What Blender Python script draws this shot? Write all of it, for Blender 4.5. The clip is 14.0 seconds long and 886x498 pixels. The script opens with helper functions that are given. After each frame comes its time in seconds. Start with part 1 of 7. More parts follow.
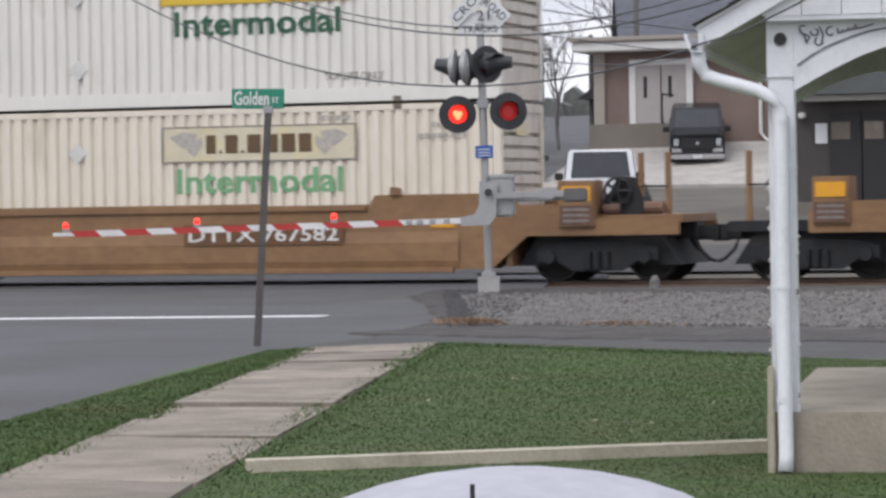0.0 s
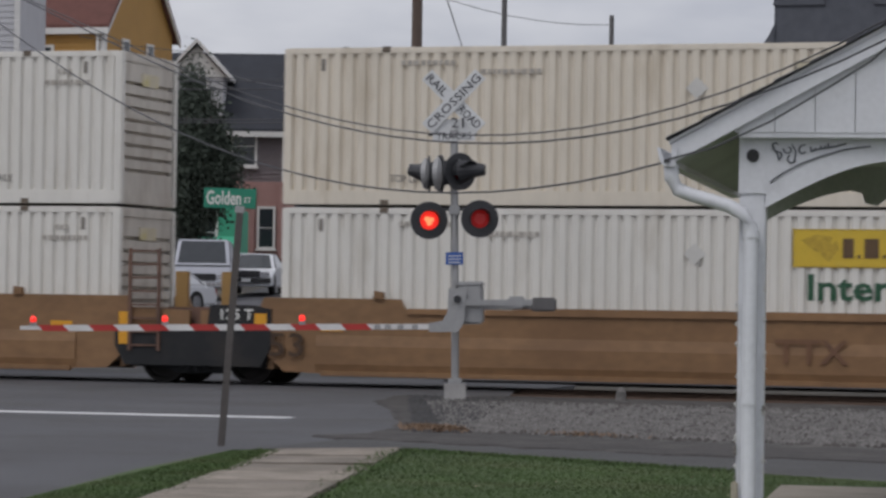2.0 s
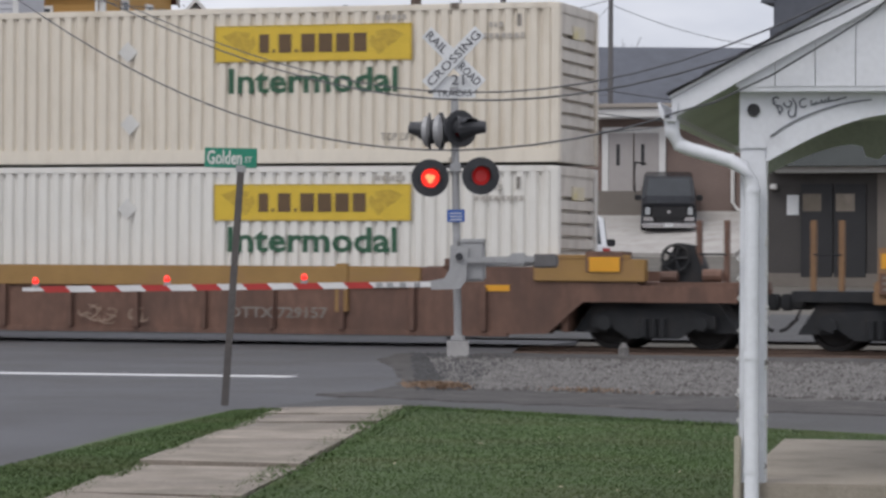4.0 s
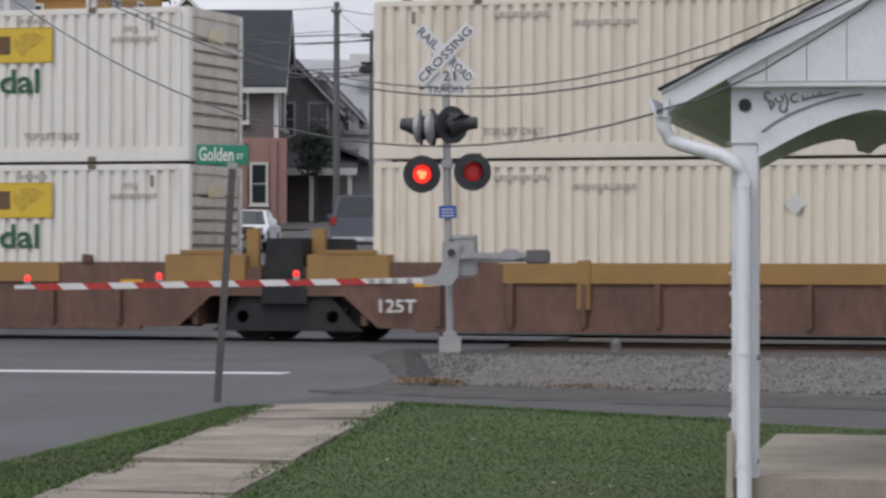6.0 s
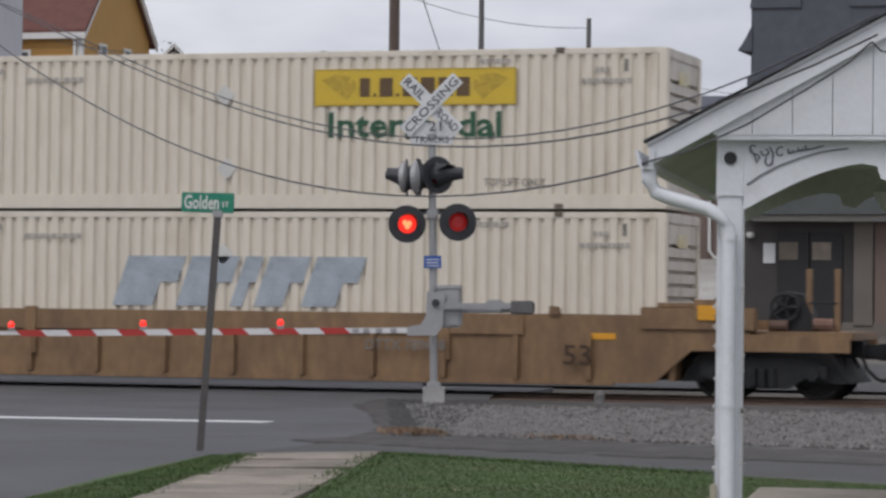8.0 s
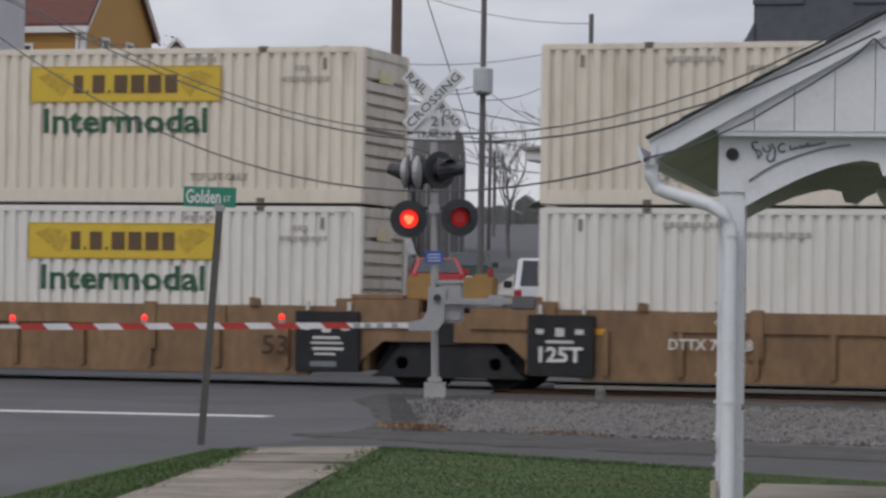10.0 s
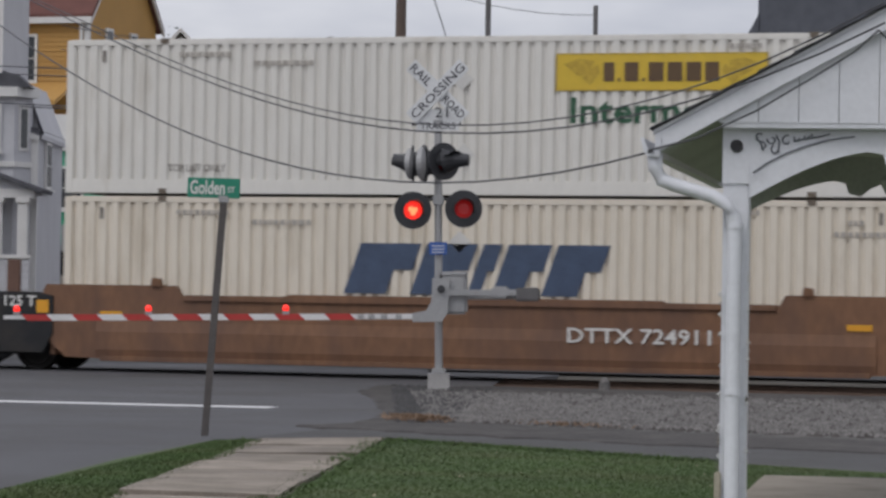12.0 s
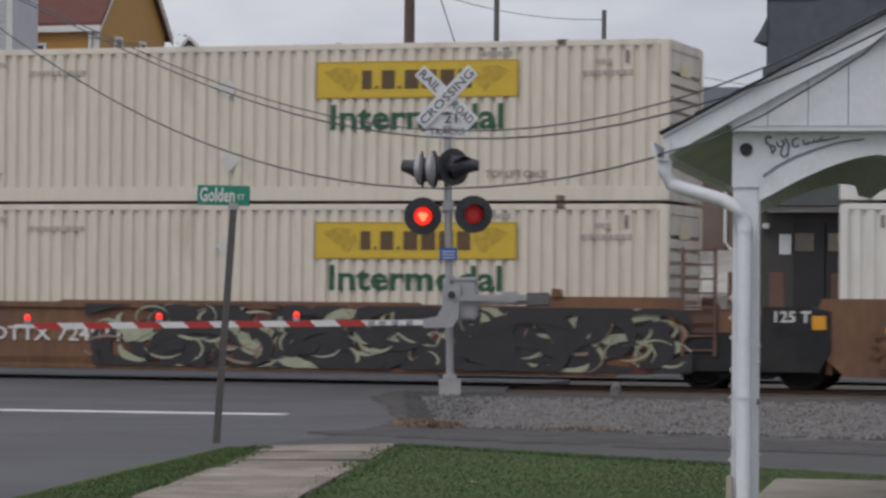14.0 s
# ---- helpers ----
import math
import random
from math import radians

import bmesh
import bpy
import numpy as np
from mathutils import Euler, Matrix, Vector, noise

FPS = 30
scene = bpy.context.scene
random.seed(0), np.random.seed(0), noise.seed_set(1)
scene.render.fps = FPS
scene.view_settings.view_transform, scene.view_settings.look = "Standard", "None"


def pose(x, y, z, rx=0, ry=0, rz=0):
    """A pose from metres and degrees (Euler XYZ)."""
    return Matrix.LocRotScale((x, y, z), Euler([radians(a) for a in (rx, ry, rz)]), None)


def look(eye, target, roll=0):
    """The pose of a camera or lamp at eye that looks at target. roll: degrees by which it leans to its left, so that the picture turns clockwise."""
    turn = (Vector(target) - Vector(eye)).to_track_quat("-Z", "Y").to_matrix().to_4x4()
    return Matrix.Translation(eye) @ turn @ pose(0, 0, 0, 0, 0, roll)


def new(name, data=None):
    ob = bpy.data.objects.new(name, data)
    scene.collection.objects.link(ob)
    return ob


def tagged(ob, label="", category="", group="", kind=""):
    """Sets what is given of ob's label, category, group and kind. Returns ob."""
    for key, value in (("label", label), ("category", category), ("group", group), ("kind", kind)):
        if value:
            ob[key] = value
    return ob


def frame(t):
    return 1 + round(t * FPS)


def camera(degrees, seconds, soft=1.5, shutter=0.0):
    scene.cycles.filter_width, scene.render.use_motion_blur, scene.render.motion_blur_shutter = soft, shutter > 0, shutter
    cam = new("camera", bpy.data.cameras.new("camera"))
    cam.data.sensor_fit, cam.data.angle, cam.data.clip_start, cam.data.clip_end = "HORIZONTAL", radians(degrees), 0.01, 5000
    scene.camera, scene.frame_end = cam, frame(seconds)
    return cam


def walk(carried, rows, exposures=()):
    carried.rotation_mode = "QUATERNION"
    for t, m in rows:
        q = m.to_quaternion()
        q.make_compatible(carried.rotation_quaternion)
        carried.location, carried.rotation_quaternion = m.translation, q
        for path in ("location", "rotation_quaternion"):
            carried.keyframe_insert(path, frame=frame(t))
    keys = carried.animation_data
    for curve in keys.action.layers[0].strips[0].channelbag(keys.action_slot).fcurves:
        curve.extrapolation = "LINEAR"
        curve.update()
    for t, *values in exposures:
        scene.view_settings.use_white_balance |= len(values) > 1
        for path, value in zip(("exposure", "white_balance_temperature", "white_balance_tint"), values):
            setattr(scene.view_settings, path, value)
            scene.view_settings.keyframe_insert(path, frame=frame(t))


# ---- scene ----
# ---------- camera: stands in one spot, held by hand, long lens ----------
EYE = (0.0, 0.0, 1.5)
AIM = [  # seconds, heading to the left of the y axis, tilt, lean (degrees)
    (0.0, 18.326, -0.890, -0.94),
    (0.5, 18.214, -0.101, -0.46),
    (1.0, 18.046, 0.649, -0.21),
    (1.5, 17.700, 1.382, 0.76),
    (2.0, 17.752, 1.061, 0.88),
    (2.5, 17.786, 0.681, 0.61),
    (3.0, 17.811, 0.586, 0.45),
    (3.5, 17.725, 0.409, 0.33),
    (4.0, 17.772, 0.277, 0.31),
    (6.3, 17.624, 0.208, 0.10),
    (6.5, 17.767, 0.352, 0.10),
    (7.0, 17.638, 0.793, 0.42),
    (7.5, 17.490, 0.935, 0.48),
    (8.0, 17.349, 1.132, 0.65),
    (10.5, 17.391, 1.030, 0.88),
    (11.0, 17.346, 1.036, 0.77),
    (11.5, 17.330, 0.924, 0.88),
    (12.0, 17.449, 0.880, 0.94),
    (12.5, 17.440, 1.129, 0.85),
    (13.0, 17.635, 0.797, 0.74),
    (13.5, 17.531, 1.013, 0.74),
    (14.0, 17.638, 0.982, 0.51),
]


def aim(heading, tilt, lean):
    h, e = radians(heading), radians(tilt)
    to = Vector((-math.sin(h) * math.cos(e), math.cos(h) * math.cos(e), math.sin(e)))
    return look(EYE, Vector(EYE) + to * 50, lean)


cam = camera(16.227, 14.0, soft=2.8, shutter=0.1)
walk(cam, [(t, aim(a, b, c)) for t, a, b, c in AIM], [(0, 0.85), (0.5, 0.42), (1.0, 0.34), (1.5, 0.12), (2.0, 0.05), (2.5, 0.15), (3.0, 0.2), (3.5, 0.58), (4.0, 0.56), (4.2, 0.58), (6.5, 0.49), (7.0, 0.22), (7.5, 0.44), (8.2, 0.28), (10.5, 0.17), (11.5, 0.26), (12.5, 0.18), (14.0, 0.16)])

# ---------- sky and sun: bright overcast ----------
world = bpy.data.worlds.new("world")
scene.world = world
world.use_nodes = True
wt = world.node_tree
wt.nodes.clear()
w_out = wt.nodes.new("ShaderNodeOutputWorld")
w_bg = wt.nodes.new("ShaderNodeBackground")
w_sky = wt.nodes.new("ShaderNodeTexSky")
w_sky.sky_type = "NISHITA"
w_sky.sun_disc = False
w_sky.sun_elevation, w_sky.sun_rotation = radians(48), radians(200)
w_co = wt.nodes.new("ShaderNodeTexCoord")
w_map = wt.nodes.new("ShaderNodeMapping")
w_map.inputs["Scale"].default_value = (1, 1, 3.2)
w_noise = wt.nodes.new("ShaderNodeTexNoise")
w_noise.inputs["Scale"].default_value = 7.0
w_noise.inputs["Detail"].default_value = 5.0
w_ramp = wt.nodes.new("ShaderNodeValToRGB")
w_ramp.color_ramp.elements[0].position, w_ramp.color_ramp.elements[0].color = 0.34, (5.2, 5.35, 6.2, 1)
w_ramp.color_ramp.elements[1].position, w_ramp.color_ramp.elements[1].color = 0.66, (8.45, 8.45, 9.0, 1)
w_mix = wt.nodes.new("ShaderNodeMixRGB")
w_mix.inputs["Fac"].default_value = 0.9
w_bg.inputs["Strength"].default_value = 0.09
wt.links.new(w_co.outputs["Generated"], w_map.inputs["Vector"])
wt.links.new(w_map.outputs["Vector"], w_noise.inputs["Vector"])
wt.links.new(w_noise.outputs["Fac"], w_ramp.inputs["Fac"])
wt.links.new(w_sky.outputs["Color"], w_mix.inputs["Color1"])
wt.links.new(w_ramp.outputs["Color"], w_mix.inputs["Color2"])
# an overcast sky is brighter overhead than at the horizon
w_xyz = wt.nodes.new("ShaderNodeSeparateXYZ")
w_grad = wt.nodes.new("ShaderNodeMapRange")
w_grad.inputs["From Min"].default_value, w_grad.inputs["From Max"].default_value = 0.0, 1.0
w_grad.inputs["To Min"].default_value, w_grad.inputs["To Max"].default_value = 0.86, 1.26
w_mul = wt.nodes.new("ShaderNodeVectorMath")
w_mul.operation = "SCALE"
wt.links.new(w_co.outputs["Generated"], w_xyz.inputs["Vector"])
wt.links.new(w_xyz.outputs["Z"], w_grad.inputs["Value"])
wt.links.new(w_mix.outputs["Color"], w_mul.inputs[0])
wt.links.new(w_grad.outputs["Result"], w_mul.inputs["Scale"])
wt.links.new(w_mul.outputs["Vector"], w_bg.inputs["Color"])
wt.links.new(w_bg.outputs["Background"], w_out.inputs["Surface"])
sun = new("sun", bpy.data.lights.new("sun", "SUN"))
sun.data.energy, sun.data.angle, sun.data.color = 0.8, radians(25), (1.0, 0.98, 0.96)
sun.matrix_world = look((0, 0, 40), (0 + 12, 26, 0))


# ---------- materials ----------
def mat(name, colour, rough=0.7, metal=0.0, vary=0.15, scale=3.0, fine=40.0, bump=0.15, stretch=(1, 1, 1), dirt=None, dirt_at=0.6, dirt_scale=1.5, random=0.0, glow=0.0, alpha=None):
    """Base colour with variation at two scales, optional dirt patches, fine relief."""
    m = bpy.data.materials.new(name)
    m.use_nodes = True
    nt = m.node_tree
    bs = nt.nodes["Principled BSDF"]
    bs.inputs["Roughness"].default_value = rough
    bs.inputs["Metallic"].default_value = metal
    co = nt.nodes.new("ShaderNodeTexCoord")
    mp = nt.nodes.new("ShaderNodeMapping")
    mp.inputs["Scale"].default_value = stretch
    nt.links.new(co.outputs["Object"], mp.inputs["Vector"])
    n1 = nt.nodes.new("ShaderNodeTexNoise")
    n1.inputs["Scale"].default_value, n1.inputs["Detail"].default_value = scale, 4
    n2 = nt.nodes.new("ShaderNodeTexNoise")
    n2.inputs["Scale"].default_value, n2.inputs["Detail"].default_value = fine, 3
    nt.links.new(mp.outputs["Vector"], n1.inputs["Vector"])
    nt.links.new(mp.outputs["Vector"], n2.inputs["Vector"])
    add = nt.nodes.new("ShaderNodeMath")
    add.operation = "ADD"
    nt.links.new(n1.outputs["Fac"], add.inputs[0])
    nt.links.new(n2.outputs["Fac"], add.inputs[1])
    last = add.outputs[0]
    if random:
        oi = nt.nodes.new("ShaderNodeObjectInfo")
        mul = nt.nodes.new("ShaderNodeMath")
        mul.operation, mul.inputs[1].default_value, mul.inputs[2].default_value = "MULTIPLY_ADD", random, -random / 2
        nt.links.new(oi.outputs["Random"], mul.inputs[0])
        a2 = nt.nodes.new("ShaderNodeMath")
        nt.links.new(last, a2.inputs[0])
        nt.links.new(mul.outputs[0], a2.inputs[1])
        last = a2.outputs[0]
    mr = nt.nodes.new("ShaderNodeMapRange")
    mr.inputs["From Min"].default_value, mr.inputs["From Max"].default_value = 0.6, 1.4
    mr.inputs["To Min"].default_value, mr.inputs["To Max"].default_value = 1 - vary, 1 + vary
    nt.links.new(last, mr.inputs["Value"])
    mc = nt.nodes.new("ShaderNodeVectorMath")
    mc.operation = "SCALE"
    mc.inputs[0].default_value = colour
    nt.links.new(mr.outputs["Result"], mc.inputs["Scale"])
    col = mc.outputs["Vector"]
    if dirt:
        n3 = nt.nodes.new("ShaderNodeTexNoise")
        n3.inputs["Scale"].default_value, n3.inputs["Detail"].default_value, n3.inputs["Roughness"].default_value = dirt_scale, 6, 0.65
        nt.links.new(mp.outputs["Vector"], n3.inputs["Vector"])
        rp = nt.nodes.new("ShaderNodeMapRange")
        rp.inputs["From Min"].default_value, rp.inputs["From Max"].default_value = dirt_at - 0.1, dirt_at + 0.12
        rp.inputs["To Max"].default_value = 0.85
        nt.links.new(n3.outputs["Fac"], rp.inputs["Value"])
        mx = nt.nodes.new("ShaderNodeMixRGB")
        mx.inputs["Color2"].default_value = (*dirt, 1)
        nt.links.new(rp.outputs["Result"], mx.inputs["Fac"])
        nt.links.new(col, mx.inputs["Color1"])
        col = mx.outputs["Color"]
    nt.links.new(col, bs.inputs["Base Color"])
    if bump:
        bp = nt.nodes.new("ShaderNodeBump")
        bp.inputs["Strength"].default_value, bp.inputs["Distance"].default_value = bump, 0.02
        nt.links.new(n2.outputs["Fac"], bp.inputs["Height"])
        nt.links.new(bp.outputs["Normal"], bs.inputs["Normal"])
    if glow:
        bs.inputs["Emission Color"].default_value = (*colour, 1)
        bs.inputs["Emission Strength"].default_value = glow
    return m


def glass(name, colour=(0.03, 0.035, 0.04), rough=0.08):
    return mat(name, colour, rough=rough, vary=0.2, bump=0)


RUST = (0.10, 0.05, 0.03)
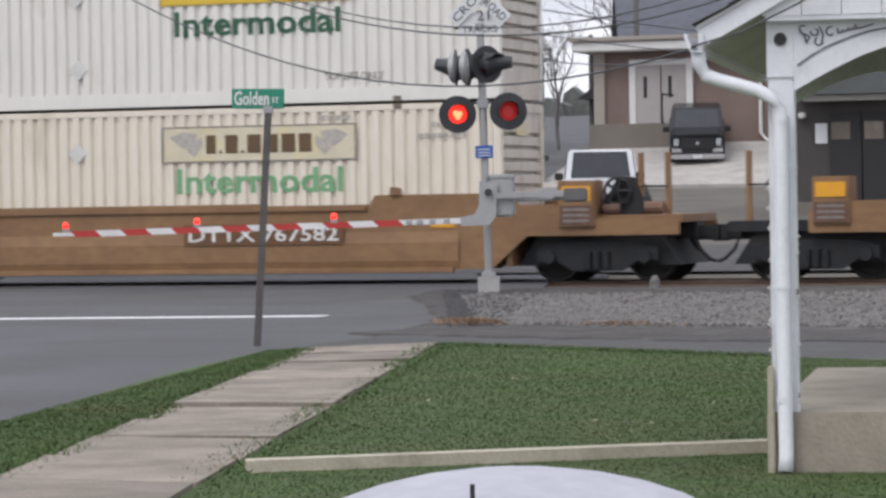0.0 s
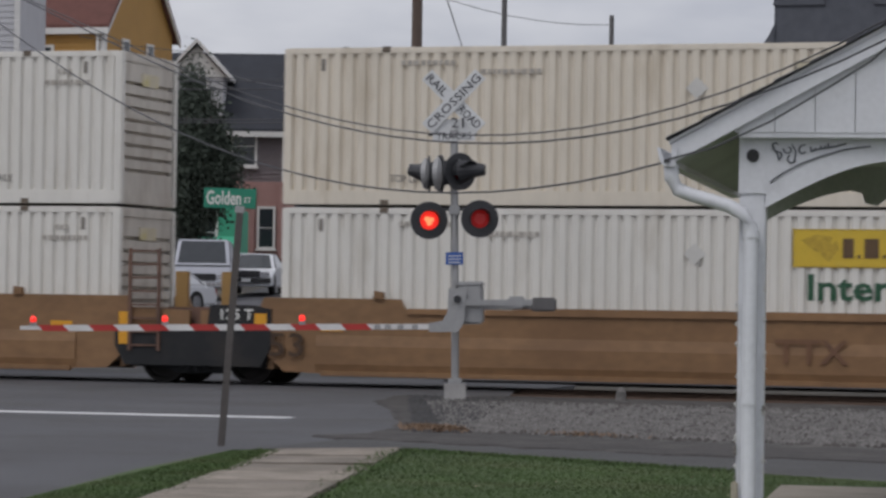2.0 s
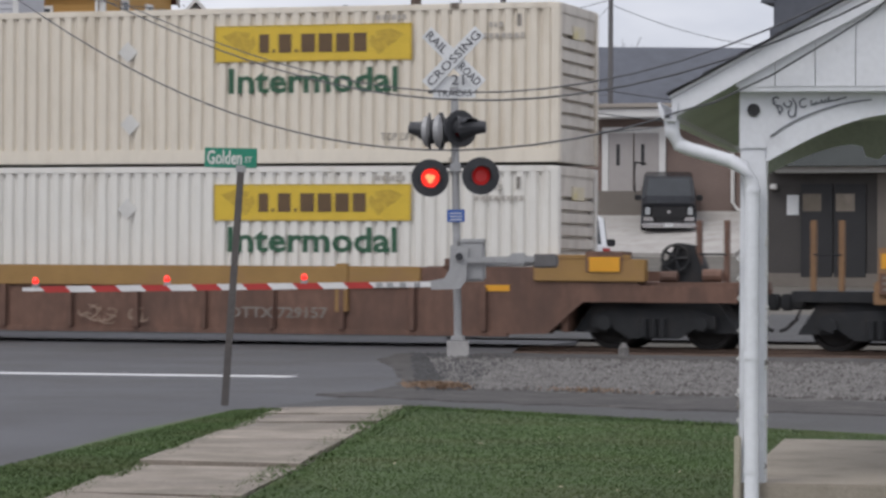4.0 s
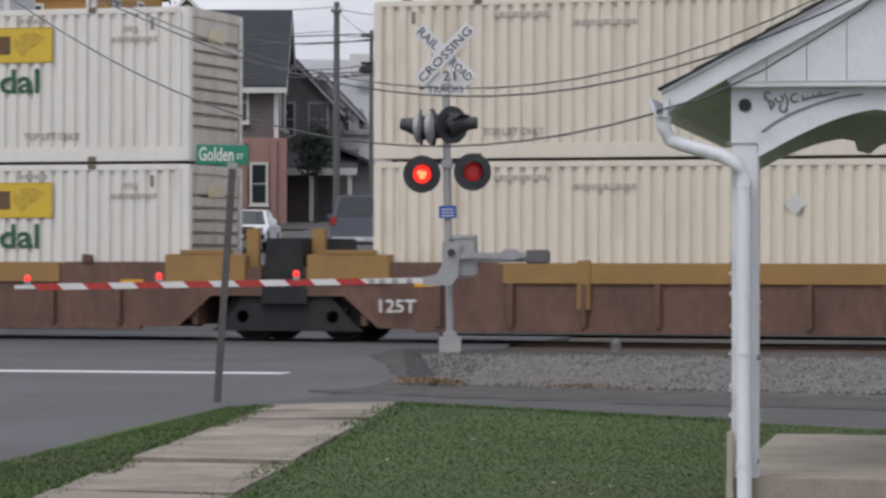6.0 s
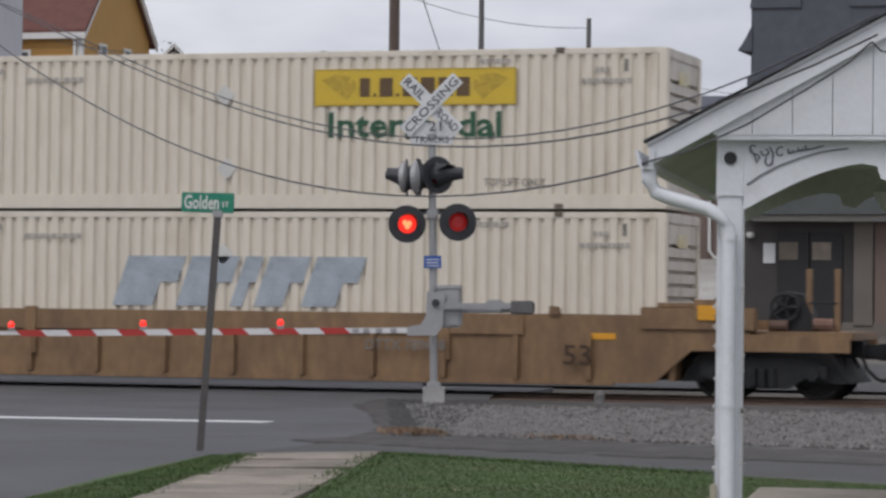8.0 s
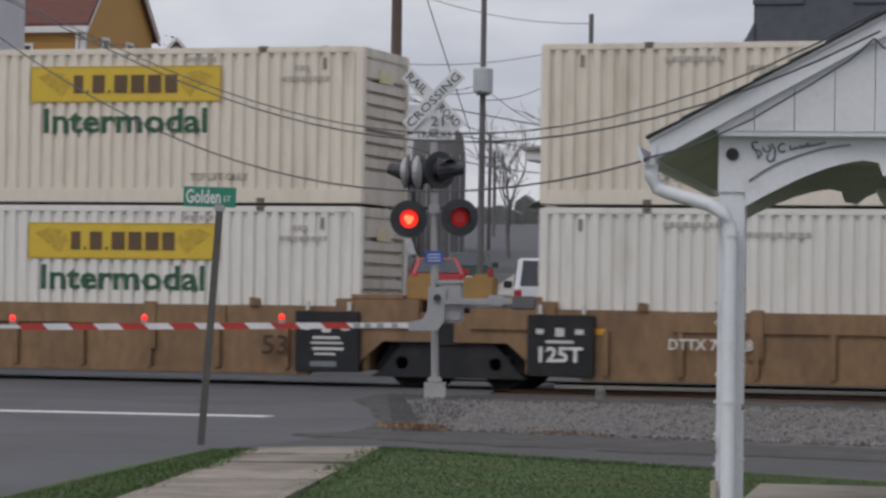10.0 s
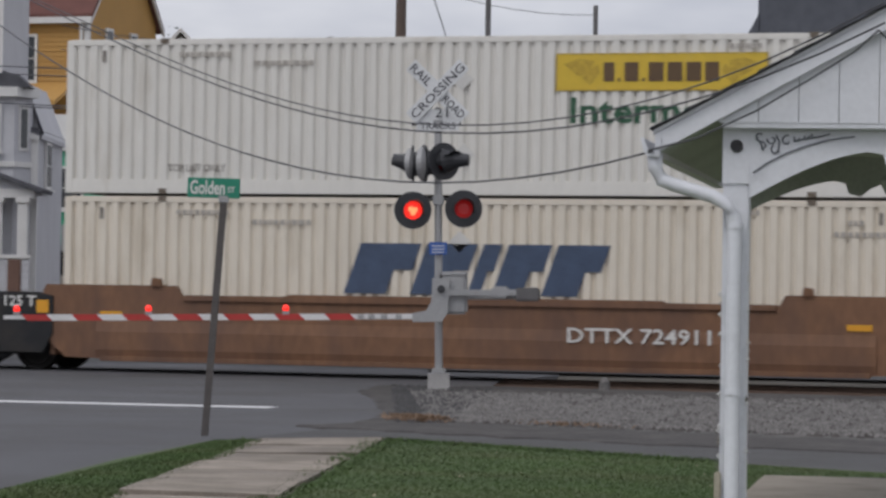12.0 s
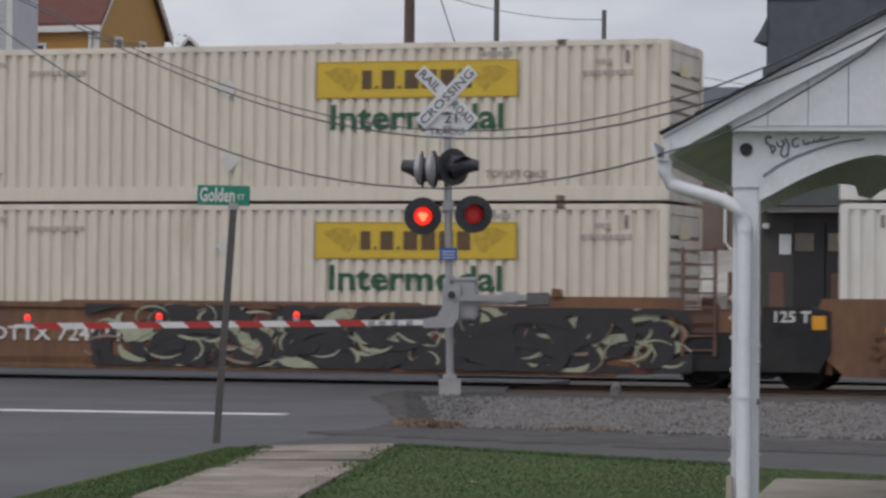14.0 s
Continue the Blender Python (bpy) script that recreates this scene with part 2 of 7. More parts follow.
M = {
    "asphalt": mat("asphalt", (0.069, 0.069, 0.075), 0.8, vary=0.3, scale=0.35, fine=60, bump=0.3, dirt=(0.052, 0.05, 0.05), dirt_at=0.56, dirt_scale=0.4),
    "asphalt_old": mat("asphalt_old", (0.058, 0.057, 0.058), 0.9, vary=0.3, scale=0.6, fine=30, bump=0.5, dirt=(0.05, 0.048, 0.045), dirt_at=0.55),
    "road_paint": mat("road_paint", (0.62, 0.62, 0.62), 0.7, vary=0.15, scale=2, dirt=(0.25, 0.25, 0.25), dirt_at=0.68, dirt_scale=4),
    "earth": mat("earth", (0.10, 0.09, 0.075), 0.95, vary=0.35, scale=0.5, fine=12, bump=0.6),
    "gravel": mat("gravel", (0.085, 0.080, 0.076), 0.95, vary=0.4, scale=1.1, fine=25, bump=0.9, dirt=(0.12, 0.09, 0.075), dirt_at=0.60, dirt_scale=0.35),
    "stone": mat("stone", (0.148, 0.140, 0.134), 0.9, vary=0.6, scale=2.5, fine=25, bump=0.4),
    "lawn": mat("lawn", (0.048, 0.080, 0.019), 0.95, vary=0.25, scale=0.5, fine=3, bump=0.03, dirt=(0.064, 0.080, 0.025), dirt_at=0.56, dirt_scale=0.7),
    "grass": mat("grass", (0.050, 0.090, 0.020), 0.8, vary=0.25, scale=0.5, fine=3, bump=0, dirt=(0.070, 0.088, 0.027), dirt_at=0.56, dirt_scale=0.7),
    "dead_weed": mat("dead_weed", (0.19, 0.125, 0.08), 0.9, vary=0.4, scale=3, bump=0),
    "concrete": mat("concrete", (0.225, 0.192, 0.158), 0.9, vary=0.4, scale=1.5, fine=50, bump=0.3, dirt=(0.145, 0.125, 0.095), dirt_at=0.54, dirt_scale=1.6, random=0.4),
    "concrete_grey": mat("concrete_grey", (0.36, 0.35, 0.34), 0.9, vary=0.2, scale=3, fine=40, bump=0.3),
    "porch_concrete": mat("porch_concrete", (0.30, 0.262, 0.215), 0.9, vary=0.2, scale=1.5, fine=40, bump=0.3, dirt=(0.20, 0.175, 0.14), dirt_at=0.58, dirt_scale=2.5),
    "stone_dark": mat("stone_dark", (0.075, 0.068, 0.063), 0.95, vary=0.5, scale=2.5, fine=25, bump=0.4),
    "roof_dark": mat("roof_dark", (0.030, 0.033, 0.042), 0.85, vary=0.3, scale=1.5, fine=20, bump=0.3),
    "logo_ink": mat("logo_ink", (0.11, 0.065, 0.03), 0.6, vary=0.25, bump=0),
    "mud": mat("mud", (0.040, 0.036, 0.034), 0.95, vary=0.5, scale=0.9, fine=14, bump=0.6, dirt=(0.085, 0.078, 0.072), dirt_at=0.58, dirt_scale=1.6),
    "kerb_pale": mat("kerb_pale", (0.42, 0.38, 0.30), 0.9, vary=0.18, scale=2, fine=40, bump=0.3, dirt=(0.25, 0.23, 0.17), dirt_at=0.6),
    # black sign lettering, greyed so the ink colour carries the haze
    "sign_ink_hazed": mat("sign_ink_hazed", (0.09, 0.09, 0.10), 0.6, vary=0.2, bump=0),
    "steel_rail": mat("steel_rail", (0.16, 0.11, 0.085), 0.55, 0.6, vary=0.25),
    "tie": mat("tie", (0.07, 0.06, 0.05), 0.95, vary=0.35),
    "box_cream": mat("box_cream", (0.69, 0.63, 0.53), 0.5, vary=0.07, scale=1.2, fine=9, bump=0.03, stretch=(1, 1, 0.25), dirt=(0.50, 0.43, 0.33), dirt_at=0.66, dirt_scale=1.3, random=0.25),
    "box_white": mat("box_white", (0.70, 0.68, 0.63), 0.45, vary=0.06, scale=1.2, fine=9, bump=0.03, stretch=(1, 1, 0.25), dirt=(0.52, 0.48, 0.41), dirt_at=0.68, dirt_scale=1.3, random=0.2),
    "casting": mat("casting", (0.16, 0.13, 0.10), 0.7, 0.2, vary=0.3),
    "logo_yellow": mat("logo_yellow", (0.62, 0.43, 0.04), 0.5, vary=0.12, scale=3, bump=0, dirt=(0.45, 0.34, 0.10), dirt_at=0.66),
    "logo_faded": mat("logo_faded", (0.60, 0.54, 0.40), 0.6, vary=0.15, scale=2, bump=0, dirt=(0.60, 0.52, 0.12), dirt_at=0.62),
    "logo_pale": mat("logo_pale", (0.58, 0.57, 0.54), 0.5, vary=0.1, bump=0),
    "ink": mat("ink", (0.045, 0.035, 0.03), 0.6, vary=0.3, bump=0),
    "ink_grey": mat("ink_grey", (0.20, 0.18, 0.16), 0.7, vary=0.3, scale=9, bump=0),
    "ink_faint": mat("ink_faint", (0.40, 0.37, 0.33), 0.7, vary=0.3, scale=9, bump=0),
    # bark of the distant trees, paled so the colour carries the haze
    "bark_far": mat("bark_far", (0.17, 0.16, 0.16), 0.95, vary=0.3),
    # stone and brick of hall and wing, shade put into the base colour
    "stone_shaded": mat("stone_shaded", (0.17, 0.15, 0.13), 0.9, vary=0.18, scale=0.8),
    "brick_shaded": mat("brick_shaded", (0.185, 0.135, 0.115), 0.85, vary=0.2, scale=1.2, fine=20, bump=0.3),
    "logo_scroll": mat("logo_scroll", (0.47, 0.32, 0.035), 0.5, vary=0.3, scale=9, bump=0),
    "green_ink": mat("green_ink", (0.02, 0.085, 0.042), 0.5, vary=0.15, bump=0),
    "green_faded": mat("green_faded", (0.16, 0.34, 0.17), 0.6, vary=0.25, scale=3, bump=0),
    "blue_ink": mat("blue_ink", (0.05, 0.075, 0.13), 0.5, vary=0.3, scale=3, bump=0),
    "blue_faded": mat("blue_faded", (0.34, 0.38, 0.42), 0.6, vary=0.3, scale=3, bump=0),
    "car_tan": mat("car_tan", (0.235, 0.130, 0.060), 0.6, vary=0.2, scale=0.8, fine=8, bump=0.08, stretch=(0.5, 1, 0.9), dirt=(0.175, 0.094, 0.044), dirt_at=0.56, dirt_scale=1.1, random=0.25),
    "car_ochre": mat("car_ochre", (0.225, 0.135, 0.067), 0.6, vary=0.25, scale=0.8, fine=8, bump=0.08, stretch=(1, 1, 0.45), dirt=(0.14, 0.082, 0.048), dirt_at=0.56, dirt_scale=1.3),
    "car_brown": mat("car_brown", (0.150, 0.082, 0.058), 0.75, vary=0.3, scale=0.8, fine=8, bump=0.1, stretch=(1, 1, 0.45), dirt=(0.085, 0.05, 0.038), dirt_at=0.54, dirt_scale=1.3),
    "car_rust": mat("car_rust", (0.185, 0.092, 0.048), 0.7, vary=0.28, scale=0.7, fine=8, bump=0.1, stretch=(1, 1, 0.45), dirt=(0.115, 0.062, 0.042), dirt_at=0.54, dirt_scale=0.8),
    "car_yellow": mat("car_yellow", (0.30, 0.175, 0.055), 0.6, vary=0.2, bump=0.05, dirt=(0.22, 0.12, 0.06), dirt_at=0.62),
    "amber": mat("amber", (0.70, 0.33, 0.02), 0.5, vary=0.1, bump=0),
    "truck_black": mat("truck_black", (0.014, 0.015, 0.017), 0.8, 0.0, vary=0.35, dirt=(0.032, 0.027, 0.024), dirt_at=0.6),
    "wheel_steel": mat("wheel_steel", (0.028, 0.025, 0.024), 0.7, 0.2, vary=0.3),
    "white_letter": mat("white_letter", (0.66, 0.65, 0.62), 0.6, vary=0.12, bump=0),
    "brown_letter": mat("brown_letter", (0.13, 0.065, 0.03), 0.7, vary=0.3, bump=0),
    "graffiti_green": mat("graffiti_green", (0.36, 0.37, 0.26), 0.5, vary=0.25, bump=0),
    # wall of the wing, likewise darkened to carry shade
    "wall_shaded": mat("wall_shaded", (0.065, 0.06, 0.057), 0.9, vary=0.2, scale=1.2, fine=20, bump=0.2),
    "canopy_slate": mat("canopy_slate", (0.045, 0.05, 0.048), 0.9, vary=0.2, scale=1.5, fine=20, bump=0.2),
    "drive": mat("drive", (0.36, 0.34, 0.315), 0.9, vary=0.2, scale=0.8, fine=20, bump=0.2, dirt=(0.26, 0.24, 0.22), dirt_at=0.58),
    "scroll_grey": mat("scroll_grey", (0.17, 0.18, 0.20), 0.8, vary=0.3, bump=0),
    "leaf_pale": mat("leaf_pale", (0.36, 0.33, 0.22), 0.8, vary=0.3, bump=0),
    "number_ink": mat("number_ink", (0.055, 0.03, 0.016), 0.7, vary=0.3, bump=0),
    "graffiti_black": mat("graffiti_black", (0.03, 0.028, 0.03), 0.5, vary=0.25, bump=0),
    "graffiti_red": mat("graffiti_red", (0.13, 0.03, 0.03), 0.5, vary=0.3, bump=0),
    "graffiti_pale": mat("graffiti_pale", (0.27, 0.19, 0.14), 0.5, vary=0.3, bump=0),
    "signal_steel": mat("signal_steel", (0.36, 0.36, 0.36), 0.5, 0.3, vary=0.15, dirt=(0.25, 0.24, 0.23), dirt_at=0.64),
    "signal_black": mat("signal_black", (0.032, 0.033, 0.037), 0.5, vary=0.3),
    "lens_dark": mat("lens_dark", (0.10, 0.008, 0.008), 0.15, vary=0.1, bump=0),
    "lens_lit": mat("lens_lit", (0.9, 0.03, 0.02), 0.3, vary=0.0, bump=0, glow=0.9),
    "lens_core": mat("lens_core", (1.0, 0.2, 0.08), 0.3, vary=0.0, bump=0, glow=1.6),
    "lens_low": mat("lens_low", (0.5, 0.02, 0.02), 0.3, vary=0.0, bump=0, glow=0.15),
    "sign_white": mat("sign_white", (0.66, 0.67, 0.67), 0.4, vary=0.1, bump=0.02),
    "sign_green": mat("sign_green", (0.015, 0.21, 0.13), 0.4, vary=0.12, bump=0),
    "sign_blue": mat("sign_blue", (0.03, 0.10, 0.36), 0.4, vary=0.1, bump=0),
    "post_metal": mat("post_metal", (0.10, 0.09, 0.085), 0.7, 0.3, vary=0.25),
    "gate_red": mat("gate_red", (0.42, 0.035, 0.03), 0.45, vary=0.12, bump=0),
    "gate_white": mat("gate_white", (0.66, 0.65, 0.64), 0.45, vary=0.12, bump=0),
    "porch_white": mat("porch_white", (0.70, 0.71, 0.74), 0.55, vary=0.07, scale=3, fine=30, bump=0.08, dirt=(0.50, 0.50, 0.52), dirt_at=0.69, dirt_scale=4),
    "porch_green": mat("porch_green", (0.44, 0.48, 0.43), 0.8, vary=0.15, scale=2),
    "shingle": mat("shingle", (0.075, 0.075, 0.085), 0.9, vary=0.35, scale=4, fine=50, bump=0.5, random=0.5),
    "shingle_red": mat("shingle_red", (0.13, 0.055, 0.045), 0.9, vary=0.25, scale=3, fine=40, bump=0.4),
    "slate": mat("slate", (0.088, 0.094, 0.112), 0.8, vary=0.22, scale=2, fine=20, bump=0.3),
    "siding_yellow": mat("siding_yellow", (0.42, 0.235, 0.065), 0.7, vary=0.1, scale=1, fine=14, bump=0.1),
    "siding_grey": mat("siding_grey", (0.47, 0.47, 0.49), 0.7, vary=0.1, scale=1, fine=14, bump=0.1),
    "siding_green": mat("siding_green", (0.06, 0.36, 0.22), 0.7, vary=0.12, scale=1, fine=14, bump=0.1),
    # distant siding, dark and pale: base colours lightened to stand in for haze
    "siding_dark": mat("siding_dark", (0.145, 0.125, 0.13), 0.8, vary=0.2, scale=1, fine=14),
    "siding_hazed": mat("siding_hazed", (0.31, 0.315, 0.33), 0.8, vary=0.12, scale=0.6),
    "trim_white": mat("trim_white", (0.64, 0.63, 0.61), 0.6, vary=0.08),
    "brick_pink": mat("brick_pink", (0.34, 0.20, 0.18), 0.85, vary=0.15, scale=2),
    "stone_wall": mat("stone_wall", (0.33, 0.295, 0.26), 0.9, vary=0.14, scale=0.8),
    "door_grey": mat("door_grey", (0.36, 0.335, 0.32), 0.6, vary=0.08),
    "dark": mat("dark", (0.02, 0.02, 0.022), 0.6, vary=0.2),
    "pane": glass("pane"),
    "wood_pole": mat("wood_pole", (0.115, 0.085, 0.07), 0.9, vary=0.3, scale=1.5, fine=18, bump=0.4, stretch=(3, 3, 0.2)),
    "pole_grey": mat("pole_grey", (0.13, 0.125, 0.125), 0.9, vary=0.25, scale=1.5, stretch=(3, 3, 0.2)),
    "cable": mat("cable", (0.06, 0.06, 0.066), 0.6, vary=0.1, bump=0),
    "box_grey": mat("box_grey", (0.42, 0.44, 0.45), 0.5, vary=0.1),
    "leaf_dark": mat("leaf_dark", (0.058, 0.074, 0.056), 0.9, vary=0.3, scale=1.2, fine=6, bump=0),
    # distant foliage with haze put into its colour
    "leaf_hazed": mat("leaf_hazed", (0.11, 0.115, 0.105), 0.9, vary=0.4, scale=1, fine=5, bump=0),
    "bark": mat("bark", (0.07, 0.06, 0.055), 0.95, vary=0.3),
    "paint_white": mat("paint_white", (0.68, 0.69, 0.71), 0.25, vary=0.04, bump=0),
    "paint_black": mat("paint_black", (0.014, 0.015, 0.018), 0.22, vary=0.1, bump=0),
    "paint_blue": mat("paint_blue", (0.085, 0.09, 0.115), 0.2, vary=0.1, bump=0),
    "paint_sky": mat("paint_sky", (0.22, 0.31, 0.42), 0.25, vary=0.06, bump=0),
    "paint_red": mat("paint_red", (0.40, 0.03, 0.04), 0.3, vary=0.06, bump=0),
    "paint_green": mat("paint_green", (0.03, 0.055, 0.05), 0.3, vary=0.06, bump=0),
    "paint_silver": mat("paint_silver", (0.42, 0.43, 0.47), 0.35, 0.2, vary=0.05, bump=0),
    "lid_grey": mat("lid_grey", (0.33, 0.33, 0.37), 0.5, vary=0.15, scale=5, fine=30, bump=0.05),
    "turret_grey": mat("turret_grey", (0.15, 0.14, 0.14), 0.85, vary=0.2, scale=1.5, fine=14),
    "box_end": mat("box_end", (0.56, 0.52, 0.46), 0.55, vary=0.12, scale=1.2, fine=9, bump=0.03, stretch=(1, 1, 0.3), dirt=(0.36, 0.31, 0.26), dirt_at=0.58, dirt_scale=1.6),
    "rubber": mat("rubber", (0.02, 0.02, 0.02), 0.9, vary=0.2),
    "chrome": mat("chrome", (0.6, 0.6, 0.62), 0.25, 0.9, vary=0.05, bump=0),
    "tail_red": mat("tail_red", (0.9, 0.05, 0.03), 0.3, vary=0, bump=0, glow=1.2),
    "tail_off": mat("tail_off", (0.35, 0.03, 0.03), 0.3, vary=0.1, bump=0),
}


# ---------- mesh helpers ----------
def box(bm, x0, x1, y0, y1, z0, z1, bevel=0.0):
    vs = [bm.verts.new((x, y, z)) for x in (x0, x1) for y in (y0, y1) for z in (z0, z1)]
    fs = [bm.faces.new([vs[i] for i in q]) for q in ((0, 1, 3, 2), (4, 6, 7, 5), (0, 4, 5, 1), (2, 3, 7, 6), (0, 2, 6, 4), (1, 5, 7, 3))]
    if bevel:
        es = list({e for f in fs for e in f.edges})
        bmesh.ops.bevel(bm, geom=es, offset=bevel, segments=2, affect="EDGES")
    return bm


def prism(bm, pts, a, b, axis="y"):
    """A polygon in two axes swept along the third from a to b."""
    def at(p, q):
        return {"x": (q, p[0], p[1]), "y": (p[0], q, p[1]), "z": (p[0], p[1], q)}[axis]
    va = [bm.verts.new(at(p, a)) for p in pts]
    vb = [bm.verts.new(at(p, b)) for p in pts]
    bm.faces.new(va)
    bm.faces.new(vb[::-1])
    n = len(pts)
    for i in range(n):
        bm.faces.new((va[i], vb[i], vb[(i + 1) % n], va[(i + 1) % n]))
    return bm


def tube(bm, path, radii, sides=8, caps=True):
    """Rings of the given radius along a path."""
    path = [Vector(p) for p in path]
    if not isinstance(radii, (list, tuple)):
        radii = [radii] * len(path)
    rings = []
    for i, p in enumerate(path):
        d = (path[min(i + 1, len(path) - 1)] - path[max(i - 1, 0)]).normalized()
        ref = Vector((0, 0, 1)) if abs(d.z) < 0.9 else Vector((0, 1, 0))
        a = d.cross(ref).normalized()
        b = d.cross(a)
        rings.append([bm.verts.new(p + (a * math.cos(2 * math.pi * k / sides) + b * math.sin(2 * math.pi * k / sides)) * radii[i]) for k in range(sides)])
    for r, s in zip(rings, rings[1:]):
        for k in range(sides):
            bm.faces.new((r[k], r[(k + 1) % sides], s[(k + 1) % sides], s[k]))
    if caps:
        bm.faces.new(rings[0][::-1])
        bm.faces.new(rings[-1])
    return bm


MESHES = {}


def as_mesh(bm, material, key=None, smooth=False):
    bmesh.ops.recalc_face_normals(bm, faces=bm.faces)
    me = bpy.data.meshes.new(key or "mesh")
    bm.to_mesh(me)
    bm.free()
    me.materials.append(M[material] if isinstance(material, str) else material)
    if smooth:
        for p in me.polygons:
            p.use_smooth = True
    return me


def part(name, bm, material, parent=None, label="", at=None, key=None, smooth=False):
    """Links a bmesh (or a mesh already made) as one mesh object under a thing or a part."""
    me = bm if isinstance(bm, bpy.types.Mesh) else as_mesh(bm, material, key, smooth)
    ob = new(name, me)
    if parent:
        ob.parent = parent
    if at is not None:
        ob.matrix_basis = at
    if label:
        ob["label"] = label
    return ob


def shared(key, make, material, smooth=False):
    if key not in MESHES:
        MESHES[key] = as_mesh(make(bmesh.new()), material, key, smooth)
    return MESHES[key]


def thing(name, label, category, m=None, group="", kind=""):
    ob = new(name)
    ob.empty_display_size = 0.2
    if m is not None:
        ob.matrix_basis = m
    return tagged(ob, label, category, group, kind)


def lettering(body, height, width, material, bold=0.0, key=None):
    """Text as a thin mesh that faces -y, its lower left corner at the origin, fitted to width and height."""
    key = key or "text_%s_%s" % (body, material)
    if key in MESHES:
        return MESHES[key]
    cu = bpy.data.curves.new("text", "FONT")
    cu.body, cu.size, cu.extrude, cu.offset, cu.resolution_u = body, 1.0, 0.004, bold, 2
    ob = bpy.data.objects.new("text", cu)
    scene.collection.objects.link(ob)
    dg = bpy.context.evaluated_depsgraph_get()
    me = bpy.data.meshes.new_from_object(ob.evaluated_get(dg))
    bpy.data.objects.remove(ob)
    co = np.empty(len(me.vertices) * 3)
    me.vertices.foreach_get("co", co)
    co = co.reshape(-1, 3)
    lo, hi = co.min(0), co.max(0)
    sx, sy = width / (hi[0] - lo[0]), height / (hi[1] - lo[1])
    out = np.stack([(co[:, 0] - lo[0]) * sx, -co[:, 2], (co[:, 1] - lo[1]) * sy], 1)
    me.vertices.foreach_set("co", out.ravel())
    me.materials.clear()
    me.materials.append(M[material])
    MESHES[key] = me
    return me


def rise(x, y):
    """Height of the ground: level to beyond the tracks, then climbing with the street."""
    return 0.04 * min(max(0.0, y - 59.0), 260.0)


# ---------- ground, road, pavement ----------
HEAD = 14.5  # the street's heading, degrees to the left of the y axis


def road_right(y):
    """The x of the street's edge at y."""
    return -11.35 - 0.2586 * (y - 30.0) if y > 30 else -11.35 + 0.165 * (30.0 - y)


def sheet(name, rows, material, label, z, kind="structure", category="ground"):
    """A strip between pairs of points (xl, xr, y), laid z above the rise of the ground."""
    bm = bmesh.new()
    prev = None
    for xl, xr, y in rows:
        n = 6
        cur = [bm.verts.new((xl + (xr - xl) * k / n, y, rise(0, y) + z)) for k in range(n + 1)]
        if prev:
            for k in range(n):
                bm.faces.new((prev[k], prev[k + 1], cur[k + 1], cur[k]))
        prev = cur
    ob = part(name, bm, material)
    return tagged(ob, label, category, kind=kind)


bm = bmesh.new()
xs, ys = (-900, -120, -30, 30, 120, 900), (-80, 0, 33, 47.5, 49, 58, 59.2, 150, 319, 500, 1500)
grid = [[bm.verts.new((x, y, rise(x, y) - (0.32 if 48 < y < 58.5 else 0.06))) for x in xs] for y in ys]
for r, s in zip(grid, grid[1:]):
    for k in range(len(xs) - 1):
        bm.faces.new((r[k], r[k + 1], s[k + 1], s[k]))
tagged(part("ground", bm, "earth"), "bare brown earth under the whole town", "ground", kind="structure")

sheet("road", [(road_right(y) - 10.5, road_right(y) + (1.7 if 31 < y < 58 else 0.0), y) for y in (-30, -10, 0, 10, 16, 20, 24, 28, 30, 32, 36, 40, 44, 48, 52, 56, 59, 64, 80, 110, 150, 200, 260, 319, 420)], "asphalt", "worn grey asphalt street over a railway crossing", 0.0, category="road")
sheet("road", [(-60, 90, 59.6), (-62, 90, 64), (-64, 92, 69)], "asphalt_old", "grey asphalt side street behind the tracks", 0.006, category="road")
bm = bmesh.new()
prism(bm, [(-11.6, 33.4), (-11.6, 29.4), (-10.1, 30.2), (-8.63, 29.9), (-6.14, 27.96), (2, 24.0), (40, 10), (60, 8), (60, 22), (2, 30.6), (-6.9, 32.5), (-8.9, 32.7), (-11.06, 33.5)], -0.05, 0.006, "z")
tagged(part("alley", bm, "asphalt_old"), "broken dark asphalt lane beside the gravel", "road", kind="structure")
bm = bmesh.new()
prism(bm, [(-15.9, 48.9), (-15.2, 46.3), (-13.4, 42.0), (-11.6, 37.5), (-11.1, 33.6), (-8.9, 32.6), (-6.9, 32.4), (2, 30.4), (60, 21.9), (60, 48.9)], -0.3, 0.014, "z")
tagged(part("gravel_bed", bm, "gravel"), "pale grey railway gravel beside the tracks", "gravel", kind="structure")
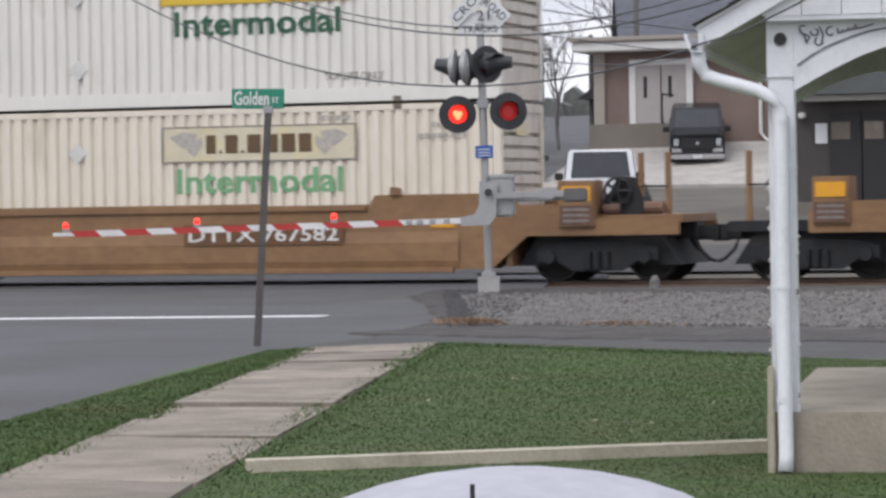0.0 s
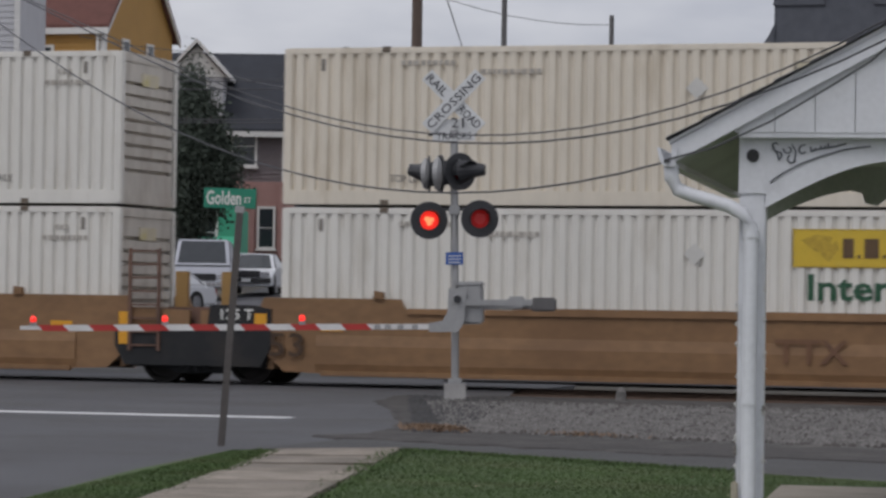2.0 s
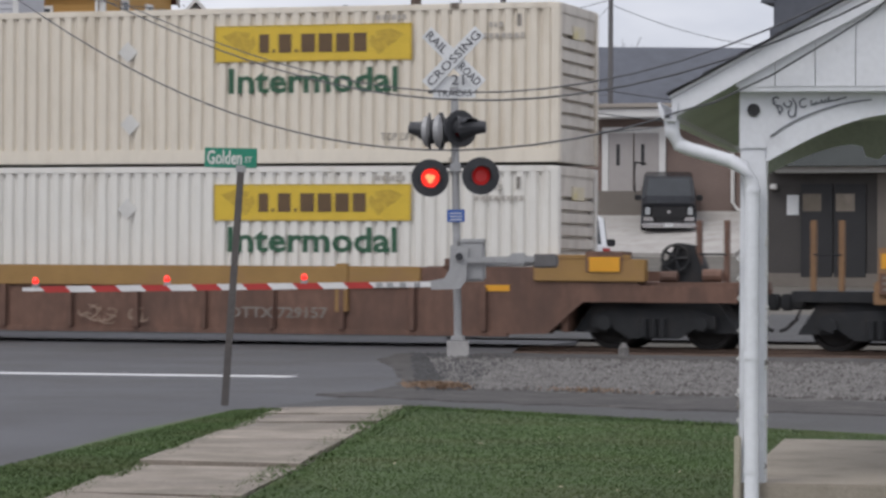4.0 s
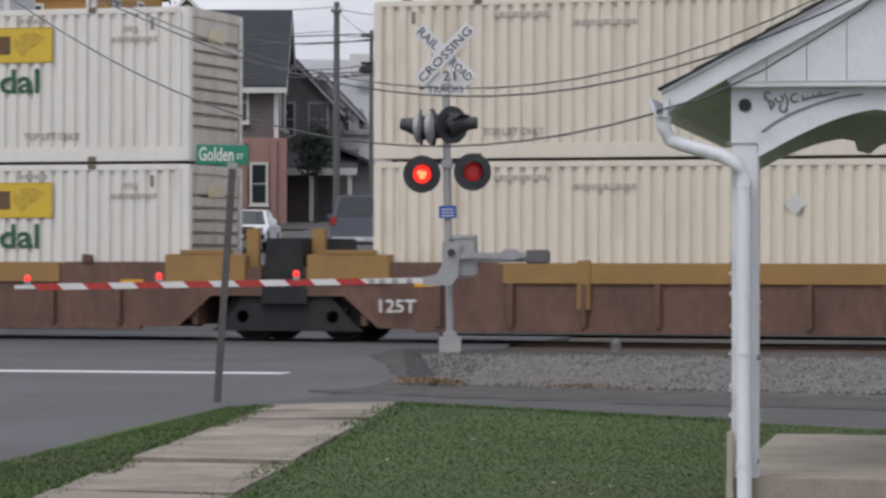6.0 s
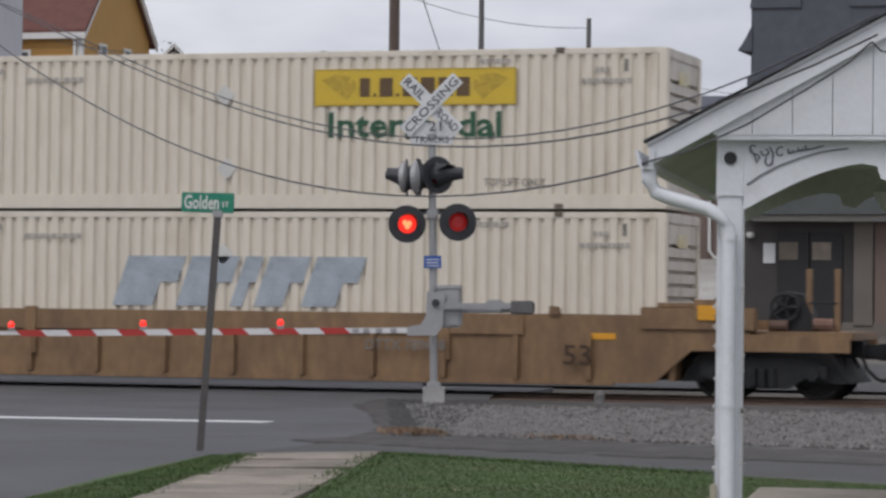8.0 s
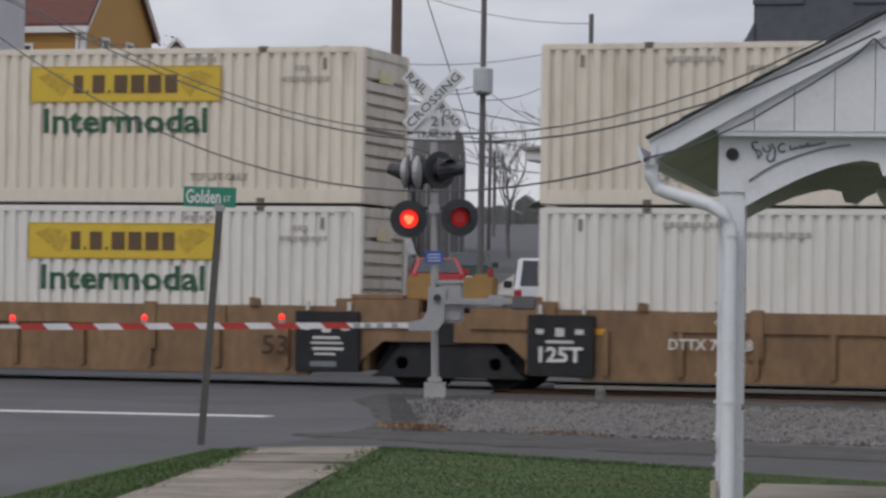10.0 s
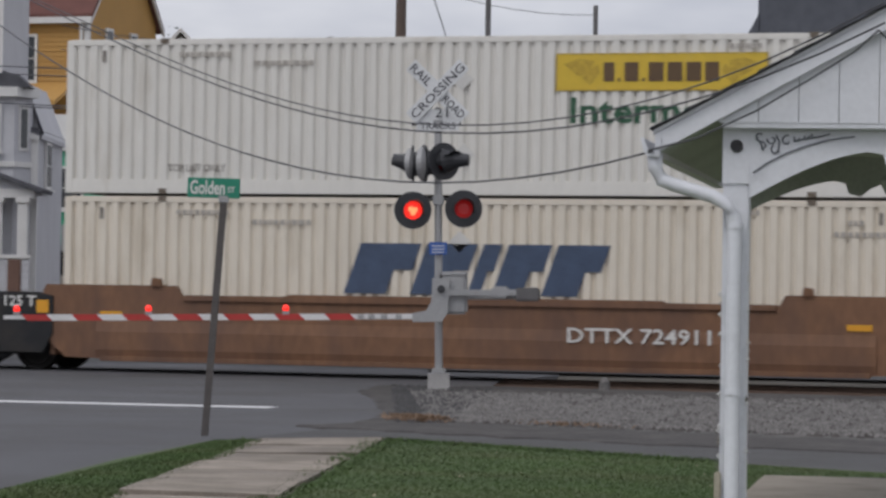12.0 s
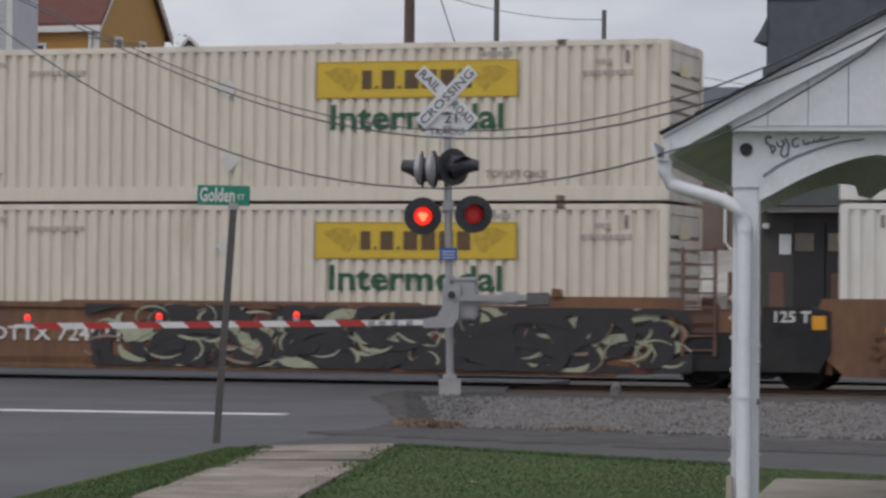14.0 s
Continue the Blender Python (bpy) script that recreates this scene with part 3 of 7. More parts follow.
# the ragged, broken edges where street, lane and gravel meet
def ragged(name, spine, half, z, material, label, seed):
    """A flat patch with an uneven outline along a spine of points."""
    rr = random.Random(seed)
    pts = [Vector(p) for p in spine]
    left, right = [], []
    for a, b in zip(pts, pts[1:]):
        d = (b - a).normalized()
        nrm = Vector((-d.y, d.x))
        m = max(2, int((b - a).length / 0.28))
        for k in range(m):
            p = a.lerp(b, k / m)
            left.append(p + nrm * half * rr.uniform(0.8, 1.12))
            right.append(p - nrm * half * rr.uniform(0.8, 1.12))
    bm = bmesh.new()
    rows = []
    for p, q in zip(left, right):
        out = (p - q).normalized() * 0.12
        rows.append([bm.verts.new((v.x, v.y, h)) for v, h in ((p + out, -0.03), (p, z), (q, z), (q - out, -0.03))])
    for r, s in zip(rows, rows[1:]):
        for k in range(3):
            bm.faces.new((r[k], r[k + 1], s[k + 1], s[k]))
    return tagged(part(name, bm, material), label, "ground", kind="structure")


ragged("road_edge", [(-15.9, 49.0), (-15.3, 46.2), (-13.6, 42.0), (-12.0, 37.6), (-11.2, 34.0)], 0.5, 0.02, "mud", "crumbling dark asphalt edge of the street", 41)
ragged("mud_strip", [(-11.7, 34.2), (-8.9, 33.0), (-6.9, 32.5), (-3.0, 31.6), (2, 30.7), (12, 29.0)], 1.35, 0.022, "mud", "dark muddy strip along the gravel", 42)
ragged("mud_strip", [(-15.2, 48.6), (-12.0, 48.4), (-6.0, 48.2), (4.0, 48.2)], 1.3, 0.024, "mud", "dark oily strip beside the rails", 43)
# stop line
bm = bmesh.new()
prism(bm, [(-24.0, 37.1), (-14.4, 38.25), (-14.42, 38.72), (-24.0, 37.6)], 0.0, 0.005, "z")
tagged(part("stop_line", bm, "road_paint"), "worn white stop line painted across the street", "road marking", kind="structure")
# lawn and verge
bm = bmesh.new()
prism(bm, [(-8.0, 21.9), (-6.35, 14.9), (-5.7, 12.5), (30, 5), (38, 10), (2, 23.9), (-6.14, 27.9), (-8.63, 29.8), (-10.08, 30.15)], -0.05, 0.03, "z")
tagged(part("lawn", bm, "lawn"), "mown green front lawn", "lawn", kind="structure")
bm = bmesh.new()
prism(bm, [(-9.1, 21.2), (-7.6, 15.2), (-6.85, 12.2), (-8.3, 12.0), (-9.0, 16.0), (-9.85, 20.4), (-10.86, 25.1), (-11.5, 29.0), (-11.3, 29.5), (-11.1, 29.2)], -0.05, 0.03, "z")
tagged(part("verge", bm, "lawn"), "narrow grass verge between pavement and street", "lawn", kind="structure")


def blades(name, label, quads, n, seed, height=0.055, material="grass", clump=False, width=0.004, category="grass"):
    """Many small blades over quads (corner lists)."""
    rnd = np.random.RandomState(seed)
    q = np.array(quads, float)
    pick = rnd.randint(0, len(q), n)
    u, v = rnd.rand(n, 1), rnd.rand(n, 1)
    if clump:  # denser towards the middle of each quad
        u, v = np.clip(0.5 + 0.2 * rnd.normal(size=(n, 1)), 0, 1), np.clip(0.5 + 0.2 * rnd.normal(size=(n, 1)), 0, 1)
    c = q[pick]
    p = (c[:, 0] * (1 - u) + c[:, 1] * u) * (1 - v) + (c[:, 3] * (1 - u) + c[:, 2] * u) * v
    a = rnd.rand(n) * 6.283
    h = height * (0.5 + rnd.rand(n))
    w = width * (1 + rnd.rand(n))
    ca, sa = np.cos(a) * w, np.sin(a) * w
    lean = (rnd.rand(n, 2) - 0.5) * 4.0 * height
    z = np.full(n, 0.028)
    v0 = np.stack([p[:, 0] - ca, p[:, 1] - sa, z], 1)
    v1 = np.stack([p[:, 0] + ca, p[:, 1] + sa, z], 1)
    v2 = np.stack([p[:, 0] + lean[:, 0], p[:, 1] + lean[:, 1], z + h], 1)
    verts = np.stack([v0, v1, v2], 1).reshape(-1, 3)
    me = bpy.data.meshes.new(name)
    me.from_pydata(verts.tolist(), [], np.arange(3 * n).reshape(-1, 3).tolist())
    me.materials.append(M[material])
    return tagged(new(name, me), label, category, kind="stuff")


blades("grass", "short green grass blades on the lawn", [[(-8.0, 21.9), (-5.8, 12.9), (-2.2, 12.9), (-3.0, 21.5)], [(-10.0, 30.1), (-8.0, 21.9), (-3.0, 21.5), (-3.0, 26.1)]], 190000, 3, 0.010)
blades("grass", "short green grass blades on the verge", [[(-9.1, 21.2), (-7.6, 15.2), (-8.9, 16.0), (-9.85, 20.4)], [(-11.15, 29.3), (-9.1, 21.2), (-9.85, 20.4), (-11.45, 29.0)]], 42000, 4, 0.013)
# longer tufts creeping over the edges of the slabs
blades("grass", "longer grass creeping over the footpath edge", [[(-6.55, 15.0), (-6.15, 15.0), (-9.85, 30.0), (-10.2, 30.0)], [(-7.75, 15.0), (-7.42, 15.0), (-11.02, 29.3), (-11.3, 29.3)], [(-10.1, 30.0), (-10.0, 30.3), (-6.1, 28.1), (-6.2, 27.7)]], 9000, 14, 0.03)
blades("leaves", "few pale fallen leaves on the grass", [[(-8.0, 21.9), (-6.3, 15.0), (-2.5, 15.5), (-3.0, 21.5)], [(-10.0, 29.8), (-8.0, 21.9), (-3.0, 21.5), (-3.0, 25.5)], [(-9.1, 21.2), (-7.6, 15.2), (-8.9, 16.0), (-9.85, 20.4)]], 36, 15, 0.014, "leaf_pale", width=0.016, category="leaves")

# pavement of concrete slabs
pavement = thing("pavement", "pale worn concrete footpath in uneven slabs", "pavement", kind="structure")
rnd = random.Random(5)
A0, A1, B0, B1 = Vector((-6.85, 12.2)), Vector((-11.2, 29.6)), Vector((-5.55, 11.8)), Vector((-10.12, 30.3))
n = 12
for i in range(n):
    a, b = i / n + 0.0028, (i + 1) / n - 0.0028
    q = [A0.lerp(A1, a), B0.lerp(B1, a), B0.lerp(B1, b), A0.lerp(A1, b)]
    bm = bmesh.new()
    lift = rnd.uniform(0.03, 0.055)
    prism(bm, [tuple(p) for p in q], -0.06, lift, "z")
    for vtx in bm.verts:
        if vtx.co.z > 0:
            vtx.co.z += rnd.uniform(-0.008, 0.008)
    part("slab", bm, "concrete", pavement)

# low concrete kerb across the lawn
bm = bmesh.new()
prism(bm, [(-6.36, 15.72), (-6.42, 15.86), (-3.72, 17.66), (-3.66, 17.5)], -0.05, 0.10, "z")
tagged(part("lawn_kerb", bm, "kerb_pale"), "low pale concrete edging wall across the lawn", "kerb", kind="structure")

# stones of the gravel bed
def stones(name, label, quads, n, seed, size, material):
    rnd = np.random.RandomState(seed)
    q = np.array(quads, float)
    c = q[rnd.randint(0, len(q), n)]
    u, v = rnd.rand(n, 1), rnd.rand(n, 1)
    p = (c[:, 0] * (1 - u) + c[:, 1] * u) * (1 - v) + (c[:, 3] * (1 - u) + c[:, 2] * u) * v
    s = size * (0.5 + rnd.rand(n))
    d = np.array([(1, 0, 0), (0, 1, 0), (-1, 0, 0), (0, -1, 0), (0.2, 0.1, 0.8), (0, 0, -0.6)])
    vs = d[None] * s[:, None, None] * (0.7 + 0.6 * rnd.rand(n, 6, 1))
    a = rnd.rand(n) * 6.28
    x = vs[:, :, 0] * np.cos(a)[:, None] - vs[:, :, 1] * np.sin(a)[:, None]
    y = vs[:, :, 0] * np.sin(a)[:, None] + vs[:, :, 1] * np.cos(a)[:, None]
    verts = np.stack([x + p[:, :1], y + p[:, 1:2], vs[:, :, 2] + 0.016], 2).reshape(-1, 3)
    f = np.array([(0, 1, 4), (1, 2, 4), (2, 3, 4), (3, 0, 4), (1, 0, 5), (2, 1, 5), (3, 2, 5), (0, 3, 5)])
    faces = (np.arange(n)[:, None, None] * 6 + f[None]).reshape(-1, 3)
    me = bpy.data.meshes.new(name)
    me.from_pydata(verts.tolist(), [], faces.tolist())
    me.materials.append(M[material])
    return tagged(new(name, me), label, "gravel", kind="stuff")


stones("gravel", "loose pale grey ballast stones", [[(-15.1, 46.4), (-12.4, 38.6), (-2, 37.5), (-4, 46.8)], [(-12.2, 38.4), (-11.5, 35.3), (2, 33.3), (-2, 37.5)]], 25000, 7, 0.036, "stone")
stones("gravel", "darker stones and grit among the ballast", [[(-14.9, 47.2), (-14.4, 45.6), (-3, 45.6), (-3, 47.4)], [(-11.8, 38.2), (-11.0, 34.9), (2, 32.8), (-2, 36.6)], [(-14.6, 46.2), (-11.9, 38.6), (-2, 37.5), (-4, 46.8)]], 6000, 17, 0.034, "stone_dark")
stones("gravel", "dark loose grit along the broken street edge", [[(-16.2, 48.8), (-11.4, 34.6), (-10.8, 34.6), (-14.2, 48.0)]], 2200, 8, 0.035, "asphalt_old")
blades("weeds", "dry brown weeds in the gravel", [[(-12.2, 36.4), (-11.6, 34.8), (-10.7, 34.5), (-11.2, 36.0)]], 1300, 9, 0.05, "dead_weed", True, width=0.008)
blades("weeds", "sparse dry brown weeds in the gravel", [[(-10.5, 35.7), (-10.0, 34.8), (-8.4, 34.4), (-8.8, 35.3)]], 180, 19, 0.04, "dead_weed", True, width=0.008)

# ---------- tracks ----------
def rail_profile():
    return [(-0.075, 0.0), (0.075, 0.0), (0.07, 0.02), (0.012, 0.04), (0.012, 0.13), (0.036, 0.14), (0.036, 0.175), (-0.036, 0.175), (-0.036, 0.14), (-0.012, 0.13), (-0.012, 0.04), (-0.07, 0.02)]


for yc in (50.8, 54.8):
    tr = thing("railway_track", "rusty steel rails on dark timber sleepers in gravel", "track", pose(0, yc, -0.175), kind="structure")
    for off in (-0.755, 0.755):
        bm = bmesh.new()
        prism(bm, [(p[0] + off, p[1]) for p in rail_profile()], -140, 140, "x")
        part("rail", bm, "steel_rail", tr)
    sleeper = shared("sleeper", lambda b: box(b, -0.115, 0.115, -1.3, 1.3, -0.16, -0.004, 0.01), "tie")
    for i in range(70):
        x = -14.2 + i * 0.52
        part("sleeper", sleeper, "tie", tr, at=pose(x, 0, 0))
    bm = bmesh.new()
    for x0, x1 in ((-140, -27.9), (-15.6, 140)):
        prism(bm, [(-2.2, -0.13), (-1.9, -0.07), (1.9, -0.07), (2.2, -0.13)], x0, x1, "x")
    part("ballast", bm, "gravel", tr)
# crossing panels between the rails
crossing = thing("crossing_surface", "asphalt and timber crossing between the rails", "crossing", kind="structure")
for y0, y1 in ((48.7, 50.0), (50.12, 51.48), (51.6, 54.0), (54.12, 55.48), (55.6, 59.3)):
    bm = bmesh.new()
    prism(bm, [(-27.9, y0), (-15.8, y0), (-16.2, y1), (-28.3, y1)], -0.2, -0.006, "z")
    part("panel", bm, "asphalt", crossing)

# ---------- the train ----------
V0, ACC = 15.828, 0.0895
TRACK_Y = 54.8
HALF = 8.077          # half a 53-foot container
H_BOX, W_BOX = 2.896, 1.30


def gone(t):
    return V0 * t + ACC * t * t / 2


def side_mesh(key, material, front):
    """Corrugated side wall: flat ribs with narrow grooves."""
    if key in MESHES:
        return MESHES[key]
    n, y0, y1 = 66, -W_BOX if front else W_BOX, (-W_BOX + 0.055) if front else (W_BOX - 0.055)
    a, b = -HALF + 0.16, HALF - 0.16
    p = (b - a) / n
    prof = []
    for i in range(n):
        x = a + i * p
        prof += [(x + 0.02 * p, y1), (x + 0.22 * p, y1), (x + 0.36 * p, y0), (x + 0.88 * p, y0)]
    prof.append((b, y1))
    verts = [(x, y, z) for x, y in prof for z in (0.16, H_BOX - 0.12)]
    faces = [(2 * i, 2 * i + 2, 2 * i + 3, 2 * i + 1) for i in range(len(prof) - 1)]
    if not front:
        faces = [f[::-1] for f in faces]
    me = bpy.data.meshes.new(key)
    me.from_pydata(verts, [], faces)
    me.materials.append(M[material])
    MESHES[key] = me
    return me


def diamond(bm, x, z, r, y):
    prism(bm, [(x - r, z), (x, z - r), (x + r, z), (x, z + r)], y, y + 0.02, "y")


def container(skin, logo, word, swoosh=None, label="", seed=0):
    """A 53-foot ribbed container, its origin at the middle of its floor."""
    c = thing("container", label, "shipping container", group="containers on the train")
    k = skin + "_"
    part("side_wall", side_mesh(k + "near", skin, True), skin, c)
    part("side_wall", side_mesh(k + "far", skin, False), skin, c)
    part("roof", shared(k + "roof", lambda b: box(b, -HALF + 0.05, HALF - 0.05, -W_BOX + 0.03, W_BOX - 0.03, H_BOX - 0.10, H_BOX - 0.035), skin), skin, c)
    part("floor", shared(k + "floor", lambda b: box(b, -HALF + 0.05, HALF - 0.05, -W_BOX + 0.05, W_BOX - 0.05, 0.02, 0.14), "casting"), skin, c)
    for s in (-1, 1):
        yo = -W_BOX - 0.006 if s < 0 else W_BOX - 0.074
        part("top_rail", shared(k + "top%d" % s, lambda b: box(b, -HALF + 0.1, HALF - 0.1, yo, yo + 0.08, H_BOX - 0.13, H_BOX - 0.012, 0.012), skin), skin, c)
        part("bottom_rail", shared(k + "bot%d" % s, lambda b: box(b, -HALF + 0.1, HALF - 0.1, yo, yo + 0.08, 0.012, 0.27, 0.012), skin), skin, c)
        for e in (-1, 1):
            xo = -HALF if e < 0 else HALF - 0.17
            part("corner_post", shared(k + "post%d%d" % (s, e), lambda b: box(b, xo, xo + 0.17, yo - 0.004, yo + 0.15, 0.012, H_BOX - 0.02, 0.02), skin), skin, c)
            xm = e * 6.10
            part("lift_post", shared(k + "lift%d%d" % (s, e), lambda b: box(b, xm - 0.05, xm + 0.05, yo + 0.012, yo + 0.06, 0.16, H_BOX - 0.12, 0.008), skin), skin, c)
            for z in (0.0, H_BOX - 0.115):
                part("casting", shared("cast%d%d%d" % (s, e, z > 1), lambda b: box(b, xm - 0.09, xm + 0.09, yo - 0.008, yo + 0.14, z, z + 0.118, 0.012), "casting"), "casting", c)
    # front wall with level ribs, at the leading end
    def front(b):
        prof = [(0.16, 0)]
        z = 0.62
        for i in range(8):
            prof += [(z, 0.0), (z + 0.015, -0.10), (z + 0.06, -0.10), (z + 0.075, 0.0)]
            z += 0.235
        prof.append((H_BOX - 0.12, 0))
        va = [b.verts.new((HALF - 0.03 + d, -W_BOX + 0.12, zz)) for zz, d in prof]
        vb = [b.verts.new((HALF - 0.03 + d, W_BOX - 0.12, zz)) for zz, d in prof]
        for i in range(len(prof) - 1):
            b.faces.new((va[i], vb[i], vb[i + 1], va[i + 1]))
        return b
    part("front_wall", shared("box_front", front, "box_end"), "box_end", c, "grimy ribbed end wall")
    part("end_frame", shared(k + "eft", lambda b: box(b, HALF - 0.14, HALF - 0.005, -W_BOX + 0.1, W_BOX - 0.1, H_BOX - 0.2, H_BOX - 0.015, 0.015), "box_end"), "box_end", c)
    part("end_frame", shared(k + "efb", lambda b: box(b, HALF - 0.14, HALF - 0.005, -W_BOX + 0.1, W_BOX - 0.1, 0.012, 0.2, 0.015), "box_end"), "box_end", c)
    part("end_plate", shared("end_plate", lambda b: box(b, HALF - 0.03, HALF - 0.012, -0.35, 0.45, 2.28, 2.52), "logo_faded"), "logo_faded", c, "small yellow end placard")
    for s in (-1, 1):
        d = part("door", shared(k + "door%d" % s, lambda b: box(b, -HALF + 0.03, -HALF + 0.07, min(0.01 * s, s * 1.15), max(0.01 * s, s * 1.15), 0.18, H_BOX - 0.16, 0.012), skin), skin, c)
        for q in (0.3, 0.85):
            part("lock_bar", shared("bar%d%d" % (s, q * 100), lambda b: tube(b, [(-HALF + 0.01, s * q, 0.2), (-HALF + 0.01, s * q, H_BOX - 0.2)], 0.02, 6), "casting"), "casting", d)
    # markings
    yf = -W_BOX - 0.012
    if logo:
        part("logo_panel", shared("panel_" + logo, lambda b: box(b, 1.47, 5.27, yf, yf + 0.03, 1.90, 2.54), logo), logo, c, "rectangular company logo panel")
        part("logo_border", shared("border_" + logo, lambda b: [box(b, *q) for q in ((1.45, 5.29, yf - 0.004, yf + 0.02, 1.885, 1.912), (1.45, 5.29, yf - 0.004, yf + 0.02, 2.528, 2.555), (1.45, 1.475, yf - 0.004, yf + 0.02, 1.912, 2.528), (5.265, 5.29, yf - 0.004, yf + 0.02, 1.912, 2.528))] and b, "ink_grey" if logo != "logo_yellow" else "logo_scroll"), "ink", c)

        def bars(b):
            x = 2.33
            for wdt in (0.19, 0.05, 0.25, 0.05, 0.27, 0.27, 0.27, 0.25):
                if wdt < 0.1:
                    box(b, x, x + wdt, yf - 0.008, yf, 2.05, 2.11)
                else:
                    prism(b, [(x, 2.05), (x + wdt, 2.05), (x + wdt, 2.39), (x, 2.39)], yf - 0.008, yf, "y")
                x += wdt + 0.07
            return b
        part("logo_mark", shared("bars_ink", bars, "logo_ink"), "logo_ink", c, "dark bars of the company mark")

        def scroll(b):
            for x0, s in ((0.0, sc),):
                prism(b, [(x0, 2.36), (x0 + 0.25 * s, 2.46), (x0 + 0.55 * s, 2.42), (x0 + 0.5 * s, 2.22), (x0 + 0.3 * s, 2.14), (x0 + 0.16 * s, 2.22)], yf - 0.004, yf, "y")
                prism(b, [(x0 + 0.33 * s, 2.12), (x0 + 0.62 * s, 2.36), (x0 + 0.66 * s, 2.2), (x0 + 0.48 * s, 1.98)], yf - 0.005, yf, "y")
            return b
        for sc, xo in ((1, 1.6), (-1, 5.14)):
            part("logo_scroll", shared("scroll_%s%d" % (logo, sc), scroll, "logo_scroll" if logo == "logo_yellow" else "ink_faint"), "ink", c, at=pose(xo, 0, 0))
    if word:
        part("lettering", lettering("Intermodal", 0.47, 3.30, word, 0.024), word, c, "bold green lettering", at=pose(1.72, yf + 0.012, 1.30))
    if swoosh:
        x = 0.0  # plain leaning blocks stand for the mark
        for w in (1.15, 0.95, 0.35, 0.8, 0.95):
            def slant(b):
                zig = [(0, 0), (0.7 * w, 0), (0.7 * w, 0.44), (w, 0.44), (w, 0.92), (0, 0.92)]
                return prism(b, [(u + 0.35 * v, v) for u, v in zig], yf - 0.004, yf + 0.02, "y")
            part("company_mark", shared("swoosh_%s_%.2f" % (swoosh, w), slant, swoosh), swoosh, c, "slanted blue company mark", at=pose(-2.50 + x, 0, 1.14))
            x += w + 0.12
    part("lettering", lettering("TOP LIFT ONLY", 0.14, 1.15, "ink_grey", 0.01), "ink_grey", c, at=pose(-6.0, yf + 0.012, 0.42))
    part("lettering", lettering("TOP LIFT ONLY", 0.14, 1.15, "ink_grey", 0.01), "ink_grey", c, at=pose(4.7, yf + 0.012, 0.42))

    def small(b):
        rr = random.Random(11)
        for x0, z0, n in ((-5.8, 2.55, 9), (-4.3, 2.38, 10), (4.6, 2.62, 6), (6.75, 2.45, 3), (6.5, 2.25, 8)):
            x = x0
            for i in range(n):
                w = rr.uniform(0.05, 0.11)
                box(b, x, x + w, yf - 0.003, yf + 0.01, z0, z0 + 0.09)
                x += w + 0.035
        return b
    tagged(part("number_marking", shared("number_bars", small, "ink_faint"), "ink_faint", c), kind="stuff")

    def tags(b):
        diamond(b, 0, 0, 0.2, yf - 0.004)
        return b
    for x, z in ((-0.3, 2.1), (-0.25, 0.75)):
        part("placard_holder", shared(k + "tags", tags, "logo_pale"), skin, c, at=pose(x, 0, z))
    for x in (-7.35, 7.28):
        part("vent", shared("vents", lambda b: box(b, 0, 0.07, yf - 0.004, yf + 0.02, 2.46, 2.68), "ink_grey"), "ink_grey", c, at=pose(x, 0, 0))
    return c


def wheel_mesh():
    def make(b):
        prof = [(0.0, 0.10), (0.10, 0.10), (0.12, 0.03), (0.36, 0.03), (0.38, 0.07), (0.455, 0.07), (0.46, -0.05), (0.485, -0.06), (0.485, -0.085), (0.38, -0.085), (0.0, -0.05)]
        n = 24
        rings = [[b.verts.new((r * math.cos(6.28318 * k / n), -y, r * math.sin(6.28318 * k / n))) for k in range(n)] for r, y in prof if r > 0]
        for r, s in zip(rings, rings[1:]):
            for k in range(n):
                b.faces.new((r[k], r[(k + 1) % n], s[(k + 1) % n], s[k]))
        b.faces.new(rings[0])
        b.faces.new(rings[-1][::-1])
        return b
    return shared("wheel", make, "wheel_steel")


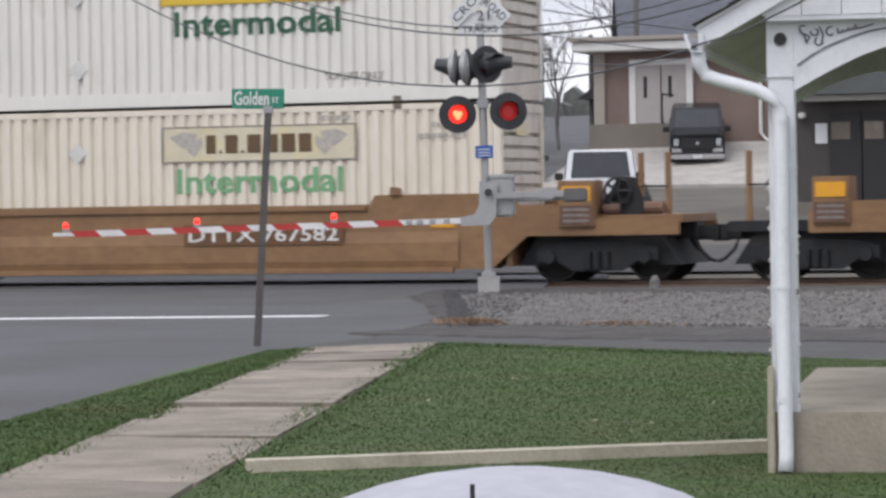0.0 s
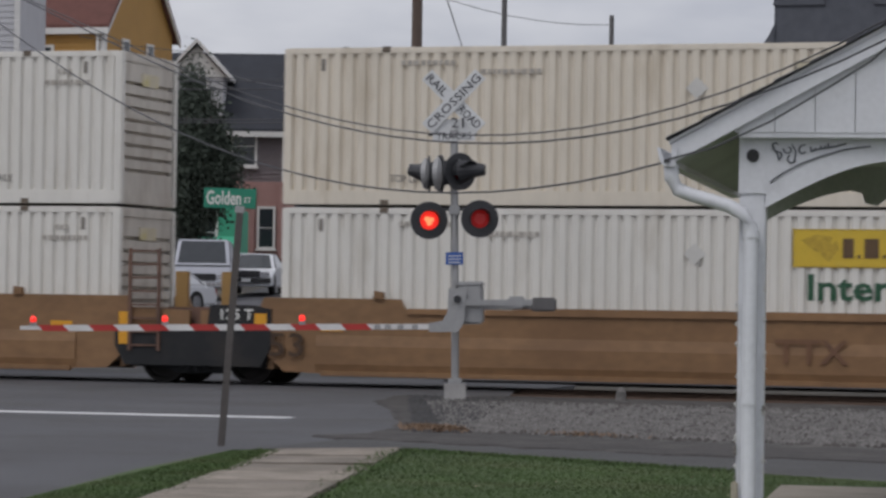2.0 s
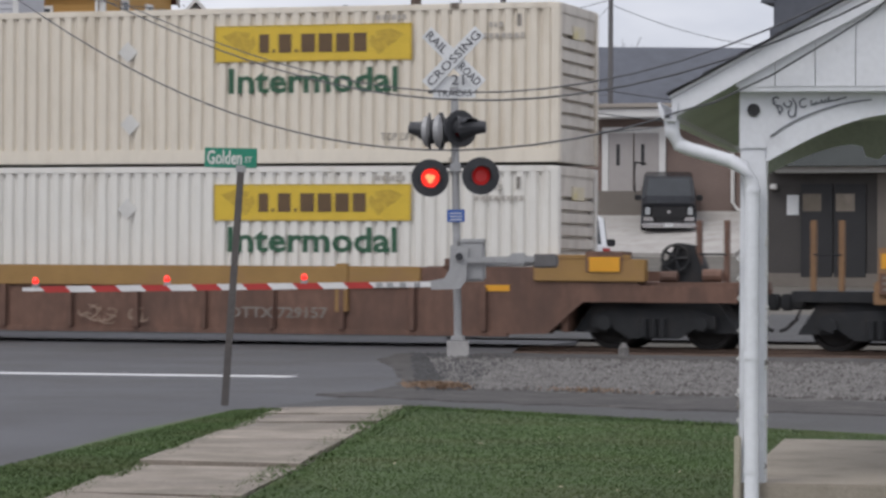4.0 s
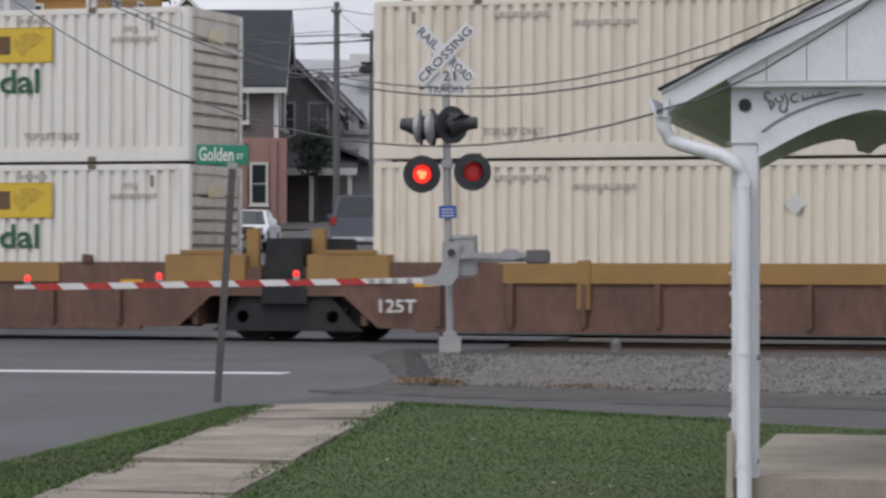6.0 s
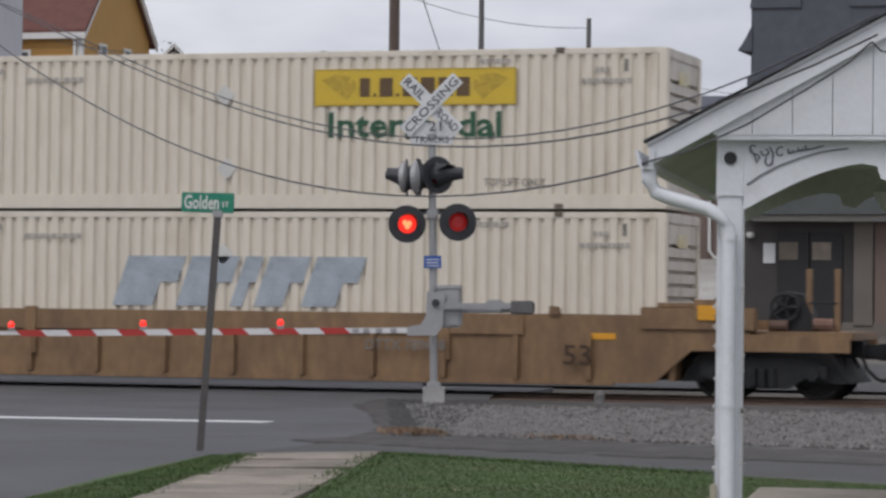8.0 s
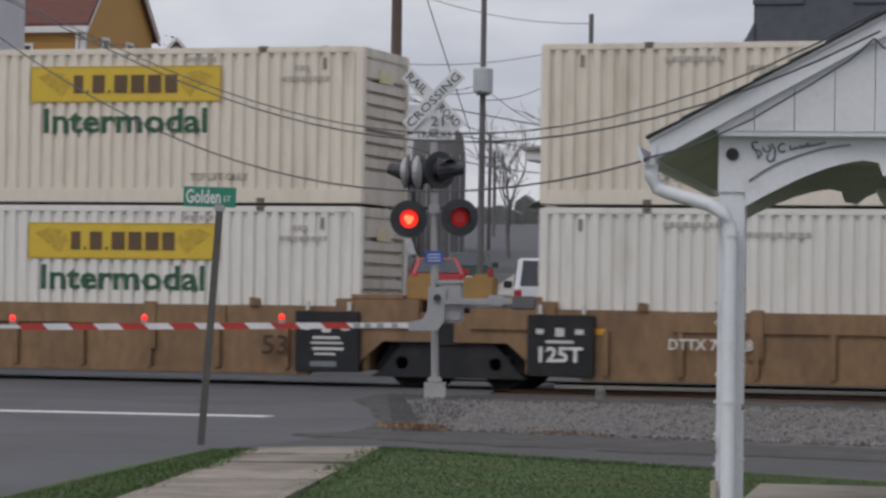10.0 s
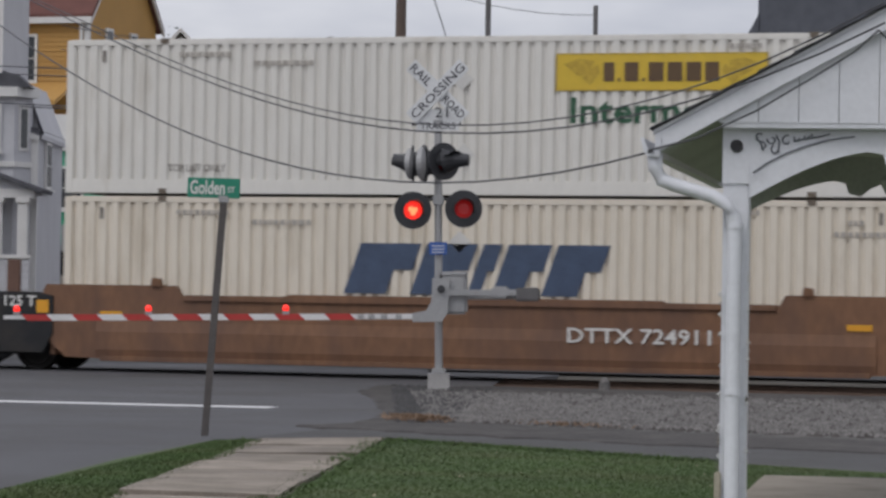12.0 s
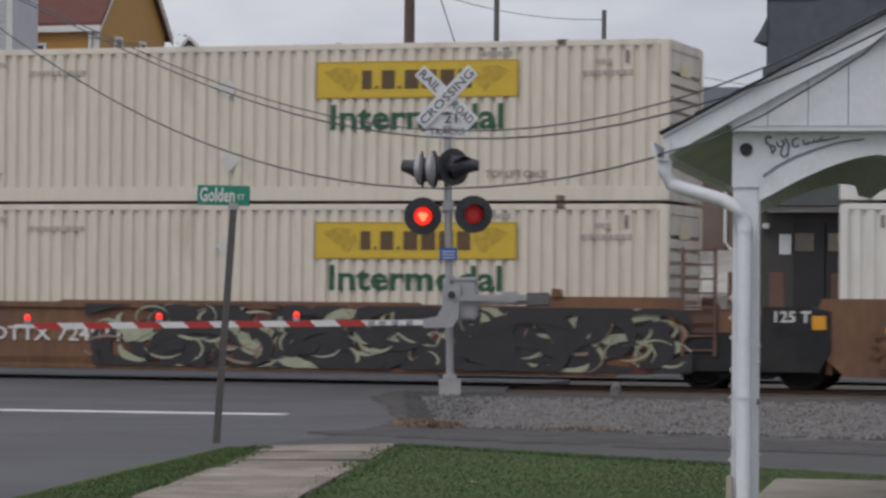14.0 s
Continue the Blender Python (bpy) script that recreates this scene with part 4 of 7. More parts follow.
def truck(car, x):
    """A two-axle bogie under the car at x."""
    t = part("truck", shared("truck", lambda b: box(b, -0.25, 0.25, -0.95, 0.95, 0.42, 0.75, 0.03), "truck_black"), "truck_black", car, "black cast-steel bogie", at=pose(x, 0, 0))
    wm = wheel_mesh()
    for e in (-0.88, 0.88):
        for s in (-1, 1):
            part("wheel", wm, "wheel_steel", t, at=pose(e, 0.755 * s, 0.46, 0, 0, 0 if s < 0 else 180))
        part("axle", shared("axle", lambda b: tube(b, [(0, -0.75, 0), (0, 0.75, 0)], 0.08, 8), "wheel_steel"), "wheel_steel", t, at=pose(e, 0, 0.46))
    # solid black block: underframe mass plus the deep shade between the wheels
    part("underframe", shared("underframe", lambda b: prism(b, [(-1.5, 0.30), (1.5, 0.30), (1.12, 0.86), (-1.12, 0.86)], -1.18, 1.18, "y"), "truck_black"), "truck_black", t)
    for s in (-1, 1):
        def frame_side(b):
            prism(b, [(-1.12, 0.38), (-1.12, 0.6), (-0.85, 0.68), (-0.4, 0.72), (0.4, 0.72), (0.85, 0.68), (1.12, 0.6), (1.12, 0.38), (0.75, 0.38), (0.45, 0.2), (-0.45, 0.2), (-0.75, 0.38)], -0.06, 0.06, "y")
            for k in (-0.17, 0.0, 0.17):
                tube(b, [(k, -0.09, 0.24), (k, -0.09, 0.55)], 0.07, 8)
            for k in (-0.88, 0.88):
                tube(b, [(k, -0.16, 0.46), (k, 0.0, 0.46)], 0.12, 10)
            return b
        part("side_frame", shared("side_frame", frame_side, "truck_black"), "truck_black", t, at=pose(0, 1.26 * s, 0, 0, 0, 0 if s < 0 else 180))
    return t


def well_car(paint, style, left_coupled, right_coupled, marks, label, top=None):
    """One unit of a double-stack well car; its origin on the rails under the middle."""
    c = thing("well_car", label, "rail car", group="well cars of the train")
    el = HALF + (3.35 if left_coupled else 1.55)
    er = HALF + (3.35 if right_coupled else 1.55)
    yo = -1.50
    zt, zb, zm = 1.44, 0.24, 0.84
    raised = 1.62 if style == "smooth" else 1.46
    fl, fr = HALF + 0.05, HALF + 0.05
    pts = [(-6.9, zb), (6.9, zb), (fr - 0.2, zb + 0.03), (fr + 0.45, zm), (er - 0.05, zm), *(((er - 0.05, 1.10), (fr + 1.5, 1.14), (fr + 1.3, 1.38)) if right_coupled else ((er - 0.05, 1.36),)), (fr + 0.3, 1.40), (fr + 0.2, raised), (5.7, raised), (5.6, zt), (3.6, zt), (3.5, zt + (0.05 if style == "smooth" else 0)), (-3.5, zt + (0.05 if style == "smooth" else 0)), (-3.6, zt), (-5.6, zt), (-5.7, raised), (-fl - 0.2, raised), (-fl - 0.3, 1.40), *(((-fl - 1.55, 1.38), (-fl - 1.8, 1.20), (-fl - 1.8, zm)) if left_coupled else ((-el + 0.05, 1.36), (-el + 0.05, zm))), (-fl - 0.45, zm), (-fl + 0.2, zb + 0.03)]
    for s in (-1, 1):
        y0 = yo if s < 0 else -yo - 0.09
        key = "%s_%s_side_%d%d%d" % (paint, style, left_coupled, right_coupled, s)

        def make(b):
            prism(b, pts, y0, y0 + 0.09, "y")
            if style == "smooth":  # bowed lower flank
                prism(b, [(y0 + (0.0 if s < 0 else 0.09), 0.95), (y0 + (-0.035 if s < 0 else 0.125), 0.75), (y0 + (-0.035 if s < 0 else 0.125), 0.42), (y0 + (0.0 if s < 0 else 0.09), 0.27), (y0 + 0.05, 0.27), (y0 + 0.05, 0.95)], -7.3, 7.3, "x")
            return b
        part("side_sill", shared(key, make, paint), paint, c)
        ytop = y0 - 0.05 if s < 0 else y0 + 0.02
        part("top_chord", shared("chord_%s_%s%d" % (top or paint, style, s), lambda b: box(b, -5.55, 5.55, ytop, ytop + 0.12, zt - 0.10 if style == "smooth" else zt - 0.36, zt + 0.012, 0.012), top or paint), paint, c)
        part("bottom_chord", shared("bchord_%s%d" % (paint, s), lambda b: box(b, -7.2, 7.2, ytop, ytop + 0.12, zb - 0.035, zb + 0.06, 0.012), paint), paint, c)
        if style == "ribbed":
            rib = shared("rib_%s%d" % (paint, s), lambda b: box(b, -0.05, 0.05, ytop - 0.05 * (s < 0), ytop + 0.10, zb + 0.06, zt - 0.355, 0.008), paint)
            for i in range(11):
                part("rib", rib, paint, c, at=pose(-6.75 + i * 1.35, 0, 0))
            block = shared("block_%s%d" % (top or paint, s), lambda b: box(b, -0.12, 0.12, ytop - 0.03, ytop + 0.10, 0.62, zt + 0.06, 0.012), top or paint)
            for x in (-4.05, 4.05):
                part("guide_block", block, paint, c, at=pose(x, 0, 0))
        guide = shared("guide_%s%d" % (paint, s), lambda b: prism(b, [(-0.1, 0), (0.1, 0), (0.08, 0.13), (-0.08, 0.15)], ytop, ytop + 0.12, "y"), paint)
        for x in (-6.1, 6.1):
            part("corner_guide", guide, paint, c, at=pose(x, 0, raised - 0.005))
    # floor of the well and the end walls
    for i in range(7):
        part("floor_beam", shared("well_floor_" + paint, lambda b: box(b, -0.2, 0.2, -1.4, 1.4, 0.26, 0.385), paint), paint, c, at=pose(-7.1 + i * 2.36, 0, 0))
    for s, e, coupled in ((-1, el, left_coupled), (1, er, right_coupled)):
        f = HALF + 0.08
        x0, x1 = sorted((s * f, s * (f + 0.12)))
        part("end_wall", shared("end_%s%d" % (paint, s), lambda b: box(b, x0, x1, -1.40, 1.40, 0.3, 1.40, 0.015), paint), paint, c)
        x0, x1 = sorted((s * (f + 0.1), s * (e - 0.02)))
        part("end_deck", shared("deck_%s%d%d" % (paint, s, coupled), lambda b: box(b, x0, x1, -1.30, 1.30, 0.86 if s < 0 and coupled else 1.05, 1.06 if s < 0 and coupled else 1.20, 0.015), "truck_black" if not coupled or s < 0 else paint), paint, c)
        part("centre_sill", shared("sill_%s%d%d" % (paint, s, coupled), lambda b: box(b, x0, x1, -0.28, 0.28, 0.75, 1.06, 0.015), "truck_black"), paint, c)
        if style == "ribbed":
            xb0, xb1 = sorted((s * (HALF - 0.4), s * (HALF + (1.9 if s < 0 else 1.65) if coupled else e - 0.35)))
            zl = 1.07 if s < 0 or not coupled else 1.2
            part("end_beam", shared("end_beam_%s%d%d" % (top or paint, s, coupled), lambda b: [box(b, xb0, xb1, -1.55, -1.33, zl, 1.60, 0.02), box(b, xb0 + 0.3, xb1 - 0.3, -1.545, -1.36, 1.60, 1.68, 0.01)] and b, top or paint), paint, c)
        # upright posts on the end platforms
        for q in ((2.5, 3.0) if coupled else ((1.15,) if s > 0 else (0.36, 1.15))):
            skin = paint if coupled else ("car_brown" if q < 1 or paint == "car_rust" else "car_yellow")
            part("stanchion", shared("stanchion%d_%s" % (coupled, skin), lambda b: box(b, -0.05 if coupled else -0.13, 0.05 if coupled else 0.13, -0.05, 0.05, 0.9, 2.3 if coupled else (1.62 if paint == "car_brown" else 2.08), 0.012), skin), skin, c, at=pose(s * (HALF + q), -1.0 if q > 0.5 else 0.6, 0))
        if coupled:
            part("grab_rail", shared("grab_%d" % s, lambda b: tube(b, [(s * (HALF + 2.5), -1.06, 1.7), (s * (HALF + 3.0), -1.06, 1.7)], 0.018, 6), "truck_black"), "truck_black", c)

        def ladder(b):
            x = HALF + 0.62
            for k in (-0.29, 0.29):
                box(b, x + k - 0.03, x + k + 0.03, -1.58, -1.53, 0.6, 2.5)
            for i in range(8):
                box(b, x - 0.29, x + 0.29, -1.57, -1.54, 0.7 + 0.25 * i - 0.016, 0.7 + 0.25 * i + 0.016)
            return b
        if s > 0 and not coupled and style == "smooth":
            part("ladder", shared("ladder", ladder, "car_brown"), "car_brown", c, "rusty steel ladder")
        part("reflector", shared("reflector%d" % s, lambda b: box(b, s * 7.0 - 0.22, s * 7.0 + 0.22, yo - 0.014, yo, 1.02, 1.13), "amber"), "amber", c, "amber placard")
        if coupled:
            truck(c, s * (HALF + 1.75))
            part("coupler", shared("coupler%d" % s, lambda b: [box(b, *sorted((s * (HALF + 3.2), s * (HALF + 3.74))), -0.14, 0.14, 0.72, 0.98, 0.04), box(b, *sorted((s * (HALF + 3.55), s * (HALF + 3.76))), -0.2, 0.16, 0.70, 1.0, 0.04)] and b, "truck_black"), "truck_black", c)

            def hose(b):
                tube(b, [(s * (HALF + 3.3), -0.35, 0.85), (s * (HALF + 3.42), -0.4, 0.55), (s * (HALF + 3.6), -0.4, 0.38), (s * (HALF + 3.72), -0.4, 0.34)], 0.035, 6)
                return b
            part("brake_hose", shared("hose%d" % s, hose, "rubber"), "rubber", c)
            bx0, bx1 = (1.1, 1.77) if style == "smooth" else (0.55, 1.25)
            bz0, bz1 = (0.98, 1.82) if style == "smooth" else (1.36, 1.74)
            if s > 0 or style == "smooth":
                part("end_box", shared("end_box_%s%d" % (paint, s), lambda b: box(b, *sorted((s * (HALF + bx0), s * (HALF + bx1))), -1.56, -0.9, bz0, bz1, 0.02), paint), paint, c)
                part("placard", shared("end_placard_%s%d" % (style, s), lambda b: box(b, *sorted((s * (HALF + bx0 + 0.08), s * (HALF + bx1 - 0.06))), -1.58, -1.56, bz1 - 0.36, bz1 - 0.1), "amber"), "amber", c, "amber placard")
            if style == "smooth":
                part("notice_panel", shared("notice_panel%d" % s, lambda b: [box(b, *sorted((s * (HALF + 1.14), s * (HALF + 1.74))), -1.575, -1.56, 1.02, 1.38)] and b, "car_brown"), "car_brown", c, "framed notice panel with pale rows")
                for z in (1.08, 1.18, 1.28):
                    part("pale_bar", shared("notice_row%d_%d" % (s, z * 100), lambda b: box(b, *sorted((s * (HALF + 1.2), s * (HALF + 1.68))), -1.582, -1.574, z, z + 0.045), "ink_grey"), "ink_grey", c)
            if s > 0:
                part("brake_wheel", shared("brake_wheel", lambda b: [tube(b, [(HALF + 2.1 + 0.24 * math.cos(a / 16 * 6.28318), -1.16, 1.62 + 0.24 * math.sin(a / 16 * 6.28318)) for a in range(17)], 0.03, 6)] + [tube(b, [(HALF + 2.1, -1.16, 1.62), (HALF + 2.1 + 0.24 * math.cos(a * 1.2566), -1.16, 1.62 + 0.24 * math.sin(a * 1.2566))], 0.03, 5) for a in range(5)] and b, "truck_black"), "truck_black", c)
                part("brake_housing", shared("brake_housing", lambda b: prism(b, [(HALF + 1.8, 1.15), (HALF + 2.6, 1.15), (HALF + 2.55, 1.5), (HALF + 2.4, 1.85), (HALF + 2.1, 1.9), (HALF + 1.95, 1.62), (HALF + 1.82, 1.5)], -1.1, -0.5, "y"), "truck_black"), "truck_black", c)
                for k, (xa, za, w, hh) in enumerate(((2.62, 1.2, 0.34, 0.24), (1.86, 1.2, 0.3, 0.2))):
                    part("brake_valve", shared("brake_valve%d" % k, lambda b: tube(b, [(HALF + xa, -1.2, za + hh / 2), (HALF + xa + w, -1.2, za + hh / 2)], hh / 2, 10), "car_brown"), "car_brown", c)
        elif s < 0 and style == "ribbed":
            truck(c, -HALF - 1.62)
            part("bogie_skirt", shared("bogie_skirt", lambda b: prism(b, [(-HALF - 3.1, 0.2), (-HALF - 2.9, 0.32), (-HALF - 2.45, 0.86), (-HALF - 0.8, 0.86), (-HALF - 0.32, 0.32), (-HALF - 0.15, 0.2)], -1.42, -1.36, "y"), "truck_black"), "truck_black", c, "black bogie cover plate")
            if paint == "car_brown":
                part("bolster_tower", shared("tower_tall", lambda b: prism(b, [(-HALF - 2.1, 0.7), (-HALF - 1.98, 1.9), (-HALF - 1.32, 1.9), (-HALF - 1.2, 0.7)], -1.54, 1.54, "y"), "truck_black"), "truck_black", c)
            else:
                part("bolster_tower", shared("tower_low", lambda b: box(b, -HALF - 2.0, -HALF - 1.3, -1.45, 1.45, 0.75, 1.5, 0.04), "truck_black"), "truck_black", c)
        elif s < 0:
            truck(c, -HALF - 1.62)
            # black fairing over the shared bogie with the capacity stencil
            part("bogie_cover", shared("bogie_cover", lambda b: prism(b, [(-HALF - 3.0, 0.34), (-HALF - 3.2, 0.7), (-HALF - 3.2, 1.0), (-HALF - 1.36, 1.02), (-HALF - 1.3, 1.47), (-HALF - 0.45, 1.47), (-HALF - 0.1, 1.40), (-HALF - 0.1, 0.7), (-HALF - 0.3, 0.34)], -1.535, -1.36, "y"), "truck_black"), "truck_black", c)
            for xa, za in ((-3.12, 1.08), (-3.12, 0.72), (-0.42, 1.08)):
                part("placard", shared("square_placard", lambda b: box(b, 0, 0.24, -1.548, -1.53, 0, 0.24), "amber"), "amber", c, "amber placard", at=pose(-HALF + xa, 0, za))
            part("bolster_tower", shared("tower", lambda b: box(b, -HALF - 2.3, -HALF - 1.3, -1.30, 1.30, 0.75, 1.42, 0.04), "car_brown"), "car_brown", c)
    if paint == "car_ochre":
        # black stencil panels beside the shared bogies, with rows of small white stencils
        for s, coupled in ((-1, left_coupled), (1, right_coupled)):
            if coupled:
                continue
            x0 = HALF - 1.14 if s > 0 else -HALF - 0.1
            pn = part("stencil_panel", shared("ochre_panel%d" % s, lambda b: box(b, x0, x0 + 1.22, -1.625, -1.51, 0.27, 1.36, 0.01), "truck_black"), "truck_black", c, "black stencil panel")
            for k, (u, z, w, hh) in enumerate(((0.16, 1.02, 0.14, 0.09), (0.52, 0.98, 0.16, 0.15), (0.88, 1.02, 0.16, 0.09), (0.34, 0.86, 0.52, 0.05), (0.30, 0.77, 0.62, 0.04), (0.34, 0.66, 0.6, 0.05), (0.38, 0.57, 0.4, 0.04), (0.3, 0.36, 0.5, 0.1))):
                if s > 0 or z > 0.8:
                    part("stencil_bar", shared("ochre_bar%d%d" % (s, k), lambda b: box(b, x0 + u, x0 + u + w, -1.632, -1.62, z, z + hh), "scroll_grey" if z < 0.5 else "logo_pale"), "logo_pale", pn)
            if s < 0:
                part("lettering", lettering("125T", 0.28, 0.8, "white_letter", 0.03, key="mark_125T_big"), "white_letter", pn, at=pose(x0 + 0.22, -1.635, 0.52))
            for u in (0.2, 1.0):
                part("reflector_tape", shared("tape%d%d" % (s, u * 10), lambda b: box(b, x0 + u, x0 + u + 0.06, -1.632, -1.56, 1.38, 1.54), "logo_pale"), "logo_pale", pn)
        for x in (-HALF - 1.1, HALF + 1.2):
            if (x < 0 and not left_coupled) or (x > 0 and not right_coupled):
                part("corner_bracket", shared("corner_bracket", lambda b: box(b, -0.3, 0.3, -1.4, -1.1, 1.58, 2.02, 0.03), "car_yellow"), "car_yellow", c, at=pose(x, 0, 0))
    for body, h, w, x, z, m, plate in marks:
        if plate:
            part("stencil_plate", bmesh_box(x - 0.1, x + w + 0.1, yo - 0.06, yo - 0.042, z - 0.06, z + h + 0.06), "brown_letter" if plate == 1 else plate, c)
        part("lettering", lettering(body, h, w, m, 0.012, key="mark_%s_%s_%.2f" % (body, m, h)), m, c, at=pose(x, yo - (0.062 if style == "smooth" else 0.125), z))
    return c


def bmesh_box(*q):
    return box(bmesh.new(), *q)


def graffiti(car, x0, x1, seed, fills, z0=0.28, z1=1.42):
    """Overlapping painted ribbons, each a raised film on the flank."""
    rr = random.Random(seed)
    y = -1.555
    for mname, n, r0, r1, w0, w1 in fills:
        bm = bmesh.new()
        for i in range(n):
            cx, cz = rr.uniform(x0, x1), rr.uniform(z0 + 0.15, z1 - 0.2)
            a0, turn, rad = rr.uniform(0, 6.28), rr.uniform(1.2, 3.6), rr.uniform(r0, r1)
            wd = rr.uniform(w0, w1)
            prev = None
            m = 9
            for k in range(m + 1):
                a = a0 + turn * k / m
                ww = wd * (0.25 + math.sin(math.pi * k / m))
                px, pz = cx + math.cos(a) * rad * 1.7, cz + math.sin(a) * rad
                dx, dz = math.cos(a) * ww, math.sin(a) * ww
                q = [(px - dx, pz - dz), (px + dx, pz + dz)]
                cur = [bm.verts.new((min(max(u, x0 - 0.4), x1 + 0.4), y - 0.0006 * i, min(max(v, z0), z1))) for u, v in q]
                if prev:
                    bm.faces.new((prev[0], cur[0], cur[1], prev[1]))
                prev = cur
        y -= 0.004
        tagged(part("graffiti", bm, mname, car, "looping spray-painted graffiti"), kind="stuff")


# unit number: leading container edge at the start, paint, style, upper and lower container
CREAM, WHITE = "box_cream", "box_white"
JY = ("logo_yellow", "green_ink")
UNITS = [
    (7.05, "car_tan", "smooth", (CREAM, *JY), (WHITE, *JY)),
    (-16.57, "car_tan", "smooth", (WHITE, *JY), (CREAM, "logo_faded", "green_faded")),
    (-35.92, "car_tan", "smooth", (CREAM, "logo_faded", None), (WHITE, "logo_yellow", "green_ink")),
    (-55.30, "car_tan", "smooth", (WHITE, *JY), (WHITE, *JY)),
    (-79.00, "car_brown", "ribbed", (CREAM, *JY), (WHITE, *JY)),
    (-98.75, "car_brown", "ribbed", (CREAM, *JY), (CREAM, *JY)),
    (-118.50, "car_brown", "ribbed", (WHITE, *JY), (WHITE, *JY)),
    (-142.07, "car_ochre", "ribbed", (CREAM, *JY), (CREAM, None, None, "blue_faded")),
    (-161.55, "car_ochre", "ribbed", (CREAM, *JY), (WHITE, *JY)),
    (-181.05, "car_ochre", "ribbed", (CREAM, *JY), (WHITE, *JY)),
    (-204.50, "car_rust", "smooth", (WHITE, *JY), (CREAM, None, None, "blue_ink")),
    (-224.00, "car_rust", "smooth", (WHITE, *JY), (WHITE, "logo_pale", "green_ink")),
    (-243.20, "car_rust", "smooth", (CREAM, *JY), (CREAM, *JY)),
]
MARKS = {
    1: [("DTTX 767582", 0.26, 2.95, 2.05, 0.80, "white_letter", 1), ("53", 0.44, 0.68, -8.2, 0.54, "number_ink", 0)],
    2: [("53", 0.44, 0.68, -8.2, 0.54, "number_ink", 0), ("TTX", 0.42, 1.3, 1.2, 0.60, "car_rust", 0)],
    3: [("DTTX 767582", 0.26, 2.95, -4.95, 0.80, "white_letter", 1), ("53", 0.44, 0.68, -8.2, 0.54, "number_ink", 0)],
    4: [("DTTX 729157", 0.2, 1.9, 1.9, 0.50, "ink_grey", 0)],
    5: [("125T", 0.24, 0.7, -7.85, 0.55, "white_letter", 0)],
    6: [("DTTX 729157", 0.2, 2.3, -5.3, 0.50, "ink_grey", 0)],
    7: [("DTTX 789698", 0.2, 1.5, 2.6, 0.78, "ink_grey", 0), ("53", 0.36, 0.5, 6.3, 0.56, "number_ink", 0)],
    8: [("DTTX 789698", 0.2, 1.5, -5.6, 0.78, "white_letter", 0), ("53", 0.36, 0.5, 6.3, 0.56, "number_ink", 0)],
    9: [("DTTX 789698", 0.22, 1.65, -5.7, 0.74, "white_letter", 0), ("53", 0.36, 0.5, 6.3, 0.56, "number_ink", 0)],
    10: [("DTTX 724911", 0.27, 2.6, 1.8, 0.72, "white_letter", 0)],
    11: [("53", 0.44, 0.62, -7.5, 0.6, "brown_letter", 0)],
    12: [("DTTX 724911", 0.27, 2.6, -4.9, 0.72, "white_letter", 0)],
}
WORDS = {"box_cream": "cream", "box_white": "off-white", "logo_yellow": "a yellow logo panel and green lettering", "logo_faded": "a faded yellow logo panel", "logo_pale": "a pale logo panel and green lettering", None: "a slanted blue company mark"}
PAINTS = {"car_tan": "tan smooth-sided", "car_brown": "rusty brown ribbed", "car_ochre": "ochre ribbed", "car_rust": "rust-brown smooth-sided"}
MOVING = []
